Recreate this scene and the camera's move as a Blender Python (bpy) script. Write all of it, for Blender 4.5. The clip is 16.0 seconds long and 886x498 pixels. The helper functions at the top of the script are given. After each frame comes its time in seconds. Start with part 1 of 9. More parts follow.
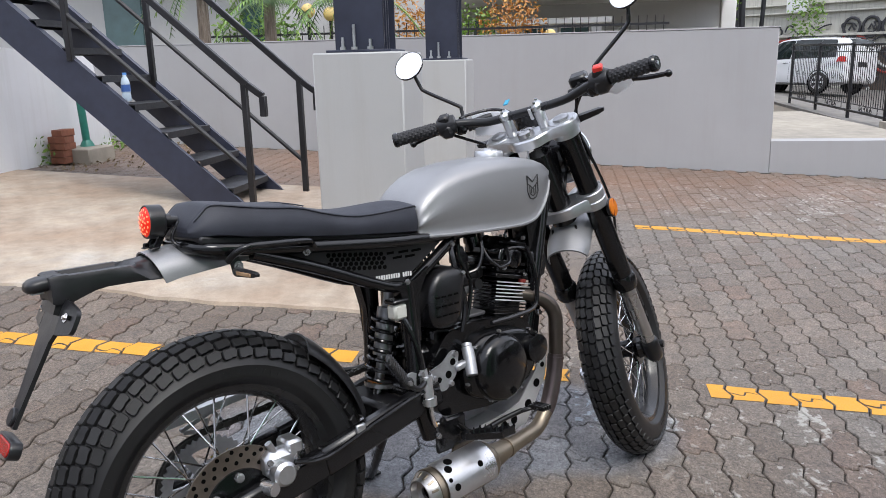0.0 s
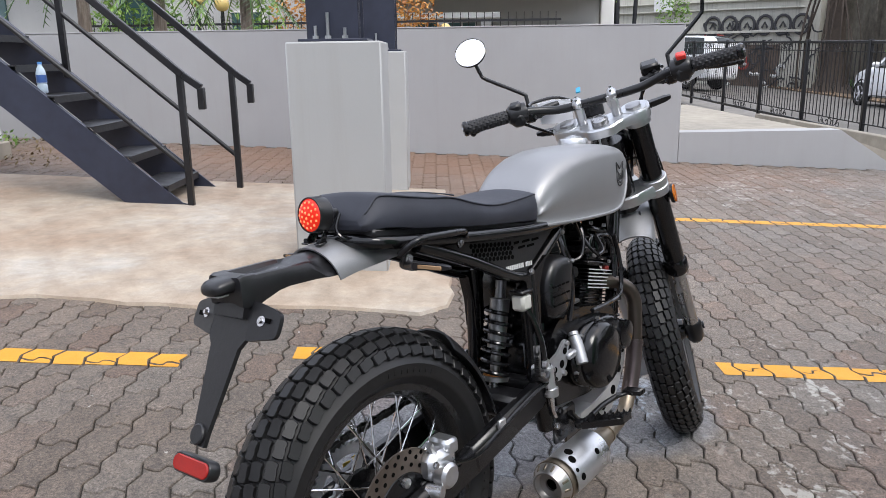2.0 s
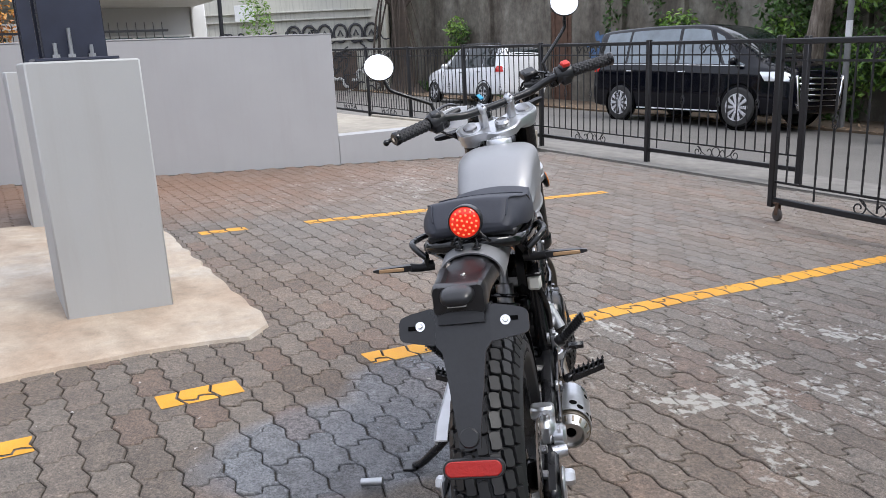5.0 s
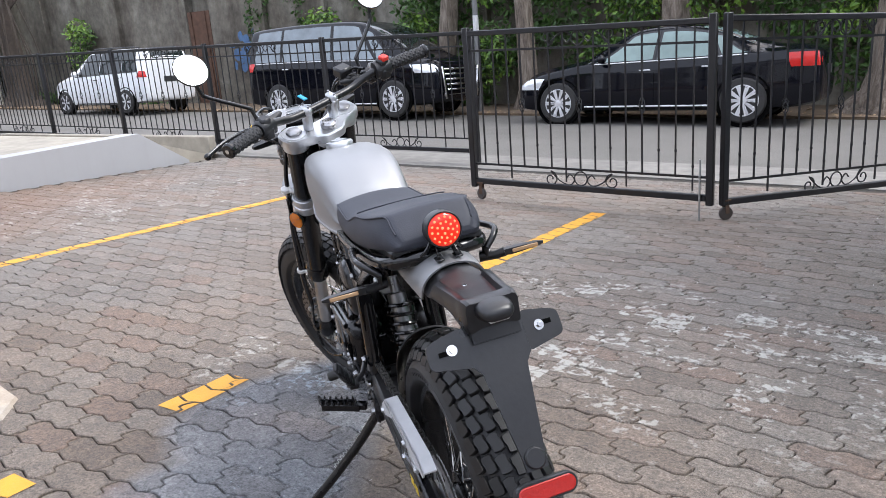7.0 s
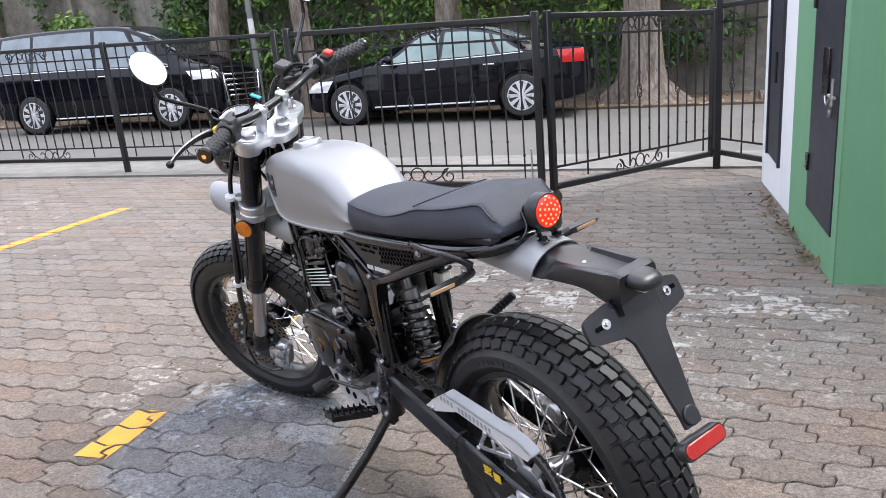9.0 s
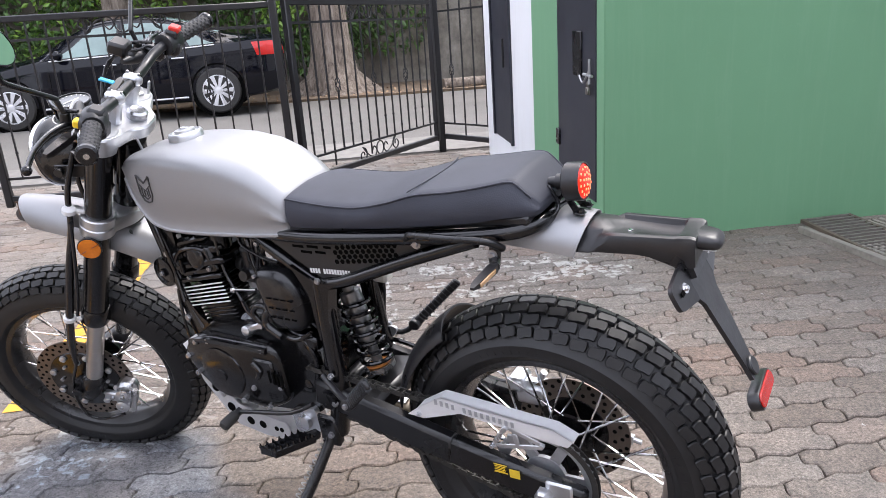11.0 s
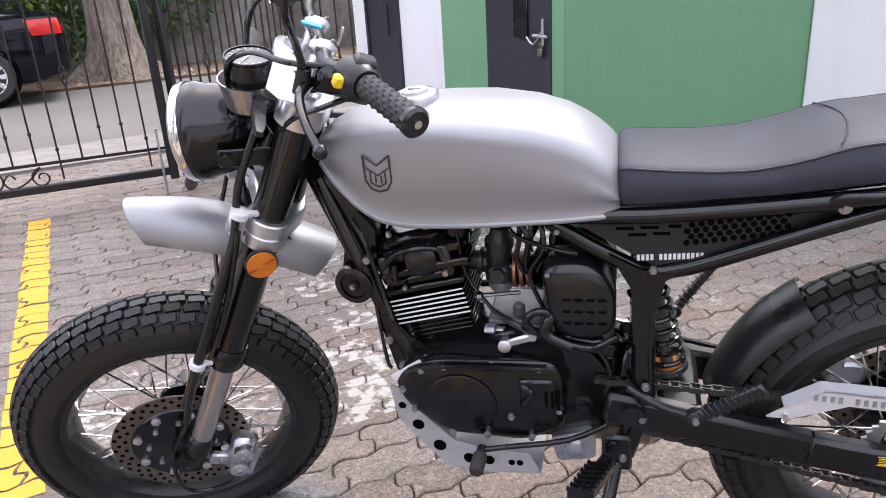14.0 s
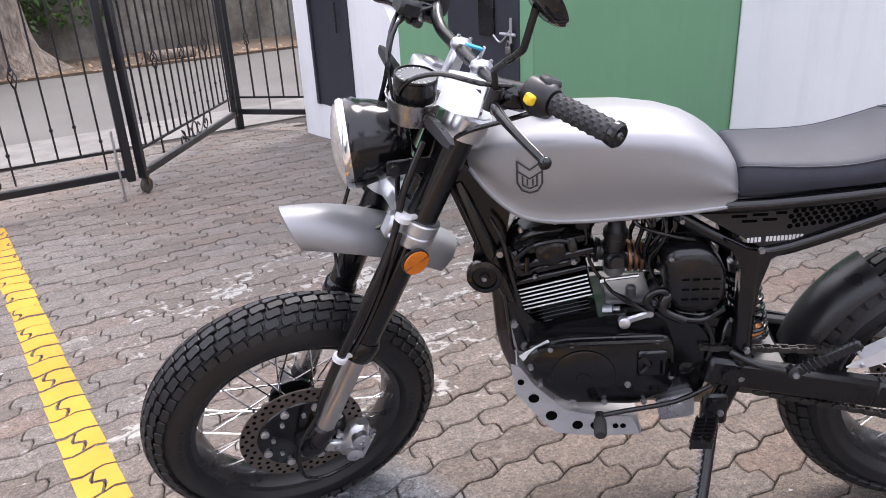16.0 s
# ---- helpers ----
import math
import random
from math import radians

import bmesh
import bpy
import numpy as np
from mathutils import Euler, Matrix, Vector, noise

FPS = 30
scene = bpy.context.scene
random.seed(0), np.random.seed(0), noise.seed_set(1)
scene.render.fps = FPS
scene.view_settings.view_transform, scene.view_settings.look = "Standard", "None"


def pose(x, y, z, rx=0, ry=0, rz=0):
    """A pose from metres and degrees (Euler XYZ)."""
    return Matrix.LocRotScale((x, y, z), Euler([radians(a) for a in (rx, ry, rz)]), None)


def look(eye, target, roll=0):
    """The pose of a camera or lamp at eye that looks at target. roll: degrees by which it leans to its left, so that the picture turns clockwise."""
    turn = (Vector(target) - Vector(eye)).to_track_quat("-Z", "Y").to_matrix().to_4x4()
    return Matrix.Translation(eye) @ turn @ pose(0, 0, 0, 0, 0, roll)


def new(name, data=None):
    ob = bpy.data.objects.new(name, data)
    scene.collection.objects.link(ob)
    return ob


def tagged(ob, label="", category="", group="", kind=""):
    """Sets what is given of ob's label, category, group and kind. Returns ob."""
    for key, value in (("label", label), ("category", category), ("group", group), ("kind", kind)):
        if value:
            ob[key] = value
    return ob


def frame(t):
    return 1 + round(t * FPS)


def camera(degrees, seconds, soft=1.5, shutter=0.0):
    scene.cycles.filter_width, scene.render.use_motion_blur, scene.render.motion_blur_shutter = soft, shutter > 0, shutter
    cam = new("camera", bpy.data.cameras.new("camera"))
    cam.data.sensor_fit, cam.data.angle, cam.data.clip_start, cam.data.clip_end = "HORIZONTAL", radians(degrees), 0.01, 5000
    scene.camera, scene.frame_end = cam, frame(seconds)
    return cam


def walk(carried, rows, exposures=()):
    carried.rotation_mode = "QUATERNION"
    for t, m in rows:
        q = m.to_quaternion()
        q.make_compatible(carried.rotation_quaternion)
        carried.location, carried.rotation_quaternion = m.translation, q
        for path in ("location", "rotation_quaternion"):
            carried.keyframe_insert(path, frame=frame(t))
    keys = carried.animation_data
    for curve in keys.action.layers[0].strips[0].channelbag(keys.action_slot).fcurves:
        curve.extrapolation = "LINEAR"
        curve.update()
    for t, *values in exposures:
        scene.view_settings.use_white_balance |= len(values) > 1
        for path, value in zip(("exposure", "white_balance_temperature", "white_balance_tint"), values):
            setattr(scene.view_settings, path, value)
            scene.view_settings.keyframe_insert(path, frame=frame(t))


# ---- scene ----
cam = camera(60.0, 16.0, soft=0.45)
PATH = [
    (0, (-0.496, -1.106, 1.172), (0.863, 0.257, 0.657), 1.6),
    (0.5, (-0.576, -1.073, 1.173), (0.797, 0.278, 0.658), 1.6),
    (1, (-0.64, -0.944, 1.126), (0.816, 0.324, 0.620), 1.9),
    (1.5, (-0.731, -0.767, 1.131), (0.752, 0.468, 0.608), 2.1),
    (2, (-0.806, -0.691, 1.134), (0.766, 0.432, 0.615), 2.3),
    (2.5, (-0.957, -0.635, 1.148), (0.76, 0.256, 0.641), 3.2),
    (3, (-1.072, -0.565, 1.149), (0.673, 0.272, 0.646), 3.2),
    (3.2, (-1.092, -0.532, 1.14), (0.662, 0.285, 0.636), 3.1),
    (5.3, (-1.259, 0.201, 1.123), (0.684, 0.253, 0.654), 0.1),
    (5.5, (-1.243, 0.242, 1.122), (0.701, 0.214, 0.653), -0.2),
    (6, (-1.173, 0.353, 1.111), (0.748, 0.05, 0.642), -1.0),
    (6.5, (-1.089, 0.495, 1.117), (0.782, -0.027, 0.641), -2.1),
    (7, (-1.056, 0.624, 1.118), (0.759, -0.062, 0.637), -1.9),
    (7.5, (-1.049, 0.803, 1.139), (0.686, -0.067, 0.659), -3.5),
    (8, (-1.025, 0.923, 1.146), (0.674, -0.015, 0.664), -3.9),
    (8.5, (-0.944, 0.984, 1.131), (0.705, -0.038, 0.644), -3.6),
    (9, (-0.787, 1.083, 1.111), (0.738, -0.111, 0.614), -3.2),
    (9.5, (-0.657, 1.176, 1.104), (0.738, -0.163, 0.591), -2.6),
    (10, (-0.545, 1.286, 1.095), (0.637, -0.238, 0.565), -3.2),
    (10.2, (-0.499, 1.311, 1.093), (0.609, -0.264, 0.556), -3.1),
    (12.3, (0.14, 1.334, 1.068), (0.691, -0.492, 0.468), -2.0),
    (12.5, (0.209, 1.337, 1.057), (0.697, -0.504, 0.449), -1.5),
    (13, (0.403, 1.299, 1.031), (0.852, -0.548, 0.409), -3.0),
    (13.5, (0.56, 1.283, 1.041), (1.006, -0.562, 0.41), -3.3),
    (14, (0.674, 1.322, 1.064), (1.017, -0.542, 0.424), -4.1),
    (14.5, (0.807, 1.376, 1.112), (1.066, -0.499, 0.466), -5.0),
    (15, (0.888, 1.388, 1.128), (1.099, -0.489, 0.472), -5.2),
    (15.5, (0.972, 1.392, 1.137), (1.068, -0.486, 0.456), -4.6),
    (16, (1.068, 1.494, 1.15), (1.142, -0.384, 0.465), -4.1),
]
LEVEL = Vector((-0.01874, 0.05311, 1)).rotation_difference(Vector((0, 0, 1))).to_matrix().to_4x4()
walk(cam, [(t, LEVEL @ look(eye, target, roll)) for t, eye, target, roll in PATH],
     [(0.0, 0.64, 6500, 10.0), (3.0, 0.66, 6500, 10.0), (5.5, 0.72, 6450, 10.0), (6.5, 0.92, 6400, 10.0), (8.0, 1.20, 6400, 10.0), (9.5, 1.32, 6500, 11.0), (13.0, 1.45, 6600, 16.0), (16.0, 1.30, 6600, 17.0)])

# ---------------------------------------------------------------- light
world = bpy.data.worlds.new("sky")
scene.world = world
world.use_nodes = True
wn = world.node_tree.nodes
wn.clear()
sky = wn.new("ShaderNodeTexSky")
sky.sky_type = "NISHITA"
sky.sun_disc = False
sky.sun_elevation, sky.sun_rotation = radians(58), radians(150)
sky.air_density, sky.dust_density, sky.ozone_density = 1.0, 4.0, 1.0
tint = wn.new("ShaderNodeMix")
tint.data_type = "RGBA"
tint.inputs[0].default_value = 0.75
tint.inputs[7].default_value = (8.9, 9.4, 10.9, 1)
bgn = wn.new("ShaderNodeBackground")
bgn.inputs[1].default_value = 0.13
won = wn.new("ShaderNodeOutputWorld")
world.node_tree.links.new(sky.outputs[0], tint.inputs[6])
world.node_tree.links.new(tint.outputs[2], bgn.inputs[0])
world.node_tree.links.new(bgn.outputs[0], won.inputs[0])
sun_data = bpy.data.lights.new("sun", "SUN")
sun_data.energy, sun_data.angle, sun_data.color = 1.4, radians(22), (1.0, 0.97, 0.92)
sun = new("sun", sun_data)
sun.matrix_world = look((-3, -6, 10), (0.4, -0.3, 0))

# ---------------------------------------------------------------- site
# a runs along the street, b away from it; the yard falls gently towards the street
SITE = Matrix.Rotation(radians(36.6), 4, "Z")


def gz(a, b):
    """Height of the ground at a, b."""
    return 0.0166 * max(-30.0, min(40.0, a)) + 0.0538 * max(-15.0, min(7.0, b))


# ---------------------------------------------------------------- mesh helpers
class B:
    """Collects vertices and faces for one mesh."""

    def __init__(self):
        self.v, self.f = [], []

    def add(self, verts, faces, m=None):
        k = len(self.v)
        if m is not None:
            verts = [m @ Vector(p) for p in verts]
        self.v.extend([tuple(p) for p in verts])
        self.f.extend([tuple(i + k for i in q) for q in faces])
        return self

    def box(self, c, s, m=None, ch=0.0):
        """A box of size s at c, its edges cut by ch."""
        hx, hy, hz = s[0] / 2, s[1] / 2, s[2] / 2
        ch = min(ch, hx * 0.9, hy * 0.9, hz * 0.9)
        cx, cy, cz = c
        if ch <= 0:
            vs = [(cx + x * hx, cy + y * hy, cz + z * hz) for x in (-1, 1) for y in (-1, 1) for z in (-1, 1)]
            return self.add(vs, [(0, 1, 3, 2), (4, 6, 7, 5), (0, 4, 5, 1), (2, 3, 7, 6), (0, 2, 6, 4), (1, 5, 7, 3)], m)
        vs, ix = [], {}
        for x in (-1, 1):
            for y in (-1, 1):
                for z in (-1, 1):
                    for k in range(3):
                        d = [hx - ch, hy - ch, hz - ch]
                        d[k] += ch
                        ix[x, y, z, k] = len(vs)
                        vs.append((cx + x * d[0], cy + y * d[1], cz + z * d[2]))
        fs = []
        for s1 in (-1, 1):
            fs.append([ix[s1, y, z, 0] for y, z in ((-1, -1), (1, -1), (1, 1), (-1, 1))][::s1])
            fs.append([ix[x, s1, z, 1] for x, z in ((-1, -1), (1, -1), (1, 1), (-1, 1))][::-s1])
            fs.append([ix[x, y, s1, 2] for x, y in ((-1, -1), (1, -1), (1, 1), (-1, 1))][::s1])
            for s2 in (-1, 1):
                fs.append([ix[s1, s2, -1, 0], ix[s1, s2, -1, 1], ix[s1, s2, 1, 1], ix[s1, s2, 1, 0]][::s1 * s2])
                fs.append([ix[s1, -1, s2, 0], ix[s1, 1, s2, 0], ix[s1, 1, s2, 2], ix[s1, -1, s2, 2]][::s1 * s2])
                fs.append([ix[-1, s1, s2, 1], ix[-1, s1, s2, 2], ix[1, s1, s2, 2], ix[1, s1, s2, 1]][::s1 * s2])
                for s3 in (-1, 1):
                    fs.append([ix[s1, s2, s3, 0], ix[s1, s2, s3, 1], ix[s1, s2, s3, 2]][::s1 * s2 * s3])
        return self.add(vs, fs, m)

    def bar(self, p, q, w, h, ch=0.0, up=(0, 0, 1)):
        """A box beam from p to q, w wide and h high."""
        p, q = Vector(p), Vector(q)
        d = q - p
        x = d.normalized()
        y = Vector(up).cross(x)
        y = y.normalized() if y.length > 1e-6 else Vector((0, 1, 0))
        z = x.cross(y)
        m = Matrix((x, y, z)).transposed().to_4x4()
        m.translation = (p + q) / 2
        return self.box((0, 0, 0), (d.length, w, h), m, ch)

    def loft(self, rings, closed=True, caps=True):
        n = len(rings[0])
        vs = [p for r in rings for p in r]
        fs = []
        for i in range(len(rings) - 1):
            for j in range(n if closed else n - 1):
                k = (j + 1) % n
                fs.append((i * n + j, i * n + k, (i + 1) * n + k, (i + 1) * n + j))
        if caps:
            fs.append(tuple(range(n))[::-1])
            fs.append(tuple((len(rings) - 1) * n + j for j in range(n)))
        return self.add(vs, fs)

    def tube(self, pts, r, n=10, caps=True, smooth=0, flat=1.0):
        """A round tube along pts; r may be a list. smooth: points put in between."""
        pts = [Vector(p) for p in pts]
        rr = list(r) if isinstance(r, (list, tuple)) else [r] * len(pts)
        if smooth and len(pts) > 2:
            q, qr = [], []
            for i in range(len(pts) - 1):
                p0, p1, p2, p3 = pts[max(i - 1, 0)], pts[i], pts[i + 1], pts[min(i + 2, len(pts) - 1)]
                for k in range(smooth):
                    t = k / smooth
                    q.append(0.5 * ((2 * p1) + (p2 - p0) * t + (2 * p0 - 5 * p1 + 4 * p2 - p3) * t * t + (3 * p1 - p0 - 3 * p2 + p3) * t ** 3))
                    qr.append(rr[i] * (1 - t) + rr[i + 1] * t)
            q.append(pts[-1])
            qr.append(rr[-1])
            pts, rr = q, qr
        rings, ref = [], None
        for i, p in enumerate(pts):
            d = (pts[min(i + 1, len(pts) - 1)] - pts[max(i - 1, 0)]).normalized()
            if ref is None:
                ref = Vector((0, 0, 1)) if abs(d.z) < 0.9 else Vector((1, 0, 0))
            x = (ref - d * ref.dot(d)).normalized()
            ref, y = x, d.cross(x)
            rings.append([p + (x * math.cos(2 * math.pi * j / n) + y * math.sin(2 * math.pi * j / n) * flat) * rr[i] for j in range(n)])
        return self.loft(rings, True, caps)

    def lathe(self, prof, m=None, n=32, caps=True):
        """Turns (radius, height) pairs about the local z axis."""
        rings = [[Vector((r * math.cos(2 * math.pi * j / n), r * math.sin(2 * math.pi * j / n), z)) for j in range(n)] for r, z in prof]
        if m is not None:
            rings = [[m @ p for p in r] for r in rings]
        return self.loft(rings, True, caps)

    def prism(self, outline, z0, z1, m=None, ch=0.0):
        """A flat outline (counter-clockwise) made solid from z0 to z1."""
        n = len(outline)
        rings = [[(x, y, z0) for x, y in outline]]
        if ch > 0:
            cx, cy = sum(p[0] for p in outline) / n, sum(p[1] for p in outline) / n
            inn = []
            for x, y in outline:
                d = math.hypot(x - cx, y - cy) or 1
                inn.append((x - (x - cx) / d * ch, y - (y - cy) / d * ch, z1))
            rings += [[(x, y, z1 - ch) for x, y in outline], inn]
        else:
            rings.append([(x, y, z1) for x, y in outline])
        if m is not None:
            rings = [[m @ Vector(p) for p in r] for r in rings]
        return self.loft(rings, True, True)

    def ball(self, c, r, n=12, k=8, s=(1, 1, 1)):
        rings = []
        for i in range(k + 1):
            a = math.pi * (0.02 + 0.96 * i / k)
            rings.append([(c[0] + s[0] * r * math.sin(a) * math.cos(2 * math.pi * j / n), c[1] + s[1] * r * math.sin(a) * math.sin(2 * math.pi * j / n), c[2] - s[2] * r * math.cos(a)) for j in range(n)])
        return self.loft(rings, True, True)

    def mesh(self, name, mats, sharp=38):
        me = bpy.data.meshes.new(name)
        me.from_pydata(self.v, [], self.f)
        for mt in (mats if isinstance(mats, (list, tuple)) else [mats]):
            me.materials.append(mt)
        if sharp:
            me.shade_smooth()
            me.set_sharp_from_angle(angle=radians(sharp))
        me.update()
        return me


def axis_matrix(p, direction):
    """A frame at p whose z axis points along direction."""
    m = Vector(direction).to_track_quat("Z", "Y").to_matrix().to_4x4()
    m.translation = Vector(p)
    return m


def part(name, b, mat, parent, label="", kind="", sharp=38):
    """One mesh object under a thing or a part, in the parent's own frame."""
    ob = new(name, b.mesh(name, mat, sharp))
    ob.parent = parent
    return tagged(ob, label, kind=kind)


def part_of(name, me, parent, m=None, label=""):
    """One more piece on shared mesh data."""
    ob = new(name, me)
    ob.parent = parent
    if m is not None:
        ob.matrix_basis = m
    return tagged(ob, label)


def thing(name, a, b, z=None, turn=0.0, label="", category="", group="", kind="", sloped=False):
    """An Empty at the thing's base, in site coordinates."""
    ob = new(name)
    ob.empty_display_size = 0.1
    ob.matrix_basis = SITE @ pose(a, b, gz(a, b) if z is None else z, 0, 0, turn)
    return tagged(ob, label, category, group, kind)


def solid(name, b, mat, label="", category="", group="", kind="", sharp=38):
    """One mesh thing given straight in site coordinates."""
    ob = new(name, b.mesh(name, mat, sharp))
    ob.matrix_basis = SITE.copy()
    return tagged(ob, label, category, group, kind)


# ---------------------------------------------------------------- materials
class Mat:
    """A small wrapper for building node materials."""

    def __init__(self, name, rough=0.5, metal=0.0):
        self.m = bpy.data.materials.new(name)
        self.m.use_nodes = True
        self.t = self.m.node_tree
        self.p = self.t.nodes["Principled BSDF"]
        self.p.inputs["Roughness"].default_value = rough
        self.p.inputs["Metallic"].default_value = metal

    def node(self, kind, **values):
        n = self.t.nodes.new(kind)
        for key, value in values.items():
            n.inputs[key].default_value = value
        return n

    def link(self, a, b):
        self.t.links.new(a, b)

    def coords(self, which="Object"):
        return self.t.nodes.new("ShaderNodeTexCoord").outputs[which]

    def noise(self, scale, detail=4.0, rough=0.6, vec=None, distortion=0.0):
        n = self.node("ShaderNodeTexNoise", Scale=scale, Detail=detail, Roughness=rough, Distortion=distortion)
        if vec is not None:
            self.link(vec, n.inputs["Vector"])
        return n.outputs["Fac"]

    def ramp(self, fac, stops):
        r = self.t.nodes.new("ShaderNodeValToRGB")
        e = r.color_ramp.elements
        while len(e) < len(stops):
            e.new(0.5)
        for i, (pos, col) in enumerate(stops):
            e[i].position = pos
            e[i].color = (*col, 1) if len(col) == 3 else col
        self.link(fac, r.inputs[0])
        return r.outputs[0]

    def mix(self, fac, c1, c2, mode="MIX"):
        n = self.t.nodes.new("ShaderNodeMix")
        n.data_type, n.blend_type = "RGBA", mode
        for sock, val in ((n.inputs[0], fac), (n.inputs[6], c1), (n.inputs[7], c2)):
            if isinstance(val, bpy.types.NodeSocket):
                self.link(val, sock)
            elif isinstance(val, (int, float)):
                sock.default_value = val
            else:
                sock.default_value = (*val, 1)
        return n.outputs[2]

    def math(self, op, a, b=0.0, clamp=False):
        n = self.t.nodes.new("ShaderNodeMath")
        n.operation, n.use_clamp = op, clamp
        for sock, val in ((n.inputs[0], a), (n.inputs[1], b)):
            if isinstance(val, bpy.types.NodeSocket):
                self.link(val, sock)
            else:
                sock.default_value = val
        return n.outputs[0]

    def color(self, c):
        if isinstance(c, bpy.types.NodeSocket):
            self.link(c, self.p.inputs["Base Color"])
        else:
            self.p.inputs["Base Color"].default_value = (*c, 1)
        return self

    def rough(self, r):
        self.link(r, self.p.inputs["Roughness"])
        return self

    def bump(self, height, strength=0.3, distance=0.01):
        n = self.node("ShaderNodeBump", Strength=strength, Distance=distance)
        self.link(height, n.inputs["Height"])
        self.link(n.outputs[0], self.p.inputs["Normal"])
        return self


def simple(name, col, rough=0.5, metal=0.0, vary=0.12, scale=30.0, bump=0.0, rvary=0.1):
    """A plain surface with slight mottling, uneven gloss and fine relief."""
    k = Mat(name, rough, metal)
    v = k.coords()
    n1 = k.noise(scale, 5, 0.6, v)
    n2 = k.noise(scale * 0.13, 3, 0.55, v)
    f = k.math("ADD", k.math("MULTIPLY", n1, 0.5), k.math("MULTIPLY", n2, 0.5))
    lo = tuple(max(0, c * (1 - vary)) for c in col)
    hi = tuple(min(1, c * (1 + vary)) for c in col)
    k.color(k.ramp(f, [(0.3, lo), (0.7, hi)]))
    lr, hr = max(0.02, rough - rvary), min(1, rough + rvary)
    k.rough(k.ramp(n2, [(0.3, (lr,) * 3), (0.7, (hr,) * 3)]))
    if bump:
        k.bump(n1, bump, 0.004)
    return k.m


def painted_wall(name, col, streak=0.25, dirt=(0.25, 0.22, 0.18), rough=0.75, bump=0.12):
    """Old wall paint: faint patches, rain streaks, grime."""
    k = Mat(name, rough)
    v = k.coords("Object")
    big = k.noise(0.8, 5, 0.6, v)
    fine = k.noise(60, 4, 0.6, v)
    mp = k.node("ShaderNodeMapping")
    mp.inputs["Scale"].default_value = (5, 5, 0.35)
    k.link(v, mp.inputs["Vector"])
    st = k.ramp(k.noise(2.0, 6, 0.7, mp.outputs[0]), [(0.5, (0, 0, 0)), (0.78, (1, 1, 1))])
    base = k.ramp(big, [(0.3, tuple(c * 0.93 for c in col)), (0.7, tuple(min(1, c * 1.04) for c in col))])
    c = k.mix(k.math("MULTIPLY", st, streak), base, dirt)
    spots = k.ramp(k.noise(11, 6, 0.75, v), [(0.66, (0, 0, 0)), (0.74, (1, 1, 1))])
    c = k.mix(k.math("MULTIPLY", spots, streak * 0.7), c, dirt)
    k.color(c)
    k.bump(fine, bump, 0.003)
    return k.m


black_paint = simple("black_paint", (0.0045, 0.0045, 0.0052), 0.15, 0.0, 0.3, 40, 0, 0.05)
black_satin = simple("black_satin", (0.006, 0.006, 0.007), 0.27, 0.0, 0.3, 60)
iron_paint = simple("iron_paint", (0.007, 0.007, 0.009), 0.42, 0.0, 0.35, 25, 0.05)
steel_blue = simple("steel_blue", (0.022, 0.026, 0.045), 0.45, 0.0, 0.3, 12, 0.05)
grey_wall = painted_wall("grey_wall", (0.355, 0.355, 0.362), 0.12)
pillar_paint = painted_wall("pillar_paint", (0.39, 0.393, 0.39), 0.16)
white_wall = painted_wall("white_wall", (0.72, 0.73, 0.74), 0.2, (0.4, 0.37, 0.32))
green_wall = painted_wall("green_wall", (0.128, 0.285, 0.155), 0.14, (0.30, 0.44, 0.32))

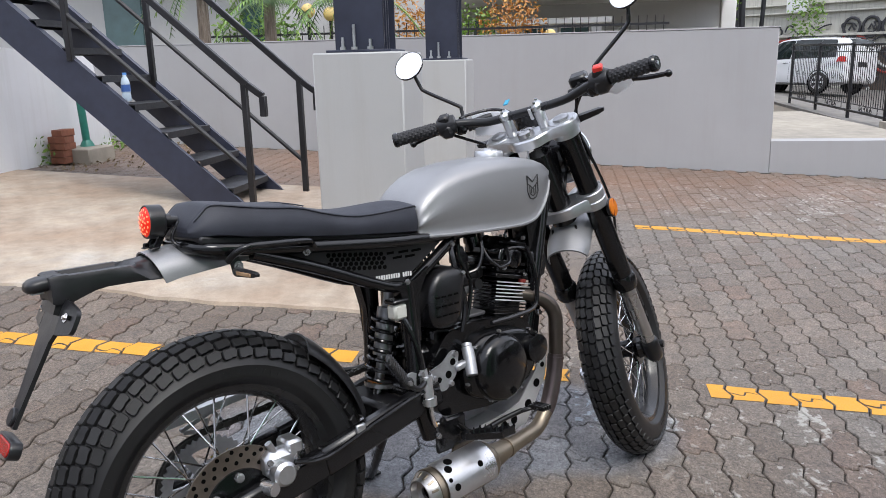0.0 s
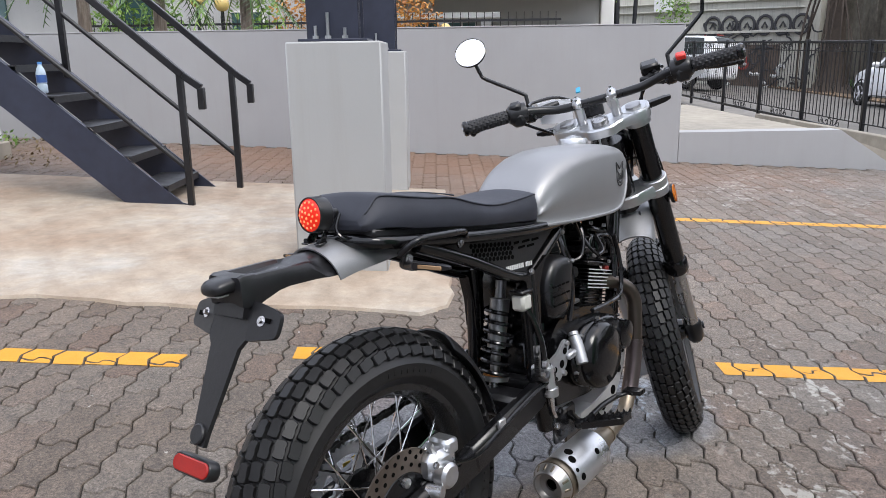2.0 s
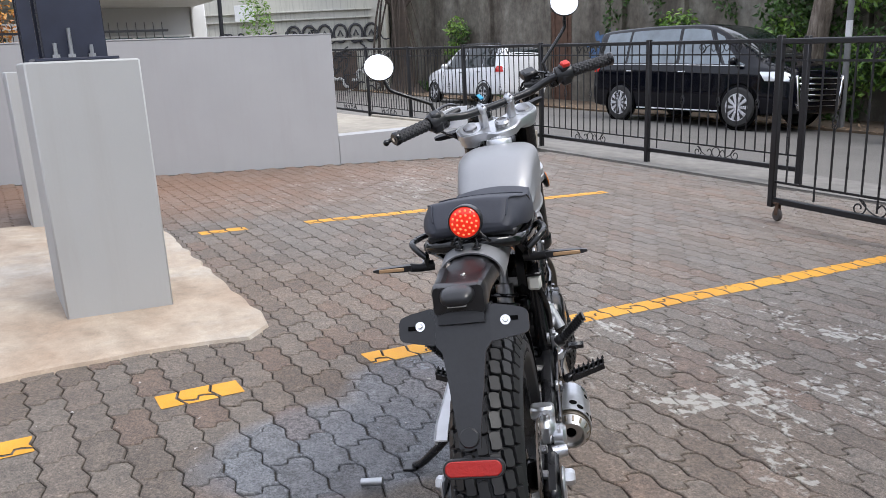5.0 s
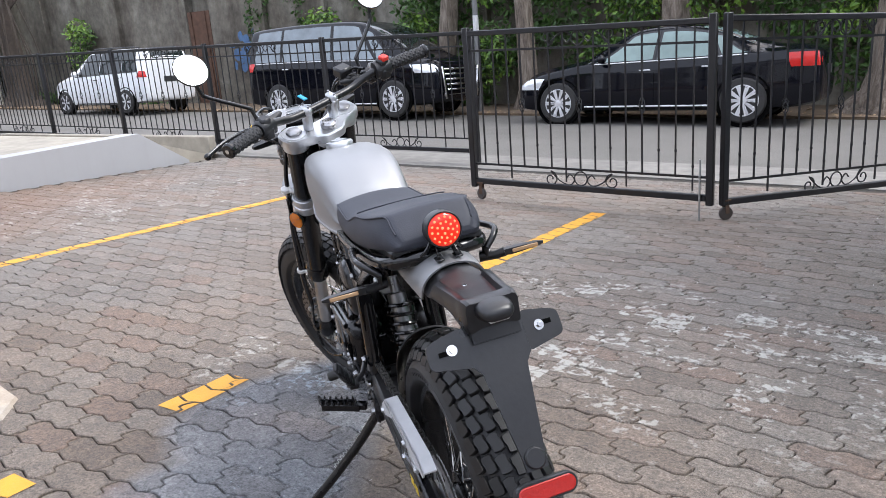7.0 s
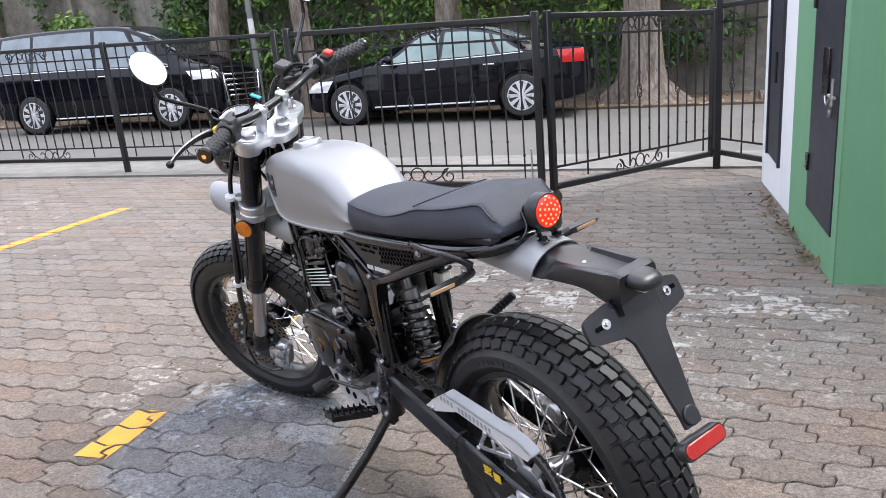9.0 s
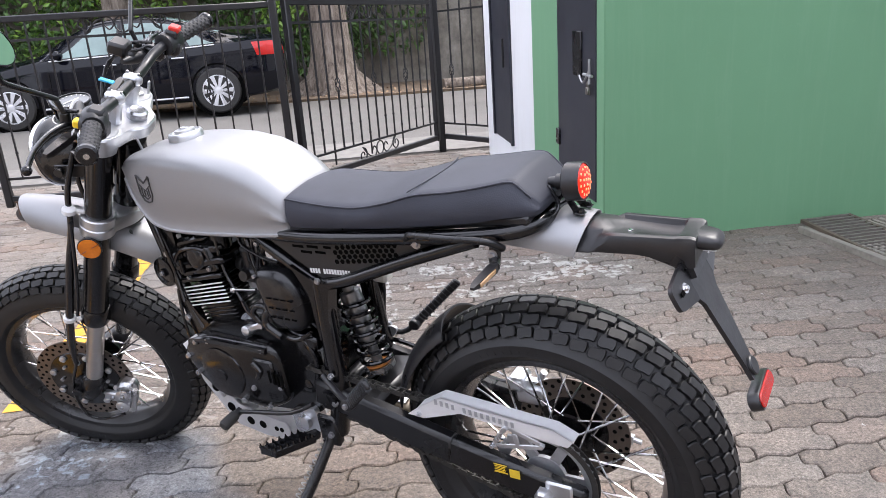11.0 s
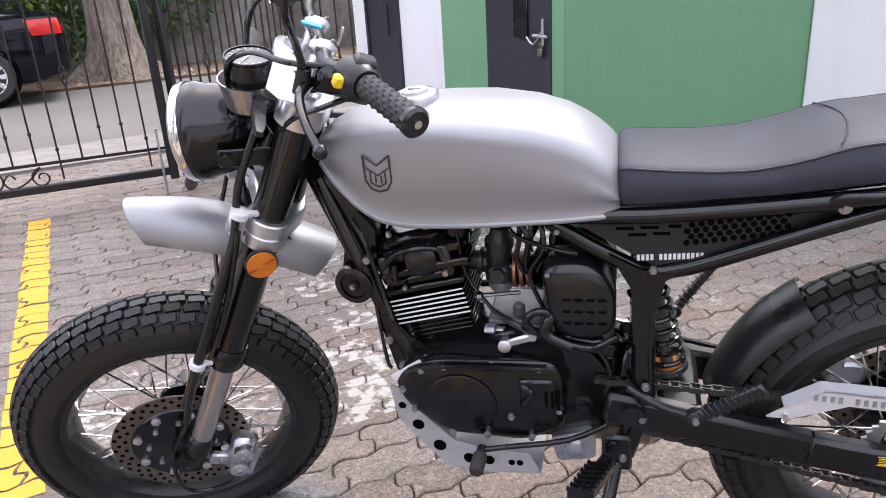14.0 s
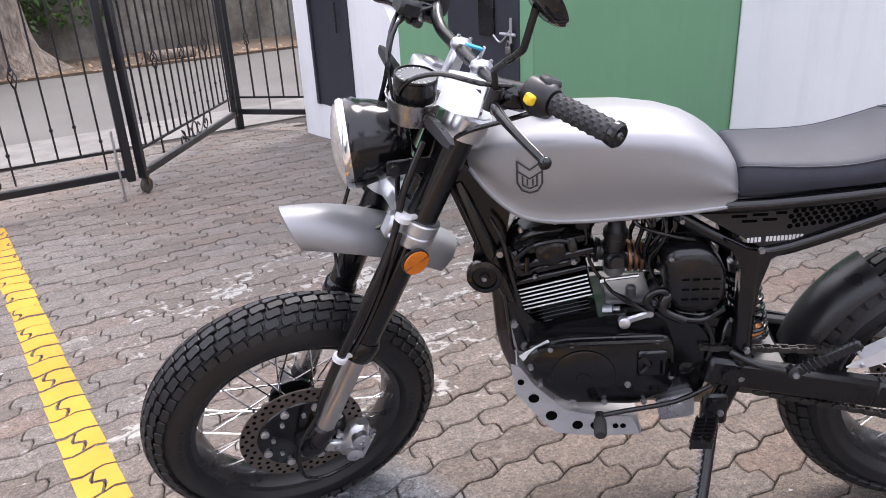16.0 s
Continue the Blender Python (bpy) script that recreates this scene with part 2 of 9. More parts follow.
# ---------------------------------------------------------------- ground
def ground_color(k):
    """Red-brown and grey concrete pavers with lime stains, painted shade and a damp patch with painted sky sheen, in
    site coordinates.
    """
    geo = k.t.nodes.new("ShaderNodeNewGeometry").outputs["Position"]
    mp = k.node("ShaderNodeMapping")
    mp.inputs["Rotation"].default_value = (0, 0, radians(-36.6))
    k.link(geo, mp.inputs["Vector"])
    v = mp.outputs[0]
    sep = k.t.nodes.new("ShaderNodeSeparateXYZ")
    k.link(v, sep.inputs[0])
    a, b = sep.outputs[0], sep.outputs[1]

    def blob(ca, cb, ra, rb, soft=0.5, wob=0.6, scale=2.2):
        """1 inside a ragged ellipse, 0 outside."""
        da = k.math("DIVIDE", k.math("SUBTRACT", a, ca), ra)
        db = k.math("DIVIDE", k.math("SUBTRACT", b, cb), rb)
        d = k.math("SQRT", k.math("ADD", k.math("MULTIPLY", da, da), k.math("MULTIPLY", db, db)))
        n = k.math("MULTIPLY", k.math("SUBTRACT", k.noise(scale, 5, 0.65, v), 0.5), wob * 2)
        d = k.math("ADD", d, n)
        return k.math("MULTIPLY", k.math("SUBTRACT", 1.0 + soft / 2, d), 1 / soft, True)

    fine = k.noise(240, 5, 0.75, v)
    mid = k.noise(22, 5, 0.65, v)
    big = k.noise(0.55, 5, 0.6, v)
    rnd = k.t.nodes.new("ShaderNodeNewGeometry").outputs["Random Per Island"]
    oi = k.t.nodes.new("ShaderNodeObjectInfo").outputs["Random"]
    rr = k.math("FRACT", k.math("ADD", rnd, k.math("MULTIPLY", oi, 7.31)))
    tone = k.ramp(rr, [(0.0, (0.136, 0.118, 0.103)), (0.35, (0.164, 0.148, 0.133)), (0.7, (0.186, 0.173, 0.158)), (1.0, (0.165, 0.130, 0.110))])
    redder = k.ramp(big, [(0.42, (0.97, 0.94, 0.91)), (0.62, (1.11, 1.0, 0.91))])
    c = k.mix(1.0, tone, redder, "MULTIPLY")
    c = k.mix(1.0, c, k.ramp(mid, [(0.28, (0.62, 0.62, 0.62)), (0.72, (1.22, 1.22, 1.22))]), "MULTIPLY")
    c = k.mix(0.9, c, k.ramp(fine, [(0.3, (0.42, 0.42, 0.42)), (0.72, (1.65, 1.65, 1.65))]), "MULTIPLY")
    grain = k.noise(95, 6, 0.85, v)
    c = k.mix(0.9, c, k.ramp(grain, [(0.36, (0.38, 0.38, 0.38)), (0.5, (1.0, 1.0, 1.0)), (0.66, (1.75, 1.75, 1.75))]), "MULTIPLY")
    # lime and old white paint
    white = k.math("MAXIMUM", blob(0.22, -2.08, 0.55, 0.24, 0.7, 0.6, 3.0), blob(0.95, -2.28, 0.38, 0.20, 0.7, 0.6, 3.0))
    white = k.math("MAXIMUM", white, blob(0.72, -1.40, 0.22, 0.38, 0.7, 0.6, 3.0))
    white = k.math("MAXIMUM", white, k.math("MULTIPLY", blob(-0.42, -1.95, 0.30, 0.22, 0.8, 0.6, 3.0), 0.9))
    white = k.math("MAXIMUM", white, k.math("MULTIPLY", blob(1.55, -1.15, 0.40, 0.55, 0.9, 0.8, 3.0), 0.5))
    white = k.math("MAXIMUM", white, k.math("MULTIPLY", blob(0.45, -1.7, 0.9, 0.7, 1.2, 0.9, 3.0), 0.45))
    white = k.math("MAXIMUM", white, k.math("MULTIPLY", blob(5.6, -2.6, 1.1, 1.9, 1.2, 0.8, 1.4), 0.33))
    lift = k.math("MULTIPLY", white, 0.10)
    chips = k.math("ADD", k.noise(26, 5, 0.62, v), lift)
    cell = k.t.nodes.new("ShaderNodeCombineXYZ")
    k.link(k.math("FLOOR", k.math("MULTIPLY", a, 6.4)), cell.inputs[0])
    k.link(k.math("FLOOR", k.math("MULTIPLY", b, 8.6)), cell.inputs[1])
    worn = k.t.nodes.new("ShaderNodeTexWhiteNoise")
    worn.noise_dimensions = "2D"
    k.link(cell.outputs[0], worn.inputs["Vector"])
    chips = k.math("ADD", chips, k.math("MULTIPLY", k.math("SUBTRACT", worn.outputs["Value"], 0.5), 0.24))
    chips = k.ramp(chips, [(0.645, (0, 0, 0)), (0.72, (1, 1, 1))])
    w = k.math("MULTIPLY", k.math("MULTIPLY", k.math("MULTIPLY", white, 3.0, True), chips), 0.72)
    c = k.mix(w, c, (0.48, 0.47, 0.43))
    specks = k.ramp(k.noise(55, 3, 0.6, v), [(0.70, (0, 0, 0)), (0.73, (1, 1, 1))])
    c = k.mix(k.math("MULTIPLY", specks, 0.5), c, (0.42, 0.4, 0.37))
    # damp patch, with the sky's bluish sheen put into its colour
    damp_sheen = k.math("MAXIMUM", blob(1.02, -0.08, 0.30, 0.48, 0.25, 0.35, 2.4), blob(1.22, -0.55, 0.32, 0.46, 0.25, 0.35, 2.4))
    c = k.mix(k.math("MULTIPLY", damp_sheen, 0.9), c, k.mix(1.0, c, (0.95, 1.18, 1.55), "MULTIPLY"))
    # browner ground, darkened in colour for the shade of the building above
    brown_shade = k.math("MULTIPLY", blob(2.1, 0.5, 1.9, 1.5, 1.0, 0.7, 1.3), 0.75)
    c = k.mix(brown_shade, c, k.mix(1.0, c, (0.83, 0.77, 0.71), "MULTIPLY"))
    # reddish-earth area
    earth = k.math("MULTIPLY", blob(6.3, 0.2, 1.2, 3.2, 1.2, 0.7, 1.0), 0.65)
    c = k.mix(earth, c, (0.20, 0.105, 0.06))
    return v, a, b, c, fine, mid, damp_sheen


paver = Mat("paver", 0.8)
_v, _a, _b, _c, _fine, _mid, _damp_sheen = ground_color(paver)
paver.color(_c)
paver.rough(paver.mix(_damp_sheen, paver.ramp(_mid, [(0.3, (0.62,) * 3), (0.7, (0.86,) * 3)]), (0.20, 0.20, 0.20)))
paver.bump(paver.math("ADD", _fine, paver.math("MULTIPLY", _mid, 0.8)), 0.8, 0.005)
paver = paver.m

joint = simple("joint_sand", (0.036, 0.030, 0.024), 0.95, 0, 0.4, 90, 0.4)

yk = Mat("yellow_marking", 0.6)
_yv = yk.coords("Object")
_y1 = yk.ramp(yk.noise(3.0, 5, 0.7, _yv), [(0.3, (0.56, 0.245, 0.010)), (0.7, (0.66, 0.33, 0.025))])
_ych = yk.ramp(yk.noise(38, 8, 0.8, _yv), [(0.62, (0, 0, 0)), (0.69, (1, 1, 1))])
yk.color(yk.mix(yk.math("MULTIPLY", _ych, 0.75), _y1, (0.2, 0.15, 0.1)))
yk.bump(yk.noise(240, 5, 0.7, _yv), 0.35, 0.003)
yellow_paint = yk.m

ck = Mat("rough_concrete", 0.85)
_cv = ck.coords("Object")
_cb = ck.noise(0.9, 6, 0.65, _cv)
_cs = ck.ramp(_cb, [(0.32, (0.33, 0.24, 0.17)), (0.5, (0.41, 0.34, 0.265)), (0.66, (0.46, 0.43, 0.385))])
_cs = ck.mix(1.0, _cs, ck.ramp(ck.noise(7, 6, 0.7, _cv), [(0.3, (0.72, 0.72, 0.72)), (0.7, (1.15, 1.15, 1.15))]), "MULTIPLY")
_cs = ck.mix(0.6, _cs, ck.ramp(ck.noise(160, 4, 0.7, _cv), [(0.3, (0.7, 0.7, 0.7)), (0.7, (1.2, 1.2, 1.2))]), "MULTIPLY")
ck.color(_cs)
ck.bump(ck.noise(45, 6, 0.7, _cv), 0.45, 0.006)
concrete = ck.m

pale_concrete = simple("pale_concrete", (0.30, 0.272, 0.225), 0.88, 0, 0.35, 6, 0.4)
strip_concrete = simple("strip_concrete", (0.185, 0.175, 0.16), 0.9, 0, 0.4, 6, 0.4)
asphalt_k = Mat("street_concrete", 0.85)
_av = asphalt_k.coords("Object")
_ac = asphalt_k.ramp(asphalt_k.noise(0.5, 6, 0.6, _av), [(0.3, (0.098, 0.092, 0.083)), (0.7, (0.142, 0.134, 0.122))])
_ac = asphalt_k.mix(0.8, _ac, asphalt_k.ramp(asphalt_k.noise(90, 4, 0.75, _av), [(0.3, (0.7,) * 3), (0.7, (1.25,) * 3)]), "MULTIPLY")
asphalt_k.color(_ac)
asphalt_k.bump(asphalt_k.noise(120, 4, 0.7, _av), 0.4, 0.004)
street_mat = asphalt_k.m

soil = simple("soil", (0.12, 0.085, 0.055), 0.95, 0, 0.45, 14, 0.6)
earth_far = simple("earth_far", (0.16, 0.14, 0.11), 0.95, 0, 0.3, 1.0, 0.2)

# one sheet to the horizon; the yard's bed lies under the pavers
g = B()
av = [-400, -120, -30, -12, -6, -3, 0, 3, 6, 9, 14, 20, 28, 40, 120, 400]
bv = [-400, -120, -40, -22, -15, -12.6, -9, -6.6, -4, -1, 2, 5, 7, 12, 40, 120, 400]
vs = [(a, b, gz(a, b) - 0.055) for a in av for b in bv]
nb = len(bv)
g.add(vs, [(i * nb + j, (i + 1) * nb + j, (i + 1) * nb + j + 1, i * nb + j + 1) for i in range(len(av) - 1) for j in range(nb - 1)])
solid("ground", g, earth_far, "bare earth sheet under the yard and beyond", "ground", kind="structure")


def sheet(name, a0, a1, b0, b1, lift, mat, label, category, n=8, thick=0.05):
    """A slab of even thickness that follows the slope."""
    k = B()
    aa = [a0 + (a1 - a0) * i / n for i in range(n + 1)]
    bb = [b0 + (b1 - b0) * i / n for i in range(n + 1)]
    top = [(a, b, gz(a, b) + lift) for a in aa for b in bb]
    low = [(a, b, gz(a, b) + lift - thick) for a in aa for b in bb]
    m = n + 1
    k.add(top, [(i * m + j, (i + 1) * m + j, (i + 1) * m + j + 1, i * m + j + 1) for i in range(n) for j in range(n)])
    rim = [i * m for i in range(m)] + [n * m + j for j in range(1, m)] + [i * m + n for i in range(n - 1, -1, -1)] + [j for j in range(n - 1, 0, -1)]
    k.add([top[i] for i in rim] + [low[i] for i in rim], [(i, len(rim) + i, len(rim) + (i + 1) % len(rim), (i + 1) % len(rim)) for i in range(len(rim))])
    return solid(name, k, mat, label, category, kind="structure")


paving = sheet("paving_bed", -9, 7.1, -5.75, 6.5, -0.010, joint, "dark sand joints between the yard's pavers", "paving", thick=0.04)
sheet("street", -40, 60, -12.5, -6.75, -0.012, street_mat, "worn light-grey concrete street surface", "road", n=12)
sheet("kerb_strip", -40, 60, -6.75, -5.75, 0.004, strip_concrete, "broken pale concrete strip along the street", "pavement", n=12, thick=0.08)
sheet("verge", -40, 60, -22, -12.5, 0.03, soil, "brown verge soil strewn with leaves", "ground", n=12)

# raised concrete slab with a ragged front edge
rs = random.Random(5)
k = B()
edge = []
N1 = 46
for i in range(N1 + 1):
    b = 6.2 - (6.2 + 0.18) * i / N1
    edge.append((2.07 + rs.uniform(-0.02, 0.02) + 0.03 * math.sin(b * 5), b))
edge[-1] = (2.16, -0.16)
for i in range(1, 30):
    a = 2.16 + (4.92 - 2.16) * i / 29
    edge.append((a, -0.18 + rs.uniform(-0.015, 0.015)))
edge += [(4.92, 1.0), (4.9, 2.6), (4.95, 6.2)]
top = [(a, b, gz(a, b) + 0.014) for a, b in edge]
out = [(a - 0.02, b - 0.02, gz(a, b) - 0.03) for a, b in edge]
n = len(edge)
k.add(top, [tuple(range(n))])
k.add(top + out, [(i, (i + 1) % n, n + (i + 1) % n, n + i) for i in range(n)])
for f in range(len(k.f)):
    k.f[f] = k.f[f][::-1] if f == 0 else k.f[f]
slab = solid("concrete_slab", k, concrete, "stained ochre concrete slab with a ragged edge", "slab", kind="structure", sharp=0)

# ---------------------------------------------------------------- walls of the yard
k = B()
k.box((7.22, 2.1, 0.55), (0.24, 9.6, 1.68), ch=0.008)
k.box((7.22, 2.1, 1.395), (0.25, 9.61, 0.012), ch=0.003)
solid("wall_east", k, grey_wall, "smooth grey painted boundary wall", "wall", kind="structure")
k = B()
prof = [(-2.70, -0.4), (-5.05, -0.4), (-5.05, gz(7.1, -5.05) + 0.03), (-4.42, 0.285), (-2.70, 0.285)]
rings = [[(7.1, b, z) for b, z in prof], [(7.36, b, z) for b, z in prof]]
k.loft(rings[::-1])
solid("low_wall", k, grey_wall, "low grey ramp wall beside the boundary wall", "wall", kind="structure")
k = B()
prof = [(-2.66, -0.4), (-5.6, -0.4), (-5.6, gz(7.4, -5.6) + 0.02), (-4.42, 0.24), (-2.66, 0.24)]
k.loft([[(7.36, b, z) for b, z in prof], [(12.25, b, z) for b, z in prof]][::-1])
k.box((9.8, -5.66, gz(9.8, -5.66) + 0.09), (4.9, 0.12, 0.24), ch=0.01)
solid("neighbour_platform", k, pale_concrete, "raised pale concrete forecourt behind the low wall", "platform", kind="structure")
k = B()
k.box((3.0, 6.35, 1.2), (8.6, 0.2, 4.4))
solid("wall_north", k, white_wall, "plain white wall closing the yard", "wall", kind="structure")
k = B()
k.loft([[(a, b, z) for a, z in ((4.0, 0.0), (6.39, 0.0), (6.385, 0.36), (6.20, 1.29), (4.0, 1.38))] for b in (4.05, 4.30)])
k.box((4.1, 5.3, 0.7), (0.2, 2.0, 1.4), ch=0.004)
solid("white_wall", k, white_wall, "clean white painted wall beneath the stair", "wall", kind="structure")
def pillar(a, b, w, d, top, col_w, col_d, label):
    """Painted masonry plinth with a steel column bolted on top."""
    t = thing("pillar", a, b, label=label, category="pillar", group="pillars by the stair")
    h = top - gz(a, b)
    k = B()
    k.box((0, 0, h / 2 - 0.05), (d, w, h + 0.1), ch=0.008)
    part("plinth", k, pillar_paint, t)
    return t


def steel_column(a, b, z, label):
    t = thing("steel_column", a, b, z, label=label, category="column", group="columns by the stair")
    k = B()
    k.box((0, 0, 1.6), (0.014, 0.24, 3.2), ch=0.002)
    k.box((-0.125, 0, 1.6), (0.016, 0.25, 3.2), ch=0.003)
    k.box((0.125, 0, 1.6), (0.016, 0.25, 3.2), ch=0.003)
    k.box((-0.06, 0, 1.6), (0.012, 0.245, 3.2))
    part("beam", k, steel_blue, t)
    k = B()
    k.box((0, 0, 0.006), (0.34, 0.33, 0.012), ch=0.002)
    part("base_plate", k, steel_blue, t)
    for i, (x, y, h) in enumerate(((-0.155, 0.08, 0.06), (-0.155, -0.06, 0.05), (-0.16, 0.02, 0.12), (0.155, 0.08, 0.05))):
        k = B()
        k.tube([(x, y, 0.01), (x, y, 0.012 + h)], 0.008, 8)
        k.lathe([(0.016, 0.012), (0.016, 0.026)], Matrix.Translation((x, y, 0)), 6)
        part("anchor_bolt", k, galv, t)
    return t


galv = simple("galvanised", (0.45, 0.46, 0.47), 0.42, 0.9, 0.15, 60)
pillar(2.90, 0.35, 0.45, 0.52, 1.185, 0, 0, "light grey painted masonry pillar on the slab")
steel_column(2.88, 0.36, 1.187, "dark blue steel column bolted on a pillar")
pillar(5.1, 0.33, 0.46, 0.52, 1.15, 0, 0, "grey painted masonry pillar near the wall")
steel_column(5.1, 0.30, 1.152, "dark blue steel column bolted on a pillar")

# ---------------------------------------------------------------- steel stair
tread_mat = simple("chequer_steel", (0.028, 0.029, 0.033), 0.5, 0.2, 0.4, 50, 0.3)


def stair():
    A0, A1 = 4.03, 4.70
    t = thing("steel_stair", 4.2, 1.5, label="dark steel stair with open treads and tube rails", category="stair")
    zb = gz(4.2, 1.5)
    rise, run, n = 0.200, 0.226, 13
    sl = rise / run
    xc = (A0 + A1) / 2 - 4.2
    for a, sh in ((A0, 0.0), (A1, -0.03)):
        k = B()
        end = run * n + 0.3
        pr = [(0.03, 0.012), (0.45, 0.012), (end, end * sl - 0.38), (end, end * sl - 0.09), (0.09, 0.012 + 0.015)]
        k.loft([[(a - 4.2 + s, b + sh, z) for b, z in pr] for s in (-0.006, 0.006)])
        k.bar((a - 4.2 + 0.03, 0.13 + sh, 0.03), (a - 4.2 + 0.03, end + sh, end * sl - 0.088), 0.07, 0.012)
        part("stringer", k, steel_blue, t)
    for i in range(n):
        b, z = 0.18 + run * i, 0.14 + rise * i
        k = B()
        k.box((xc, b + 0.13, z), (A1 - A0 - 0.014, 0.27, 0.008))
        k.box((xc, b, z - 0.02), (A1 - A0 - 0.014, 0.008, 0.045))
        k.box((xc, b + 0.262, z - 0.02), (A1 - A0 - 0.014, 0.006, 0.045))
        part("tread", k, tread_mat, t)
    for a in (A0 - 0.005, A1 + 0.005):
        x = a - 4.2
        for i, b in enumerate((0.03, 1.30, 2.45, 3.2) if a < 4.2 else (-0.128, 1.07, 2.2, 3.1)):
            k = B()
            base = -0.01 if i == 0 else b * sl - 0.10
            k.box((x, b, (base + 0.88 + (0 if i == 0 else b * sl - 0.12)) / 2), (0.042, 0.042, 0.88 + (0 if i == 0 else b * sl - 0.12) - base), ch=0.004)
            part("post", k, iron_paint, t)
        k = B()
        top = 0.845
        b0 = 0.03 if a < 4.2 else -0.128
        pts = [(x, b0 - 0.13, top - 0.20), (x, b0 - 0.13, top - 0.06), (x, b0 - 0.02, top + 0.02), (x, 3.3, top + 0.02 + (3.32 - b0) * sl)]
        k.bar(pts[0], pts[1], 0.045, 0.045, 0.005, (0, 1, 0))
        k.bar(pts[1], pts[2], 0.045, 0.045, 0.005)
        k.bar(pts[2], pts[3], 0.05, 0.045, 0.006)
        part("handrail", k, iron_paint, t)
        k = B()
        k.tube([(x, b0, 0.25), (x, 3.3, 0.25 + (3.3 - b0) * sl)], 0.017, 10)
        part("mid_rail", k, iron_paint, t)
    return t


stair()

glass_like = simple("clear_plastic", (0.55, 0.66, 0.75), 0.12, 0, 0.1, 40)
label_blue = simple("blue_label", (0.06, 0.14, 0.4), 0.4)
bt = thing("water_bottle", 4.18, 2.50, gz(4.2, 1.5) + 0.200 * 4 - 0.041, label="small clear plastic water bottle on a tread", category="bottle")
k = B()
k.lathe([(0.028, 0), (0.032, 0.006), (0.032, 0.055), (0.029, 0.06), (0.032, 0.066), (0.032, 0.13), (0.024, 0.16), (0.013, 0.178), (0.013, 0.19)], None, 16)
part("body", k, glass_like, bt)
k = B()
k.lathe([(0.0328, 0.07), (0.0328, 0.12)], None, 16)
part("label", k, label_blue, bt, "blue paper label")
k = B()
k.lathe([(0.015, 0.188), (0.015, 0.204)], None, 14)
part("cap", k, simple("blue_cap", (0.1, 0.3, 0.7), 0.4), bt, "blue screw cap")

# green drain pipe on a plinth with a stack of bricks
pipe_green = simple("pipe_green", (0.02, 0.17, 0.13), 0.4, 0, 0.2, 20)
pt = thing("drain_pipe", 5.70, 3.88, label="green painted standpipe on a concrete plinth", category="pipe")
k = B()
k.tube([(0, 0, 0.12), (-0.03, 0, 0.6), (-0.10, 0.02, 1.5)], 0.035, 14)
k.lathe([(0.075, 0.12), (0.05, 0.17), (0.036, 0.19)], None, 16)
part("pipe", k, pipe_green, pt)
k = B()
k.box((-0.08, -0.02, 0.05), (0.42, 0.36, 0.16), ch=0.01)
part("plinth", k, pale_concrete, pt)
brick_mat = simple("old_brick", (0.22, 0.085, 0.05), 0.9, 0, 0.35, 18, 0.4)
bs = thing("brick_stack", 5.40, 3.93, label="small stack of old red bricks by the wall", category="bricks")
bm_ = B()
bm_.box((0, 0, 0), (0.2, 0.1, 0.06), ch=0.004)
bm_ = bm_.mesh("brick", brick_mat)
for i in range(9):
    part_of("brick", bm_, bs, pose(0.0 + 0.03 * math.sin(i * 3.1), 0.06 * (i % 2) - 0.03, 0.04 + 0.062 * (i // 2), 0, 0, 8 * math.sin(i * 2.3) + 4))

# ---------------------------------------------------------------- iron fence and folding gate
def scroll(k, cx, z, s=1.0, flip=1):
    """A wrought-iron S scroll with a ring, lying in the panel's plane."""
    for d in (-1, 1):
        pts = []
        for i in range(15):
            u = i / 14
            ang = u * 2.6 * math.pi
            r = 0.052 * s * (1 - 0.75 * u)
            pts.append((cx + d * (0.215 * s - r * math.sin(ang)), 0, z + flip * (0.0 + r * math.cos(ang) - 0.052 * s * 0.2)))
        k.tube(pts, 0.0055, 6)
        k.tube([(cx + d * 0.215 * s, 0, z + flip * 0.042 * s), (cx + d * 0.15 * s, 0, z - flip * 0.02 * s), (cx + d * 0.08 * s, 0, z - flip * 0.045 * s), (cx + d * 0.045 * s, 0, z - flip * 0.01 * s), (cx + d * 0.075 * s, 0, z + flip * 0.025 * s), (cx + d * 0.1 * s, 0, z + flip * 0.0)], 0.0055, 6, smooth=3)
    ring = [(cx + 0.045 * s * math.cos(i * math.pi / 7), 0, z + 0.045 * s * math.sin(i * math.pi / 7)) for i in range(15)]
    k.tube(ring, 0.0055, 6)


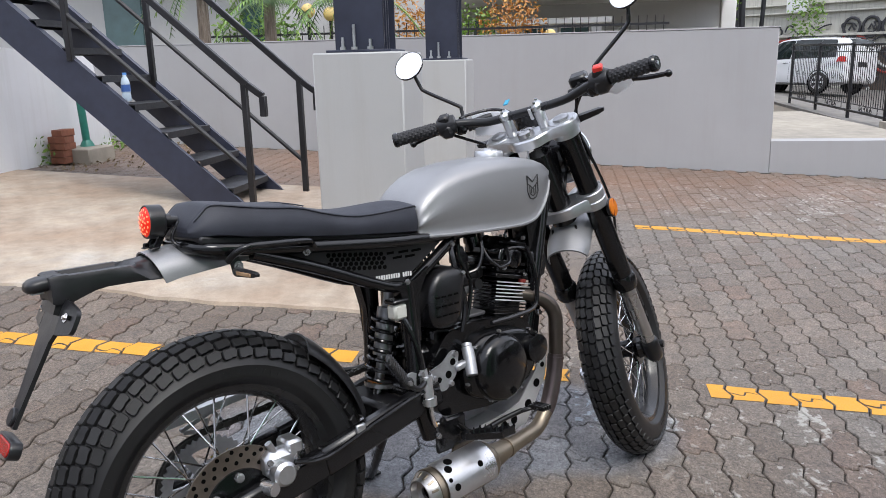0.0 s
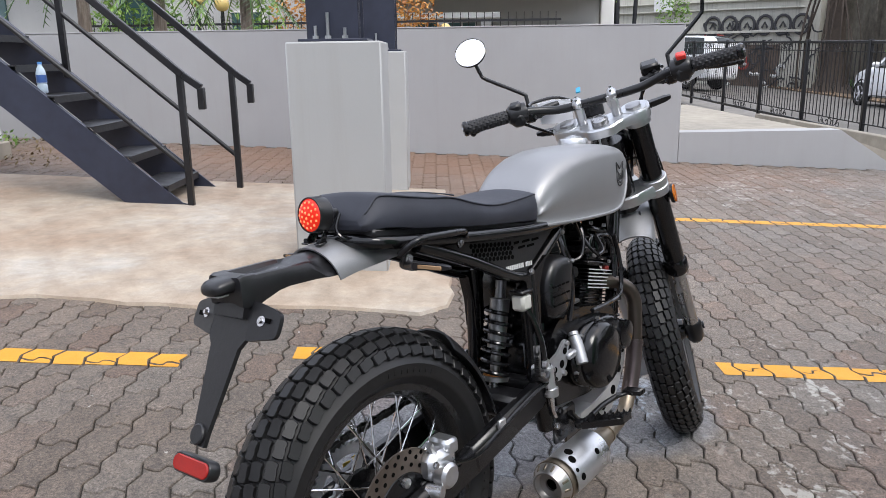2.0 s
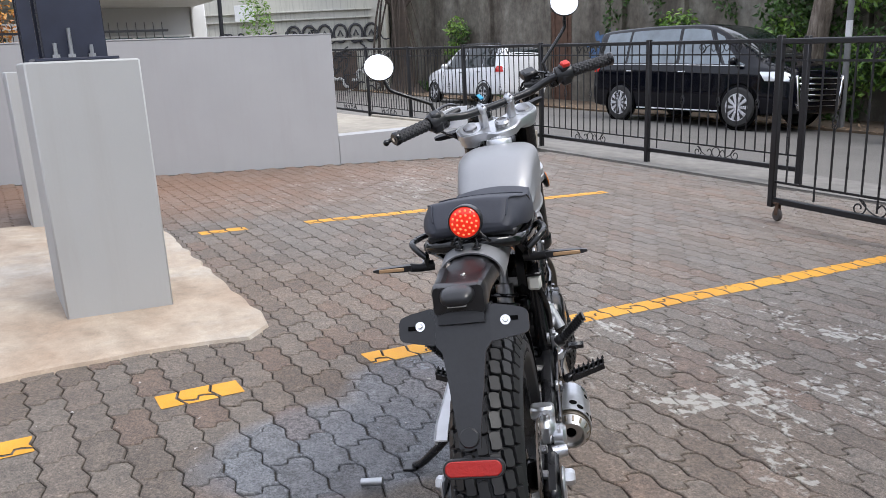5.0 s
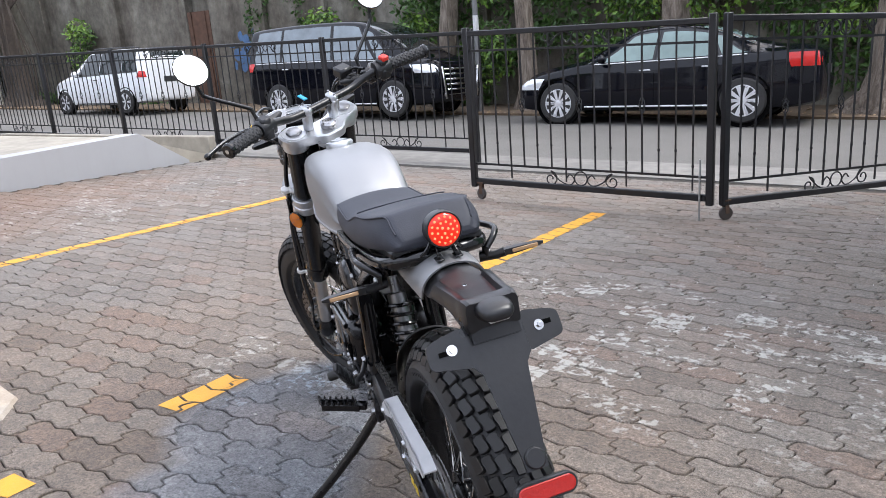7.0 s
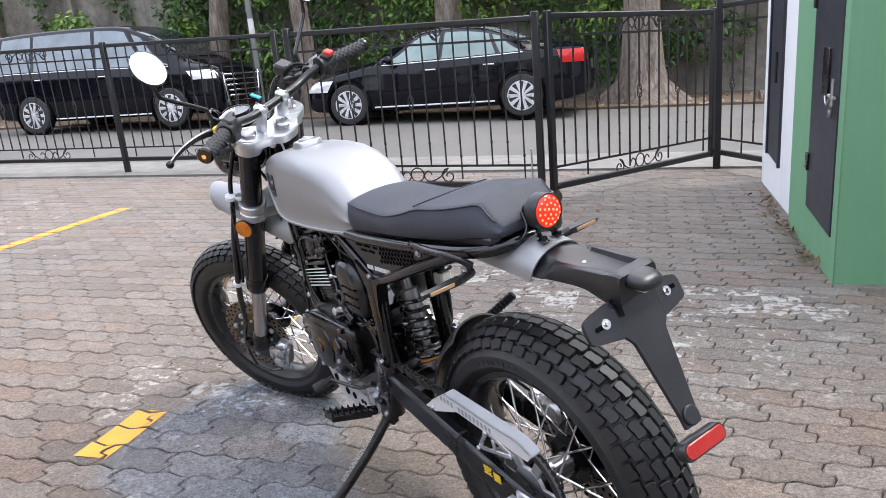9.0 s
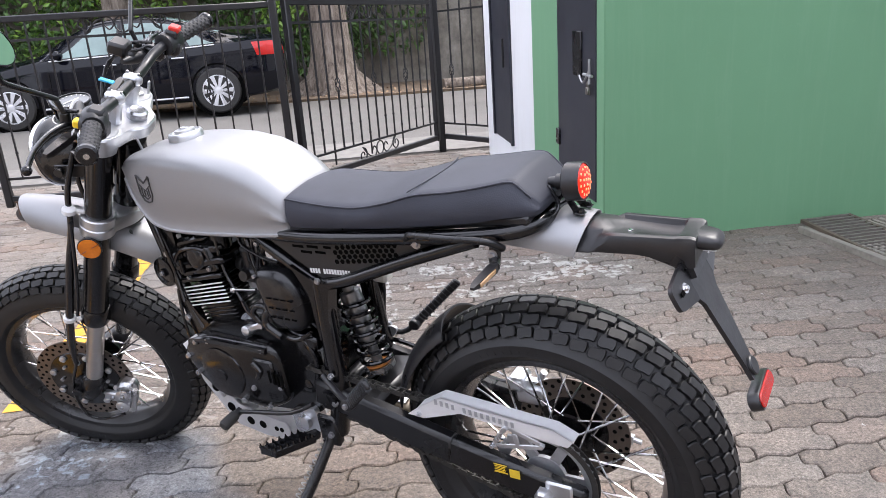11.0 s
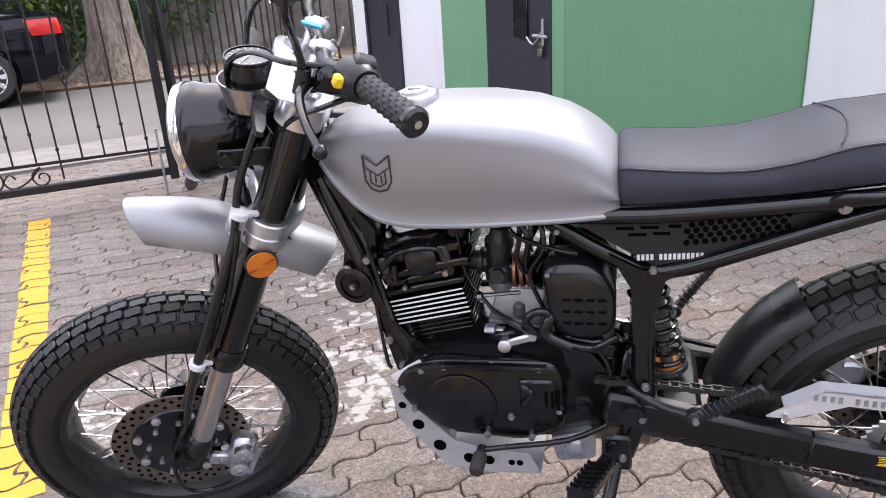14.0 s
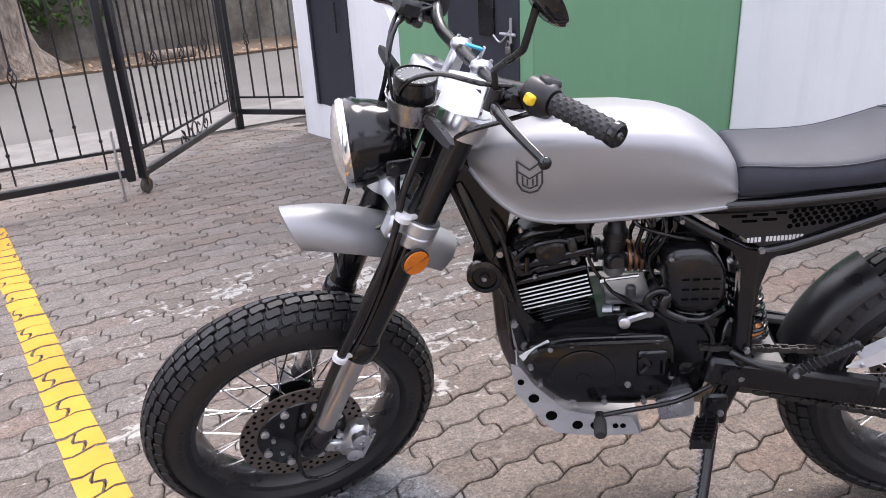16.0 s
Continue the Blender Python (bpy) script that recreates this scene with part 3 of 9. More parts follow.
def fence_panel(t, L, z0, z1, ztop, n, slope=0.0, frame=0.03, scrolls=True, low=None, sub=0.13):
    """Bars between rails: bottom bar z0, top bar ztop, over a length L along local x."""
    def lift(x):
        return slope * x
    k = B()
    k.bar((0, 0, z0), (L, 0, z0 + lift(L)), 0.036, 0.045, 0.006)
    part("bottom_rail", k, iron_paint, t)
    k = B()
    k.bar((0, 0, ztop), (L, 0, ztop + lift(L)), 0.036, 0.04, 0.006)
    part("top_rail", k, iron_paint, t)
    k = B()
    k.bar((0, 0, z0 + sub), (L, 0, z0 + sub + lift(L)), 0.012, 0.016)
    part("lower_rod", k, iron_paint, t)
    k = B()
    k.bar((0, 0, ztop - 0.13), (L, 0, ztop - 0.13 + lift(L)), 0.012, 0.016)
    part("upper_rod", k, iron_paint, t)
    for i in range(1, n):
        x = L * i / n
        k = B()
        lo, hi = z0 + sub + lift(x) - (0.10 if i % 4 == 3 else 0), ztop + lift(x)
        if i % 4 == 0:
            k.bar((x, 0, lo), (x, 0, lo + 0.28), 0.011, 0.011, 0, (0, 1, 0))
            k.bar((x, 0, hi - 0.5), (x, 0, hi), 0.011, 0.011, 0, (0, 1, 0))
            mid0, mid1 = lo + 0.26, hi - 0.48
            zc = lo + 0.47
            for j in range(4):
                pts = [(x + r * math.cos(w), r * math.sin(w), zc + h) for h, r, w in ((-0.055, 0.004, j * 1.57), (-0.03, 0.017, j * 1.57 + 0.7), (0, 0.022, j * 1.57 + 1.5), (0.03, 0.017, j * 1.57 + 2.3), (0.055, 0.004, j * 1.57 + 3.1))]
                k.tube(pts, 0.004, 5)
            k.bar((x, 0, mid0), (x, 0, zc - 0.05), 0.011, 0.011, 0, (0, 1, 0))
            k.bar((x, 0, zc + 0.05), (x, 0, mid1), 0.011, 0.011, 0, (0, 1, 0))
        else:
            k.bar((x, 0, lo), (x, 0, hi), 0.010, 0.010, 0, (0, 1, 0))
            k.ball((x, 0, lo + 0.17), 0.011, 6, 4, (1, 1, 1.3))
        part("bar", k, iron_paint, t)
    if scrolls:
        k = B()
        scroll(k, L * 0.5, z0 + sub * 0.52 + lift(L * 0.5), 1.15)
        part("scroll", k, iron_paint, t)
        k = B()
        scroll(k, L * 0.5, ztop - 0.067 + lift(L * 0.5), 1.1, -1)
        part("scroll", k, iron_paint, t)


def angle_of(p, q):
    return math.degrees(math.atan2(q[1] - p[1], q[0] - p[0]))


FB = -6.0
posts = [3.62, 5.62, 7.62, 9.58, 11.4, 13.1, 14.9, 16.9, 18.9]
for i, a in enumerate(posts):
    t = thing("fence_post", a, FB, label="black square iron fence post", category="post", group="street fence posts")
    k = B()
    k.box((0, 0, 0.66), (0.055, 0.055, 1.5), ch=0.006)
    part("post", k, iron_paint, t)
    if i + 1 < len(posts):
        q = posts[i + 1]
        t = thing("iron_fence", a + 0.03, FB, label="black wrought-iron fence panel with scrolls", category="fence", group="street fence panels")
        fence_panel(t, q - a - 0.06, 0.15, 0, 1.37, 16, slope=0.0166)


def gate_leaf(p, q, zl, zh, label):
    L = math.dist(p, q)
    t = thing("gate_leaf", p[0], p[1], turn=angle_of(p, q), label=label, category="gate", group="folding gate leaves")
    s = (gz(*q) - gz(*p)) / L
    for x in (0.0, L):
        k = B()
        k.box((x, 0, 0.725 + s * x), (0.05, 0.045, 1.24), ch=0.006)
        part("stile", k, iron_paint, t)
    fence_panel(t, L, zl, 0, zh, 17 if L > 2 else 16, slope=s, sub=0.14)
    return t, L, s


rubber = simple("rubber", (0.022, 0.021, 0.02), 0.7, 0, 0.3, 60, 0.1)


def caster(t, x, z):
    w = B()
    w.lathe([(0.02, -0.014), (0.042, -0.014), (0.047, -0.006), (0.047, 0.006), (0.042, 0.014), (0.02, 0.014)], axis_matrix((x, 0.0, z + 0.05), (0.3, 1, 0)), 18)
    c = part("caster", w, simple("caster_wheel", (0.06, 0.05, 0.045), 0.7), t)
    k = B()
    k.bar((x, 0.02, z + 0.05), (x, 0.012, z + 0.14), 0.03, 0.004)
    k.bar((x, -0.02, z + 0.05), (x, -0.012, z + 0.14), 0.03, 0.004)
    k.box((x, 0, z + 0.14), (0.05, 0.05, 0.012), ch=0.002)
    part("fork", k, simple("rusty_steel", (0.1, 0.06, 0.04), 0.8, 0.3, 0.4, 40, 0.3), c)


J1, J2, J3 = (2.62, -4.21), (0.74, -4.09), (-0.52, -5.68)
lf, L1, s1 = gate_leaf(J1, J2, 0.155, 1.30, "black wrought-iron gate leaf standing half folded")
caster(lf, 0.06, 0.0)
J2b = (0.66, -4.13)
lf2, L2, s2 = gate_leaf(J2b, J3, 0.13, 1.31, "black wrought-iron gate leaf hinged to its post")
caster(lf2, 0.02, 0.0)
k = B()
k.tube([(L1 - 0.06, -0.03, -0.02 + s1 * L1), (L1 - 0.06, -0.03, 0.42 + s1 * L1)], 0.007, 8)
part("drop_bolt", k, galv, lf)
t = thing("gate_post", -0.57, -5.74, label="thick black iron gate post", category="post")
k = B()
k.box((0, 0, 0.68), (0.06, 0.06, 1.5), ch=0.006)
part("post", k, iron_paint, t)
for z in (0.3, 1.2):
    k = B()
    k.lathe([(0.014, z - 0.05), (0.014, z + 0.05)], Matrix.Translation((0.045, 0.02, 0)), 10)
    part("hinge", k, iron_paint, t)
t = thing("iron_fence", -0.95, -5.03, turn=angle_of((-0.95, -5.03), (-0.59, -5.71)), label="narrow black iron panel beside the gate post", category="fence", group="street fence panels")
fence_panel(t, 0.76, 0.15, 0, 1.37, 5, slope=-0.055, scrolls=False, sub=0.12)

# ---------------------------------------------------------------- green building and white walls
dark_door = simple("navy_metal", (0.02, 0.022, 0.032), 0.5, 0, 0.3, 10, 0.05)
k = B()
k.box((-1.665, -2.90, 1.4), (1.73, 1.20, 3.8), ch=0.006)
solid("green_block", k, green_wall, "green painted rendered block with worn streaks", "wall", kind="structure")
k = B()
k.box((-2.14, -4.257, 1.4), (2.59, 1.51, 3.8), ch=0.006)
solid("white_pier", k, white_wall, "white painted pier beside the gate", "wall", kind="structure")
k = B()
k.box((-5.6, -2.67, 1.4), (6.18, 0.24, 3.9), ch=0.006)
solid("wall_white_west", k, white_wall, "white painted wall next to the green block", "wall", kind="structure")
k = B()
_wd = Vector((-0.55, 0.835, 0)).normalized()
k.box((0, 0, 1.4), (6.2, 0.24, 3.9), Matrix.Translation(Vector((-2.42, -2.29, 0)) + _wd * 3.1 - Vector((0.835, 0.55, 0)) * 0.12) @ Matrix.Rotation(math.atan2(_wd.y, _wd.x), 4, "Z"), ch=0.006)
solid("wall_skew", k, white_wall, "pale grey painted wall running off at an angle", "wall", kind="structure")
# slatted drain cover along the edge of the paving
t = thing("drain_cover", -1.77, -1.0, 0.0, label="worn steel drain cover with long slats", category="drain cover")
grate_steel = simple("grate_steel", (0.30, 0.27, 0.235), 0.6, 0.3, 0.4, 30, 0.2)
k = B()
for x in (-0.008, -0.452):
    k.bar((x, -1.15, gz(-1.77 + x, -2.15) + 0.014), (x, 1.3, gz(-1.77 + x, 0.3) + 0.014), 0.022, 0.034, 0.003)
part("rim", k, grate_steel, t)
k = B()
k.add([(x, y, gz(-1.77 + x, -1.0 + y) + 0.008) for x, y in ((-0.01, -1.15), (-0.01, 1.3), (-0.45, 1.3), (-0.45, -1.15))], [(0, 1, 2, 3)])
part("trough", k, joint, t)
for i in range(12):
    k2 = B()
    x = -0.038 - 0.0345 * i
    k2.bar((x, -1.15, gz(-1.77 + x, -2.15) + 0.016), (x, 1.3, gz(-1.77 + x, 0.3) + 0.016), 0.019, 0.018, 0.002)
    part("slat", k2, grate_steel, t)
k = B()
k.box((-8.6, 2.0, 1.4), (0.2, 9.3, 3.9))
solid("wall_west", k, white_wall, "plain white wall closing the yard", "wall", kind="structure")
alloy_lock = simple("tarnished_lock", (0.20, 0.19, 0.17), 0.4, 0.8)
t = thing("metal_door", -0.80, -2.69, label="dark navy sheet-metal door, bolted shut", category="door")
k = B()
z0, z1 = 0.21, 2.2
k.box((-0.009, 0, (z0 + z1) / 2), (0.03, 0.585, z1 - z0), ch=0.004)
part("panel", k, dark_door, t)
k = B()
k.box((0.010, 0.05, 0.93), (0.014, 0.12, 0.22), ch=0.002)
part("lock_plate", k, black_satin, t)
k = B()
k.tube([(0.020, 0.28, 0.84), (0.022, 0.17, 0.84)], 0.008, 8)
k.tube([(0.022, 0.25, 0.80), (0.022, 0.25, 0.92)], 0.007, 8)
k.tube([(0.022, 0.24, 0.86), (0.030, 0.18, 0.8), (0.026, 0.12, 0.83)], 0.005, 6, smooth=3)
part("slide_bolt", k, galv, t)
k = B()
k.box((0.024, 0.23, 0.765), (0.016, 0.034, 0.036), ch=0.004)
k.tube([(0.024, 0.218, 0.78), (0.024, 0.218, 0.8), (0.024, 0.23, 0.810), (0.024, 0.242, 0.8), (0.024, 0.242, 0.78)], 0.004, 6)
part("padlock", k, alloy_lock, t)
for z in (0.45, 1.25, 2.0):
    k = B()
    k.box((0.008, -0.28, z), (0.02, 0.05, 0.09), ch=0.003)
    part("hinge", k, black_satin, t)
t = thing("metal_shutter", -0.856, -4.455, label="dark navy sheet-metal leaf folded against the pier", category="door")
k = B()
k.box((0, 0, 1.2), (0.035, 0.57, 1.9), ch=0.004)
k.box((0.02, -0.265, 1.2), (0.02, 0.035, 1.9))
k.box((0.02, 0.265, 1.2), (0.02, 0.035, 1.9))
part("panel", k, dark_door, t)
k = B()
k.tube([(0.04, 0.15, 0.8), (0.04, 0.15, 1.0)], 0.008, 8)
part("bolt", k, iron_paint, t)

# ---------------------------------------------------------------- motorcycle
silver_paint = Mat("silver_paint", 0.42, 0.60)
_sv = silver_paint.coords()
_sf = silver_paint.noise(900, 2, 0.5, _sv)
silver_paint.color(silver_paint.ramp(_sf, [(0.35, (0.264, 0.267, 0.277)), (0.65, (0.310, 0.313, 0.323))]))
silver_paint.rough(silver_paint.ramp(silver_paint.noise(6, 3, 0.5, _sv), [(0.3, (0.43,) * 3), (0.7, (0.49,) * 3)]))
silver_paint.p.inputs["Coat Weight"].default_value = 0.10
silver_paint.p.inputs["Coat Roughness"].default_value = 0.3
silver_paint = silver_paint.m
alloy = simple("cast_alloy", (0.56, 0.57, 0.59), 0.34, 0.9, 0.12, 60, 0.06)
alloy_dull = simple("dull_alloy", (0.42, 0.43, 0.45), 0.5, 0.8, 0.15, 80, 0.1)
chrome = simple("chrome", (0.72, 0.72, 0.73), 0.12, 1.0, 0.05, 40, 0, 0.05)
zinc = simple("zinc_bolt", (0.36, 0.36, 0.37), 0.28, 0.85, 0.15, 60)
stainless = simple("stainless", (0.46, 0.45, 0.44), 0.32, 0.95, 0.12, 25, 0.03)
pipe_steel = simple("heated_steel", (0.085, 0.070, 0.060), 0.34, 0.8, 0.3, 14, 0.03)
disc_steel = simple("disc_steel", (0.17, 0.14, 0.12), 0.42, 0.8, 0.25, 60)
vinyl = Mat("seat_vinyl", 0.58)
vinyl.p.inputs["Specular IOR Level"].default_value = 0.36
_vv = vinyl.coords()
vinyl.color(vinyl.ramp(vinyl.noise(9, 4, 0.6, _vv), [(0.3, (0.021, 0.023, 0.032)), (0.7, (0.034, 0.037, 0.050))]))
_vo = vinyl.t.nodes.new("ShaderNodeTexVoronoi")
_vo.inputs["Scale"].default_value = 420
vinyl.link(_vv, _vo.inputs["Vector"])
vinyl.bump(_vo.outputs["Distance"], 0.10, 0.0015)
vinyl = vinyl.m
plastic = simple("black_plastic", (0.011, 0.011, 0.0125), 0.36, 0, 0.3, 90, 0.08)
gloss_black = simple("gloss_black", (0.008, 0.008, 0.009), 0.12, 0, 0.2, 30, 0, 0.04)
engine_black = simple("engine_black", (0.0032, 0.0032, 0.0038), 0.15, 0.0, 0.3, 160, 0.04, 0.06)
rim_black = simple("rim_black", (0.013, 0.013, 0.014), 0.25, 0, 0.2, 40)
tyre_rubber = simple("tyre_rubber", (0.0100, 0.0100, 0.0108), 0.47, 0, 0.3, 45, 0.1)
tyre_rubber.node_tree.nodes["Principled BSDF"].inputs["Specular IOR Level"].default_value = 0.40
grip_rubber = simple("grip_rubber", (0.018, 0.018, 0.02), 0.62, 0, 0.2, 90)
orange_lens = simple("orange_lens", (0.56, 0.155, 0.012), 0.15, 0, 0.2, 160, 0.15)
reflector_red = simple("reflector_red", (0.33, 0.012, 0.008), 0.2, 0, 0.15, 180, 0.2)
paper = simple("white_paper", (0.86, 0.87, 0.92), 0.8, 0, 0.05, 12)
yellow_plastic = simple("yellow_button", (0.75, 0.5, 0.02), 0.4)
red_plastic = simple("red_button", (0.6, 0.03, 0.02), 0.4)
hole_black = simple("hole_black", (0.002, 0.002, 0.002), 0.9)
hole_black.node_tree.nodes["Principled BSDF"].inputs["Specular IOR Level"].default_value = 0.05
print_white = simple("white_print", (0.62, 0.62, 0.62), 0.6)
badge_dark = simple("badge_ink", (0.03, 0.03, 0.032), 0.4)
blue_tag = simple("blue_tag", (0.02, 0.3, 0.5), 0.5)
orange_spring = simple("orange_seal", (0.48, 0.17, 0.025), 0.45)
mirror_glass = Mat("mirror_glass", 0.02, 1.0).color((0.9, 0.9, 0.9)).m

lens_k = Mat("tail_lens", 0.12)
lens_k.color((0.46, 0.009, 0.005))
lens_k.p.inputs["Emission Color"].default_value = (1.0, 0.05, 0.02, 1)
lens_k.p.inputs["Emission Strength"].default_value = 0.30
tail_lens = lens_k.m
led_k = Mat("tail_led", 0.3)
led_k.color((0.8, 0.12, 0.06))
led_k.p.inputs["Emission Color"].default_value = (1.0, 0.14, 0.05, 1)
led_k.p.inputs["Emission Strength"].default_value = 1.3
tail_led = led_k.m
clear_k = Mat("clear_glass", 0.04)
clear_k.color((0.95, 0.97, 0.98))
clear_k.p.inputs["Transmission Weight"].default_value = 1.0
clear_k.p.inputs["IOR"].default_value = 1.45
clear_glass = clear_k.m

bike = tagged(new("motorcycle"), "silver and black scrambler motorcycle on its side stand", "motorcycle")
bike.empty_display_size = 0.1
bike.matrix_basis = Matrix(((0.99813, 0.0546, 0.02735, 0.0041), (-0.05707, 0.9934, 0.09952, 0.0700), (-0.02174, -0.1009, 0.99466, 0.0036), (0, 0, 0, 1)))

RAKE, STEER, HEAD = radians(27.34), radians(26.04), Vector((1.049, -0.0025, 0.947))
ST = Matrix.Translation(HEAD) @ Matrix.Rotation(-RAKE, 4, "Y") @ Matrix.Rotation(STEER, 4, "Z")


def bp(name, b, mat, label="", steer=False, parent=None, sharp=38):
    """A part of the motorcycle; steer: it turns with the fork."""
    ob = part(name, b, mat, parent or bike, label, sharp=sharp)
    if steer and parent is None:
        ob.matrix_basis = ST.copy()
    return ob


Y90 = Matrix.Rotation(radians(-90), 4, "X")  # local z turned to +y


def islands(b):
    """Splits a mesh builder into its separate pieces."""
    up = list(range(len(b.v)))

    def root(i):
        while up[i] != i:
            up[i] = up[up[i]]
            i = up[i]
        return i

    for f in b.f:
        r0 = root(f[0])
        for i in f[1:]:
            up[root(i)] = r0
    out = {}
    for f in b.f:
        r0 = root(f[0])
        if r0 not in out:
            out[r0] = (B(), {})
        k, ix = out[r0]
        for i in f:
            if i not in ix:
                ix[i] = len(k.v)
                k.v.append(b.v[i])
        k.f.append(tuple(ix[i] for i in f))
    return [k for k, ix in out.values()]


def pieces(name, b, mat, parent, label=""):
    for k in islands(b):
        part(name, k, mat, parent, label)


def bike_pieces(name, b, mat, label="", steer=False):
    for k in islands(b):
        bp(name, k, mat, label, steer)


def bolt(k, p, d, r=0.008, h=0.006):
    r *= 0.84
    k.lathe([(r, 0), (r, h * 0.6), (r * 0.8, h)], axis_matrix(p, d), 6)


def rounded(pts, r, n=4):
    """Rounds the corners of an outline."""
    out, m = [], len(pts)
    for i in range(m):
        p0, p1, p2 = Vector(pts[i - 1]), Vector(pts[i]), Vector(pts[(i + 1) % m])
        d0, d2 = (p0 - p1), (p2 - p1)
        t0, t2 = min(r, d0.length * 0.45), min(r, d2.length * 0.45)
        q0, q2 = p1 + d0.normalized() * t0, p1 + d2.normalized() * t2
        for j in range(n + 1):
            u = j / n
            out.append(tuple((1 - u) ** 2 * q0 + 2 * u * (1 - u) * p1 + u * u * q2))
    return out


def make_tyre(R, W, rim_r, n, seed):
    k = B()
    rc, r0 = W / 2, R - W / 2
    h = 0.0080
    prof = []
    for i in range(-6, 7):
        ph = radians(68 * i / 6)
        prof.append((r0 + (rc - h) * math.cos(ph), (rc - h) * math.sin(ph)))
    side = [(R - 0.058, rc * 0.985), (R - 0.075, rc * 0.95), (R - 0.079, rc * 0.955), (R - 0.083, rc * 0.92), (rim_r + 0.006, rc * 0.76), (rim_r - 0.002, rc * 0.66)]
    prof = [(r, -y) for r, y in side[::-1]] + prof + side
    k.lathe(prof, Y90, 72, caps=False)
    carcass, k = k, B()
    rg = random.Random(seed)
    pitch = 2 * math.pi / n
    # long blocks in seven rows, each row set back a little from the one nearer the crown
    cols, groove = 7, 0.080
    lim = radians(71)
    wave = lambda u: 0.075 * math.tanh(u * 9.0)
    side_u = (-0.385, -0.13, -0.03, 0.05, 0.15, 0.385)
    for c in range(-3, 4):
        lo = [(u, -0.5 + groove + wave(u)) for u in side_u]
        hi = [(u, 0.5 - groove + wave(u)) for u in side_u]
        shape = [(-0.462, 0.06), (-0.452, -0.24)] + lo + [(0.448, -0.20), (0.468, 0.10)] + hi[::-1] + [(-0.442, 0.30)]
        st = 0.22 * abs(c)
        for i in range(n):
            ring0, ring1, ring2 = [], [], []
            j = rg.uniform(-0.012, 0.012)
            dh = rg.uniform(-0.0004, 0.0004)
            for u, w in shape:
                for rr, inset, ring in ((rc - h - 0.002, 1.0, ring0), (rc - 0.0020 + dh, 0.980, ring1), (rc + dh, 0.89, ring2)):
                    ph = (c + w * inset) * 2 * lim / cols
                    th = (i + st + u * inset + j) * pitch
                    r = r0 + rr * math.cos(ph)
                    ring.append((r * math.sin(th), rr * math.sin(ph), r * math.cos(th)))
            k.loft([ring0, ring1, ring2], True, False)
            k.add(ring2, [tuple(range(len(ring2)))])
    # bead letters read as small raised ribs
    for i in range(96):
        th = 2 * math.pi * i / 96
        for s in (-1, 1):
            if (i // 8) % 3 == 0:
                r = R - 0.07
                carcass.box((0, 0, 0), (0.004, 0.0016, 0.008), Matrix.Rotation(th, 4, "Y") @ Matrix.Translation((0, s * rc * 0.962, r)))
    return carcass, k


def make_wheel(name, centre, R, W, rim_r, n, steer, seed):
    k = B()
    k.lathe([(0.012, -0.062), (0.03, -0.06), (0.034, -0.045), (0.052, -0.043), (0.052, -0.034), (0.028, -0.03), (0.026, 0), (0.028, 0.03), (0.052, 0.034), (0.052, 0.043), (0.034, 0.045), (0.03, 0.06), (0.012, 0.062)], Y90, 28)
    hub = bp(name, k, engine_black, "spoked wheel with a knobbly fat tyre")
    hub.matrix_basis = (ST if steer else Matrix()) @ Matrix.Translation(centre)
    carcass, tread = make_tyre(R, W, rim_r, n, seed)
    part("tyre", carcass, tyre_rubber, hub, "fat black rubber tyre", sharp=40)
    part("tread", tread, tyre_rubber, hub, "interlocking rubber tread blocks", kind="stuff", sharp=30)
    k = B()
    w = W * 0.36
    k.lathe([(rim_r + 0.007, -w), (rim_r + 0.009, -w + 0.004), (rim_r - 0.004, -w + 0.007), (rim_r - 0.012, -w + 0.018), (rim_r - 0.02, -0.014), (rim_r - 0.02, 0.014), (rim_r - 0.012, w - 0.018), (rim_r - 0.004, w - 0.007), (rim_r + 0.009, w - 0.004), (rim_r + 0.007, w), (rim_r - 0.010, w - 0.003), (rim_r - 0.021, w - 0.02), (rim_r - 0.026, 0.012), (rim_r - 0.026, -0.012), (rim_r - 0.021, -w + 0.02), (rim_r - 0.010, -w + 0.003), (rim_r + 0.007, -w)], Y90, 64, caps=False)
    part("rim", k, rim_black, hub, "gloss black wire-wheel rim")
    sp = B()
    sp.tube([(0, 0, 0), (0, 0, 1)], 0.0021, 6)
    sp_me = sp.mesh("spoke", chrome)
    nip = B()
    nip.lathe([(0.0035, -0.006), (0.0035, 0.01)], None, 6)
    for i in range(36):
        s = 1 if i % 2 else -1
        lean = radians(38 if (i // 2) % 2 else -38)
        th1 = 2 * math.pi * i / 36
        th0 = th1 + lean
        p0 = Vector((0.047 * math.sin(th0), s * 0.039, 0.047 * math.cos(th0)))
        r1 = rim_r - 0.024
        p1 = Vector((r1 * math.sin(th1), s * 0.008, r1 * math.cos(th1)))
        m = axis_matrix(p0, p1 - p0) @ Matrix.Diagonal((1, 1, (p1 - p0).length, 1))
        part_of("spoke", sp_me, hub, m)
    return hub


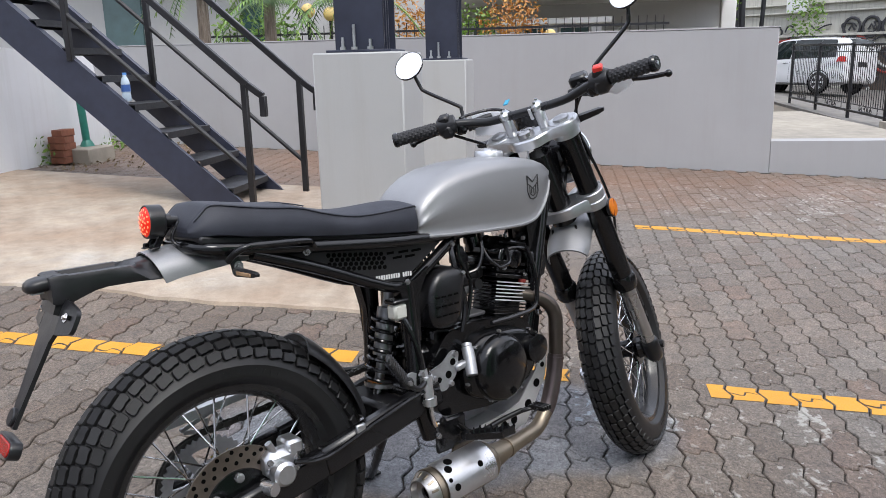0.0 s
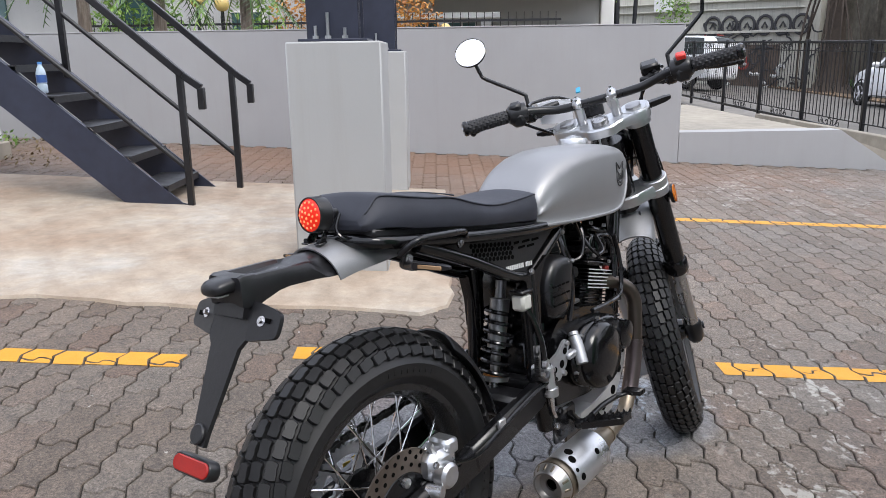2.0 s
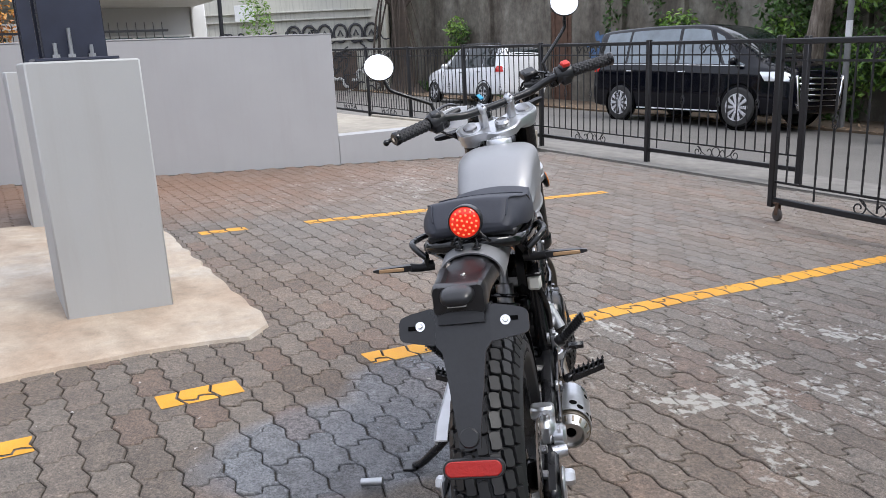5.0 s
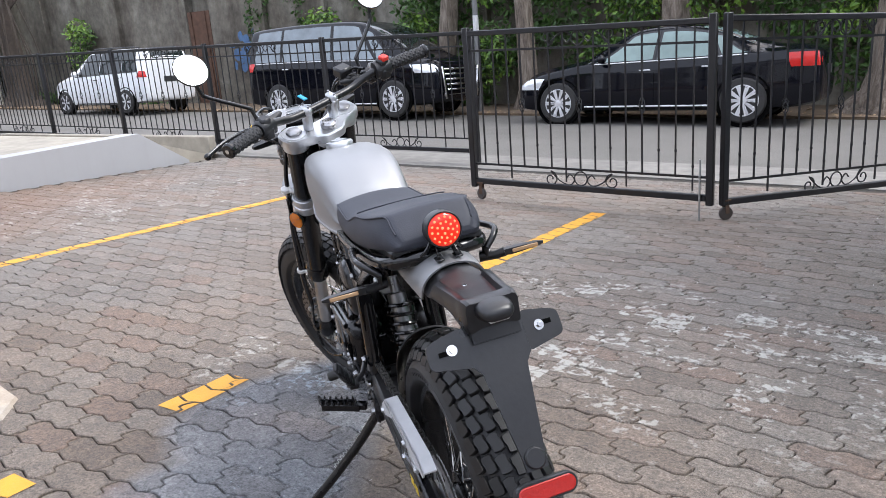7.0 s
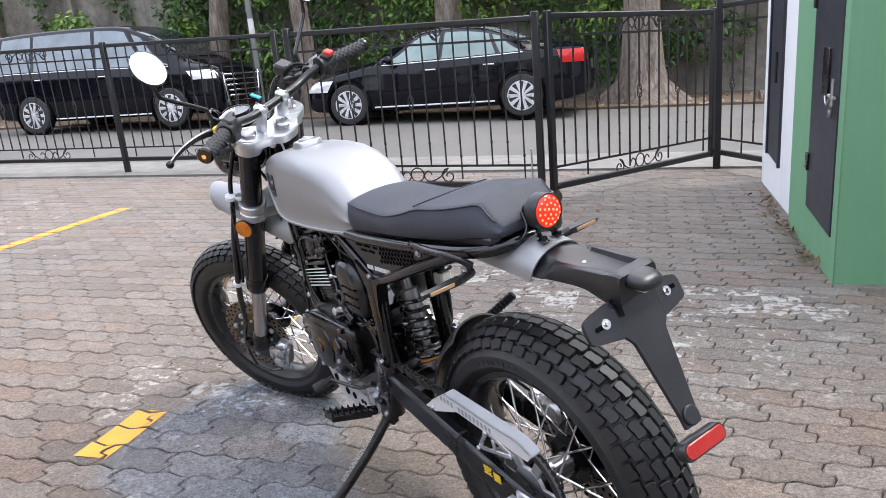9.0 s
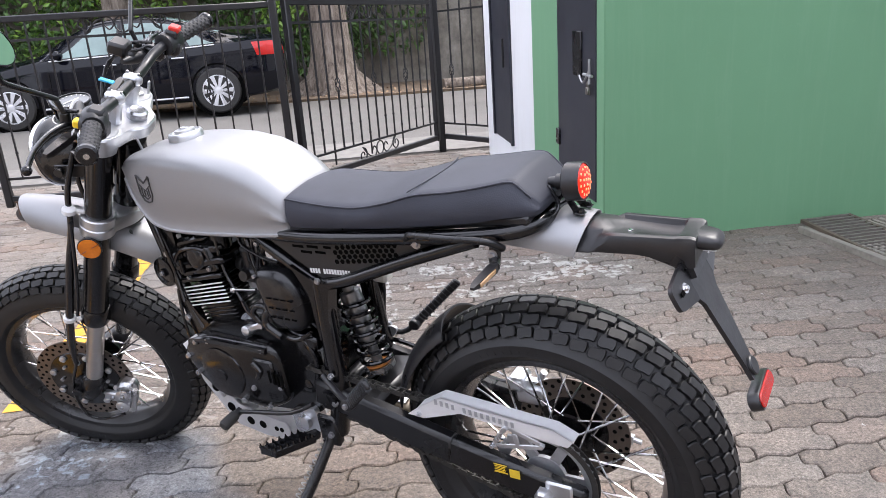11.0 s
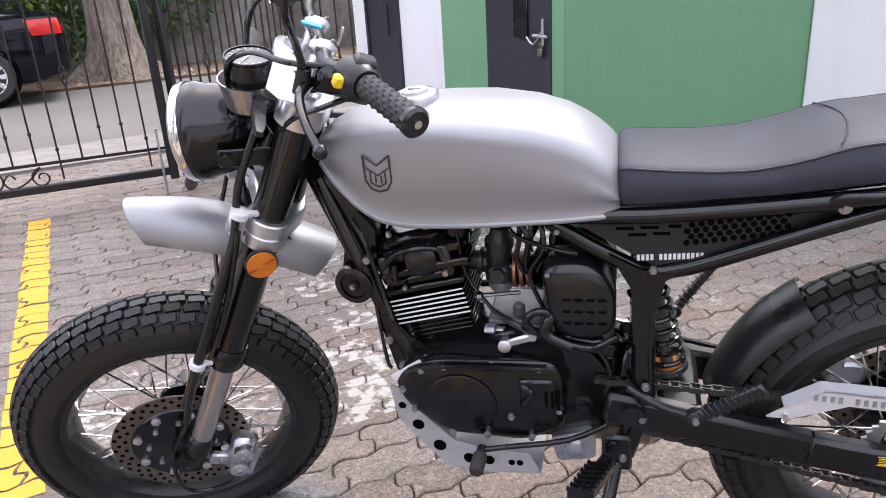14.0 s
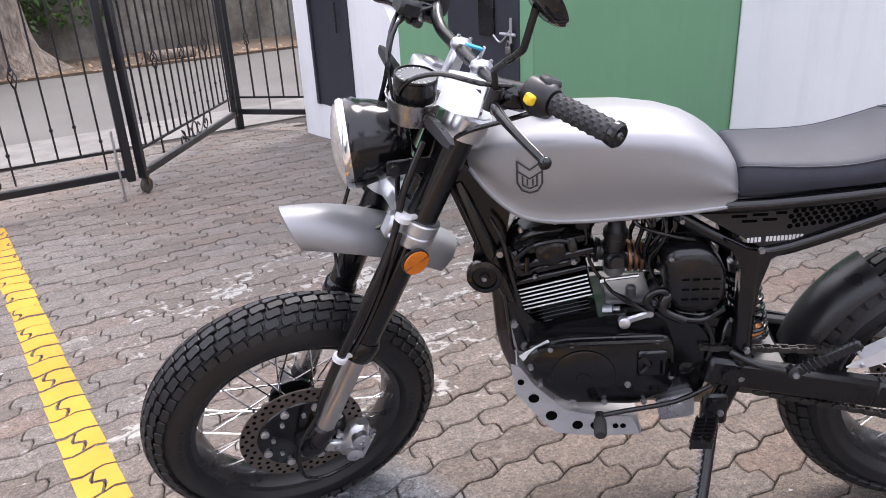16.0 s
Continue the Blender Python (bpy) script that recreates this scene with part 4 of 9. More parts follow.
def brake_disc(hub, y, R, r_in, holes, label):
    k = B()
    k.lathe([(r_in, -0.002), (R, -0.002), (R, 0.002), (r_in, 0.002), (r_in, -0.002)], Matrix.Translation((0, y, 0)) @ Y90, 64, caps=False)
    d = part("brake_disc", k, disc_steel, hub, label)
    k = B()
    for i in range(holes):
        th = 2 * math.pi * i / holes
        for j, rr in enumerate((0.30, 0.62, 0.85)):
            r = r_in + (R - r_in) * rr
            a = th + j * 0.11
            k.lathe([(0.0042, -0.0025), (0.0042, 0.0025)], Matrix.Translation((r * math.sin(a), y, r * math.cos(a))) @ Y90, 10)
    pieces("drilling", k, hole_black, hub)
    return d


RA = Vector((0.130, -0.003, 0.325))
rear_hub = make_wheel("rear_wheel", RA, 0.319, 0.132, 0.220, 56, False, 3)
FA = Vector((0.070, 0, -0.777))
front_hub = make_wheel("front_wheel", FA, 0.315, 0.116, 0.222, 58, True, 4)
brake_disc(front_hub, 0.066, 0.130, 0.094, 26, "drilled floating brake disc, bronze-tinted")
k = B()
k.lathe([(0.012, -0.004), (0.093, -0.004), (0.095, 0.0), (0.093, 0.004), (0.05, 0.006), (0.03, 0.012), (0.012, 0.014)], Matrix.Translation((0, 0.067, 0)) @ Y90, 40)
part("disc_carrier", k, engine_black, front_hub)
k = B()
for i in range(8):
    a = 2 * math.pi * i / 8
    k.lathe([(0.009, 0), (0.009, 0.006), (0.006, 0.008)], Matrix.Translation((0.083 * math.sin(a), 0.071, 0.083 * math.cos(a))) @ Y90, 10)
    a += 0.3
    k.lathe([(0.005, 0), (0.005, 0.006)], Matrix.Translation((0.062 * math.sin(a), 0.072, 0.062 * math.cos(a))) @ Y90, 6)
pieces("disc_bolt", k, alloy, front_hub)
brake_disc(rear_hub, -0.072, 0.112, 0.070, 22, "drilled steel rear brake disc")
k = B()
k.lathe([(0.012, -0.004), (0.069, -0.004), (0.071, 0.0), (0.069, 0.004), (0.012, 0.010)], Matrix.Translation((0, -0.072, 0)) @ Matrix.Rotation(radians(90), 4, "X"), 32)
part("disc_carrier", k, engine_black, rear_hub)
k = B()
for i in range(6):
    a = 2 * math.pi * i / 6
    k.lathe([(0.009, 0), (0.009, 0.008), (0.006, 0.010)], Matrix.Translation((0.056 * math.sin(a), -0.077, 0.056 * math.cos(a))) @ Matrix.Rotation(radians(90), 4, "X"), 8)
pieces("disc_bolt", k, zinc, rear_hub)

# rear sprocket with teeth and windows
k = B()
ns = 44
out = []
for i in range(ns * 2):
    r = 0.098 if i % 2 else 0.092
    out.append((r * math.cos(math.pi * i / ns), r * math.sin(math.pi * i / ns)))
n = len(out)
inn = [(0.074 * math.cos(math.pi * i / ns), 0.074 * math.sin(math.pi * i / ns)) for i in range(n)]
M = Matrix.Translation((0, 0.070, 0)) @ Y90
k.loft([[M @ Vector((x, y, -0.003)) for x, y in inn], [M @ Vector((x, y, -0.003)) for x, y in out], [M @ Vector((x, y, 0.003)) for x, y in out], [M @ Vector((x, y, 0.003)) for x, y in inn], [M @ Vector((x, y, -0.003)) for x, y in inn]], True, False)
part("sprocket", k, alloy_dull, rear_hub)
k = B()
for i in range(6):
    a = math.pi * i / 3
    k.bar((0.03 * math.cos(a), 0.070, 0.03 * math.sin(a)), (0.078 * math.cos(a), 0.070, 0.078 * math.sin(a)), 0.006, 0.02)
k.lathe([(0.02, -0.004), (0.04, -0.004), (0.04, 0.004), (0.02, 0.004)], M, 24)
pieces("sprocket_arm", k, alloy_dull, rear_hub)

# chain
k = B()
runs = [((0.632, 0.080, 0.462), (0.13, 0.075, 0.427)), ((0.09, 0.075, 0.237), (0.615, 0.080, 0.378))]
for p, q in runs:
    p, q = Vector(p), Vector(q)
    nl = int((q - p).length / 0.0159)
    for i in range(nl):
        c0, c1 = p.lerp(q, i / nl), p.lerp(q, (i + 0.98) / nl)
        for s in ((-0.0065, 0.0065) if i % 2 else (-0.0038, 0.0038)):
            k.bar(c0 + Vector((0, s, 0)), c1 + Vector((0, s, 0)), 0.0018, 0.011, 0.0)
        k.lathe([(0.0045, -0.008), (0.0045, 0.008)], axis_matrix(c0, (0, 1, 0)), 7)
for i in range(20):
    a = radians(90 + 9 * i)
    c0 = Vector((RA.x + 0.097 * math.cos(a), 0.075, RA.z + 0.097 * math.sin(a)))
    a2 = radians(90 + 9 * (i + 1))
    c1 = Vector((RA.x + 0.097 * math.cos(a2), 0.075, RA.z + 0.097 * math.sin(a2)))
    for s in (-0.006, 0.006):
        k.bar(c0 + Vector((0, s, 0)), c1 + Vector((0, s, 0)), 0.0018, 0.011)
bp("chain", k, simple("chain_steel", (0.06, 0.058, 0.055), 0.45, 0.7, 0.3, 90))

# swingarm
k = B()
for s in (-1, 1):
    k.bar((0.62, s * 0.082, 0.415), (0.30, s * 0.090, 0.352), 0.032, 0.062, 0.008)
    k.bar((0.31, s * 0.090, 0.354), (0.045, s * 0.096, 0.308), 0.030, 0.062, 0.008)
k.bar((0.50, -0.09, 0.395), (0.50, 0.09, 0.395), 0.07, 0.05, 0.01)
k.lathe([(0.02, -0.11), (0.02, 0.11)], axis_matrix((0.575, 0, 0.41), (0, 1, 0)), 20)
for n_, kk in enumerate(islands(k)):
    bp("swingarm" if n_ < 4 else "swingarm_bridge", kk, black_satin)
k = B()
for s in (-1, 1):
    k.box((0.085, s * 0.116, 0.328), (0.05, 0.008, 0.058), ch=0.004)
    k.lathe([(0.016, 0), (0.016, 0.012), (0.011, 0.018)], axis_matrix((0.11, s * 0.120, 0.33), (0, s, 0)), 6)
    k.tube([(0.05, s * 0.098, 0.312), (0.005, s * 0.098, 0.304)], 0.005, 8)
    k.lathe([(0.010, 0), (0.010, 0.01)], axis_matrix((0.03, s * 0.098, 0.308), (-1, 0, -0.1)), 6)
bike_pieces("axle_adjuster", k, alloy)
k = B()
k.box((0.169, 0.1128, 0.349), (0.020, 0.001, 0.018), Matrix.Identity(4))
k.box((0.196, 0.1128, 0.362), (0.026, 0.001, 0.002), Matrix.Identity(4))
k.box((0.196, 0.1128, 0.3455), (0.026, 0.001, 0.002), Matrix.Identity(4))
bp("warning_label", k, simple("warning_yellow", (0.62, 0.42, 0.03), 0.5), "yellow warning sticker")
k = B()
for i in range(4):
    k.box((0.197, 0.1130, 0.3585 - i * 0.0035), (0.022 - 0.003 * (i % 2), 0.0008, 0.0012))
bike_pieces("label_print", k, yellow_plastic)

# chain guard, stamped alloy
guard_alloy = simple("guard_alloy", (0.66, 0.66, 0.67), 0.42, 0.35, 0.08, 40)
k = B()
zz = [(0.376, 0.432), (0.352, 0.450), (0.300, 0.485), (0.085, 0.468), (0.052, 0.452), (0.062, 0.438), (0.088, 0.440), (0.262, 0.459), (0.342, 0.430)]
k.loft([[(x, y, z) for x, z in zz] for y in (0.116, 0.112)])
k.loft([[(0.300, y, 0.485) for y in (0.116, 0.090)] + [(0.300, y, 0.482) for y in (0.090, 0.116)], [(0.085, y, 0.468) for y in (0.116, 0.090)] + [(0.085, y, 0.465) for y in (0.090, 0.116)], [(0.052, y, 0.452) for y in (0.116, 0.090)] + [(0.052, y, 0.449) for y in (0.090, 0.116)]])
k.loft([[(0.352, y, 0.452) for y in (0.116, 0.090)] + [(0.352, y, 0.449) for y in (0.090, 0.116)], [(0.300, y, 0.485) for y in (0.116, 0.090)] + [(0.300, y, 0.482) for y in (0.090, 0.116)]])
guard = bp("chain_guard", k, guard_alloy, "brushed alloy chain guard")
k = B()
for p, q in (((0.175, 0.114, 0.452), (0.205, 0.114, 0.405)), ((0.175, 0.114, 0.452), (0.105, 0.114, 0.428)), ((0.205, 0.114, 0.405), (0.11, 0.114, 0.424)), ((0.16, 0.114, 0.44), (0.155, 0.114, 0.415))):
    k.bar(p, q, 0.004, 0.009, 0.001)
for p in ((0.205, 0.116, 0.405), (0.108, 0.116, 0.43), (0.175, 0.116, 0.45), (0.35, 0.116, 0.438)):
    bolt(k, p, (0, 1, 0), 0.006, 0.005)
pieces("guard_bracket", k, alloy, guard)
k = B()
for i in range(14):
    if i == 4:
        continue
    k.box((0.310 - 0.0115 * i, 0.1163, 0.473 - 0.0010 * i), (0.006, 0.0008, 0.011), None)
pieces("embossed_bar", k, alloy_dull, guard)

# frame
k = B()
k.tube([HEAD + Vector((0.035, 0, -0.035)), HEAD + Vector((0.125, 0, -0.225))], 0.034, 20)
k.loft([[(x, y, z) for x, z in ((1.092, 0.82), (1.050, 0.680), (1.000, 0.660), (0.985, 0.80))] for y in (0.024, -0.024)])
for s in (-1, 1):
    k.tube([(1.06, s * 0.02, 0.86), (0.98, s * 0.045, 0.80), (0.86, s * 0.06, 0.775), (0.69, s * 0.075, 0.755)], 0.017, 12, smooth=4)
    k.tube([(0.72, s * 0.075, 0.757), (0.55, s * 0.088, 0.762), (0.32, s * 0.095, 0.785), (0.15, s * 0.088, 0.805), (0.105, s * 0.05, 0.812), (0.10, 0, 0.813)], 0.0125, 10, smooth=4)
    k.tube([(0.70, s * 0.072, 0.745), (0.64, s * 0.072, 0.705), (0.565, s * 0.074, 0.662)], 0.0125, 10, smooth=3)
    k.tube([(0.565, s * 0.074, 0.662), (0.50, s * 0.078, 0.672), (0.34, s * 0.090, 0.738), (0.20, s * 0.092, 0.790)], 0.0125, 10, smooth=3)
    k.tube([(0.556, s * 0.072, 0.672), (0.560, s * 0.074, 0.60), (0.560, s * 0.078, 0.50), (0.560, s * 0.080, 0.42), (0.590, s * 0.080, 0.315)], [0.02, 0.019, 0.019, 0.020, 0.022], 12, smooth=3)
    k.tube([(1.075, s * 0.018, 0.80), (1.030, s * 0.032, 0.68), (0.985, s * 0.045, 0.56), (0.945, s * 0.055, 0.47), (0.925, s * 0.06, 0.42)], [0.016, 0.016, 0.015, 0.014, 0.014], 10, smooth=3)
    k.loft([[(1.100, s * y, 0.86), (1.096, s * y, 0.800), (1.050, s * (y + 0.004), 0.672), (1.058, s * (y + 0.004), 0.640), (1.050, s * (y + 0.004), 0.600), (1.020, s * (y + 0.004), 0.590), (0.995, s * (y + 0.006), 0.650), (0.990, s * (y + 0.010), 0.705), (0.975, s * (y + 0.014), 0.79)] for y in ((0.022, 0.026) if s > 0 else (0.026, 0.022))])
    k.loft([[(1.000, s * y, 0.565), (0.975, s * y, 0.560), (0.945, s * y, 0.520), (0.915, s * y, 0.500), (0.915, s * y, 0.465), (0.950, s * y, 0.440), (0.978, s * y, 0.450)] for y in ((0.055, 0.060) if s > 0 else (0.060, 0.055))])
for s in (-1, 1):
    gus = [(0.612, 0.698), (0.572, 0.676), (0.548, 0.667), (0.505, 0.671), (0.530, 0.655), (0.543, 0.600), (0.545, 0.540), (0.576, 0.540), (0.580, 0.640)]
    k.loft([[(x, s * y, z) for x, z in gus][::s] for y in (0.062, 0.090)][::-1])
bp("frame", k, black_paint)
k = B()
for s in (-1, 1):
    for p in ((0.984, 0.514), (0.929, 0.481), (0.965, 0.461)):
        bolt(k, (p[0], s * 0.060, p[1]), (0, s, 0), 0.010, 0.008)
    for p in ((0.556, 0.470), (0.560, 0.405), (0.590, 0.32)):
        bolt(k, (p[0], s * 0.103, p[1]), (0, s, 0), 0.0085, 0.008)
    bolt(k, (0.688, s * 0.084, 0.735), (0, s, 0), 0.007, 0.006)
    bolt(k, (0.549, s * 0.090, 0.674), (0, s, 0), 0.008, 0.006)
bike_pieces("frame_bolt", k, zinc)

# side covers
cover_plastic = simple("cover_plastic", (0.0125, 0.0125, 0.014), 0.44, 0, 0.2, 120, 0.08)
for s in (-1, 1):
    k = B()
    tri_ = [(0.672, 0.752), (0.548, 0.674), (0.50, 0.684), (0.23, 0.782), (0.30, 0.789)]
    if s < 0:
        tri_ = tri_[::-1]
    k.loft([[(x, s * 0.064, z) for x, z in tri_], [(x, s * 0.078, z) for x, z in tri_]])
    cov = bp("side_cover", k, cover_plastic, "matt black perforated side cover")
    k = B()
    for r in range(4):
        for c in range(11):
            x = 0.503 - 0.0128 * c - 0.0064 * (r % 2)
            z = 0.713 + 0.0094 * r + (0.503 - x) * 0.13
            k.lathe([(0.0050, 0), (0.0050, 0.0009)], axis_matrix((x, s * 0.078, z), (0, s, 0)), 6)
    for x, z, w in ((0.590, 0.736, 0.026), (0.555, 0.738, 0.026), (0.520, 0.740, 0.018), (0.572, 0.726, 0.026), (0.538, 0.728, 0.024)):
        k.box((x, s * 0.0783, z), (w, 0.0012, 0.005))
    part("perforation", k, hole_black, cov, "rows of punched holes", kind="stuff")
    k = B()
    for i in range(15):
        if i == 4:
            continue
        k.box((0.570 - 0.0064 * i, s * 0.0785, 0.688 + 0.0003 * i), (0.0042, 0.001, 0.0095))
    pieces("print_bar", k, print_white, cov)

# tank
def tank_ring(x, zb, zs, zt, wb, ws, wt):
    """Cross-section: flat bottom, near upright sides, a shoulder, a rounded crown."""
    half = [(0.0, zb + 0.012), (wb * 0.55, zb + 0.010), (wb * 0.9, zb + 0.004), (wb, zb), (wb + 0.004, zb + 0.003), (wb + 0.002, zb + 0.008), (wb * 1.0 + 0.001, zb + 0.02)]
    for i in range(1, 5):
        u = i / 5
        half.append((wb + (ws - wb) * u + 0.006 * math.sin(math.pi * u), zb + 0.02 + (zs - zb - 0.02) * u))
    for i in range(0, 9):
        u = i / 8 * math.pi / 2
        half.append((wt + (ws - wt) * math.cos(u) ** 0.9 if i < 8 else wt, zs + (zt - zs) * math.sin(u) ** 1.0 * (0.90)))
    half.append((wt * 0.5, zt - (zt - zs) * 0.035))
    half.append((0.0, zt))
    ring = [(x, y, z) for y, z in half] + [(x, -y, z) for y, z in half[-2:0:-1]]
    return ring


k = B()
secs = [
    # x, bottom, shoulder, top, half widths: bottom, shoulder, crown
    (1.058, 0.862, 0.862, 0.868, 0.040, 0.040, 0.020),
    (1.050, 0.842, 0.872, 0.883, 0.060, 0.058, 0.026),
    (1.026, 0.812, 0.876, 0.895, 0.074, 0.072, 0.032),
    (0.994, 0.780, 0.880, 0.905, 0.084, 0.084, 0.038),
    (0.962, 0.760, 0.882, 0.911, 0.091, 0.092, 0.042),
    (0.935, 0.753, 0.883, 0.915, 0.094, 0.096, 0.044),
    (0.905, 0.750, 0.884, 0.918, 0.097, 0.101, 0.046),
    (0.850, 0.750, 0.884, 0.919, 0.099, 0.106, 0.048),
    (0.785, 0.752, 0.880, 0.917, 0.099, 0.106, 0.048),
    (0.720, 0.755, 0.868, 0.908, 0.097, 0.101, 0.046),
    (0.675, 0.757, 0.850, 0.894, 0.095, 0.097, 0.046),
    (0.648, 0.759, 0.834, 0.879, 0.093, 0.095, 0.046),
    (0.626, 0.760, 0.818, 0.863, 0.091, 0.092, 0.046),
    (0.610, 0.761, 0.804, 0.848, 0.088, 0.089, 0.046),
    (0.601, 0.762, 0.794, 0.836, 0.084, 0.085, 0.044),
    (0.597, 0.764, 0.786, 0.826, 0.079, 0.080, 0.042),
]
k.loft([tank_ring(*s) for s in secs])
tank = bp("fuel_tank", k, silver_paint, "satin silver metallic fuel tank", sharp=60)
for s in (-1, 1):
    k = B()
    k.tube([(x, s * (wb + 0.002), zb + 0.001) for x, zb, zs, zt, wb, ws, wt in secs[1:-1]], 0.0042, 8, smooth=2)
    part("tank_seam", k, silver_paint, tank)
k = B()
k.lathe([(0.036, -0.012), (0.036, 0.004), (0.033, 0.008), (0.031, 0.0085), (0.030, 0.006), (0.022, 0.006), (0.021, 0.012), (0.012, 0.0135), (0.004, 0.0135)], axis_matrix((0.903, 0, 0.922), (0.06, 0, 1)), 32)
part("filler_cap", k, alloy, tank, "round alloy filler cap")
k = B()
k.box((0.903, 0, 0.9365), (0.02, 0.012, 0.003), ch=0.001)
part("cap_lock", k, alloy_dull, tank)
for s in (-1, 1):
    k = B()
    # badge: a plain shield outline with a chevron
    def bpt(u, w):
        x, z = 0.948 + u * (-s) * (-1) * 0.0 - u, 0.838 + w
        return (x, s * (0.0996 + 0.12 * (0.948 - x)), z)
    sh = [(-0.021, 0.028), (0.0, 0.012), (0.021, 0.028), (0.021, -0.012), (0.013, -0.026), (0.0, -0.030), (-0.013, -0.026), (-0.021, -0.012)]
    for i in range(len(sh)):
        p, q = sh[i], sh[(i + 1) % len(sh)]
        k.tube([bpt(*p), bpt(*q)], 0.0016, 6)
    for p, q in (((-0.021, 0.010), (0, -0.004)), ((0, -0.004), (0.021, 0.010)), ((-0.012, 0.002), (-0.012, -0.016)), ((0.012, 0.002), (0.012, -0.016)), ((-0.012, -0.016), (0, -0.022)), ((0, -0.022), (0.012, -0.016)), ((-0.004, -0.004), (-0.004, -0.016)), ((0.005, -0.004), (0.005, -0.016))):
        k.tube([bpt(*p), bpt(*q)], 0.0014, 6)
    part("badge", k, badge_dark, tank, "dark shield-shaped outline badge")

# seat
# seat: upright sides, a stitched edge, a nearly flat top that steps up for the passenger
k = B()
ss = [
    # x, bottom, stitched edge, crown, half width at the bottom and at the edge
    (0.604, 0.778, 0.812, 0.820, 0.066, 0.060),
    (0.598, 0.776, 0.828, 0.838, 0.080, 0.076),
    (0.585, 0.776, 0.833, 0.843, 0.087, 0.084),
    (0.540, 0.780, 0.831, 0.842, 0.091, 0.088),
    (0.480, 0.786, 0.829, 0.840, 0.095, 0.091),
    (0.430, 0.791, 0.831, 0.842, 0.098, 0.094),
    (0.390, 0.795, 0.838, 0.848, 0.100, 0.096),
    (0.350, 0.800, 0.848, 0.857, 0.101, 0.097),
    (0.318, 0.804, 0.858, 0.866, 0.102, 0.096),
    (0.290, 0.808, 0.864, 0.872, 0.102, 0.095),
    (0.245, 0.814, 0.869, 0.877, 0.102, 0.093),
    (0.200, 0.820, 0.876, 0.883, 0.100, 0.089),
    (0.168, 0.826, 0.882, 0.888, 0.097, 0.083),
    (0.148, 0.829, 0.885, 0.890, 0.093, 0.076),
    (0.134, 0.830, 0.883, 0.888, 0.088, 0.071),
    (0.118, 0.830, 0.869, 0.873, 0.082, 0.070),
    (0.104, 0.829, 0.855, 0.858, 0.074, 0.066),
    (0.097, 0.832, 0.846, 0.848, 0.066, 0.061),
]


def between_rings(rows, n):
    """Eases n rows in between each two rows of numbers."""
    res = []
    for i in range(len(rows) - 1):
        p0, p1, p2, p3 = rows[max(i - 1, 0)], rows[i], rows[i + 1], rows[min(i + 2, len(rows) - 1)]
        for q in range(n):
            t = q / n
            res.append(tuple(0.5 * (2 * b + (c - a) * t + (2 * a - 5 * b + 4 * c - d) * t * t + (3 * b - a - 3 * c + d) * t ** 3) for a, b, c, d in zip(p0, p1, p2, p3)))
    return res + [rows[-1]]


rings, edge = [], []
for x, zb, ze, zt, wb, we in between_rings(ss, 3):
    half = [(0, zb), (wb * 0.9, zb), (wb * 0.985, zb + 0.002)]
    for q in range(6):
        u = q / 5
        half.append((wb + (we - wb) * u ** 1.3 + 0.004 * math.sin(math.pi * u), zb + 0.006 + (ze - zb - 0.010) * u))
    half += [(we - 0.0012, ze - 0.0012), (we - 0.0035, ze + 0.0008)]
    for q in range(1, 6):
        u = q / 6
        half.append((we * (1 - u), ze + (zt - ze) * math.sin(math.pi / 2 * u) ** 0.8))
    half.append((0, zt))
    edge.append((x, we, ze - 0.001))
    rings.append([(x, y, z) for y, z in half] + [(x, -y, z) for y, z in half[-2:0:-1]])
k.loft(rings)
seat = bp("seat", k, vinyl, "black vinyl bench seat with stitched seams", sharp=50)
for s in (-1, 1):
    k = B()
    k.tube([(x, s * y, z) for x, y, z in edge[3:-4]], 0.0017, 6)
    part("piping", k, vinyl, seat)
k = B()
k.tube([(0.318 - 0.022 * (1 - (y / 0.088) ** 2), y, 0.8715 - 0.0085 * (y / 0.092) ** 2 - 0.12 * max(0.0, 0.006 - 0.022 * (1 - (y / 0.088) ** 2))) for y in [-0.088 + 0.0176 * i for i in range(11)]], 0.0013, 6)
part("piping", k, vinyl, seat)
k = B()
k.bar((0.60, 0, 0.766), (0.11, 0, 0.826), 0.165, 0.016, 0.004)
part("seat_base", k, plastic, seat)

# rear mudguard, tail, plate bracket
k = B()
rings = []
for x, z, w, h, cut in ((0.215, 0.812, 0.060, 0.036, 0.0), (0.17, 0.817, 0.061, 0.044, 0.0), (0.12, 0.819, 0.061, 0.050, 0.002), (0.075, 0.817, 0.060, 0.052, 0.006), (0.034, 0.812, 0.058, 0.053, 0.018)):
    arc = [(w * math.cos(a), z - h + h * math.sin(a) ** 0.85) for a in [math.pi * i / 18 for i in range(19)]]
    arc2 = [((w - 0.003) * math.cos(a), z - h - 0.001 + (h - 0.002) * math.sin(a) ** 0.85) for a in [math.pi * i / 18 for i in range(18, -1, -1)]]
    rings.append([(x + cut * (1 - (zz - z + h) / h), y, zz) for y, zz in arc + arc2])
k.loft(rings)
bp("rear_mudguard", k, silver_paint, "short silver rear mudguard", sharp=50)
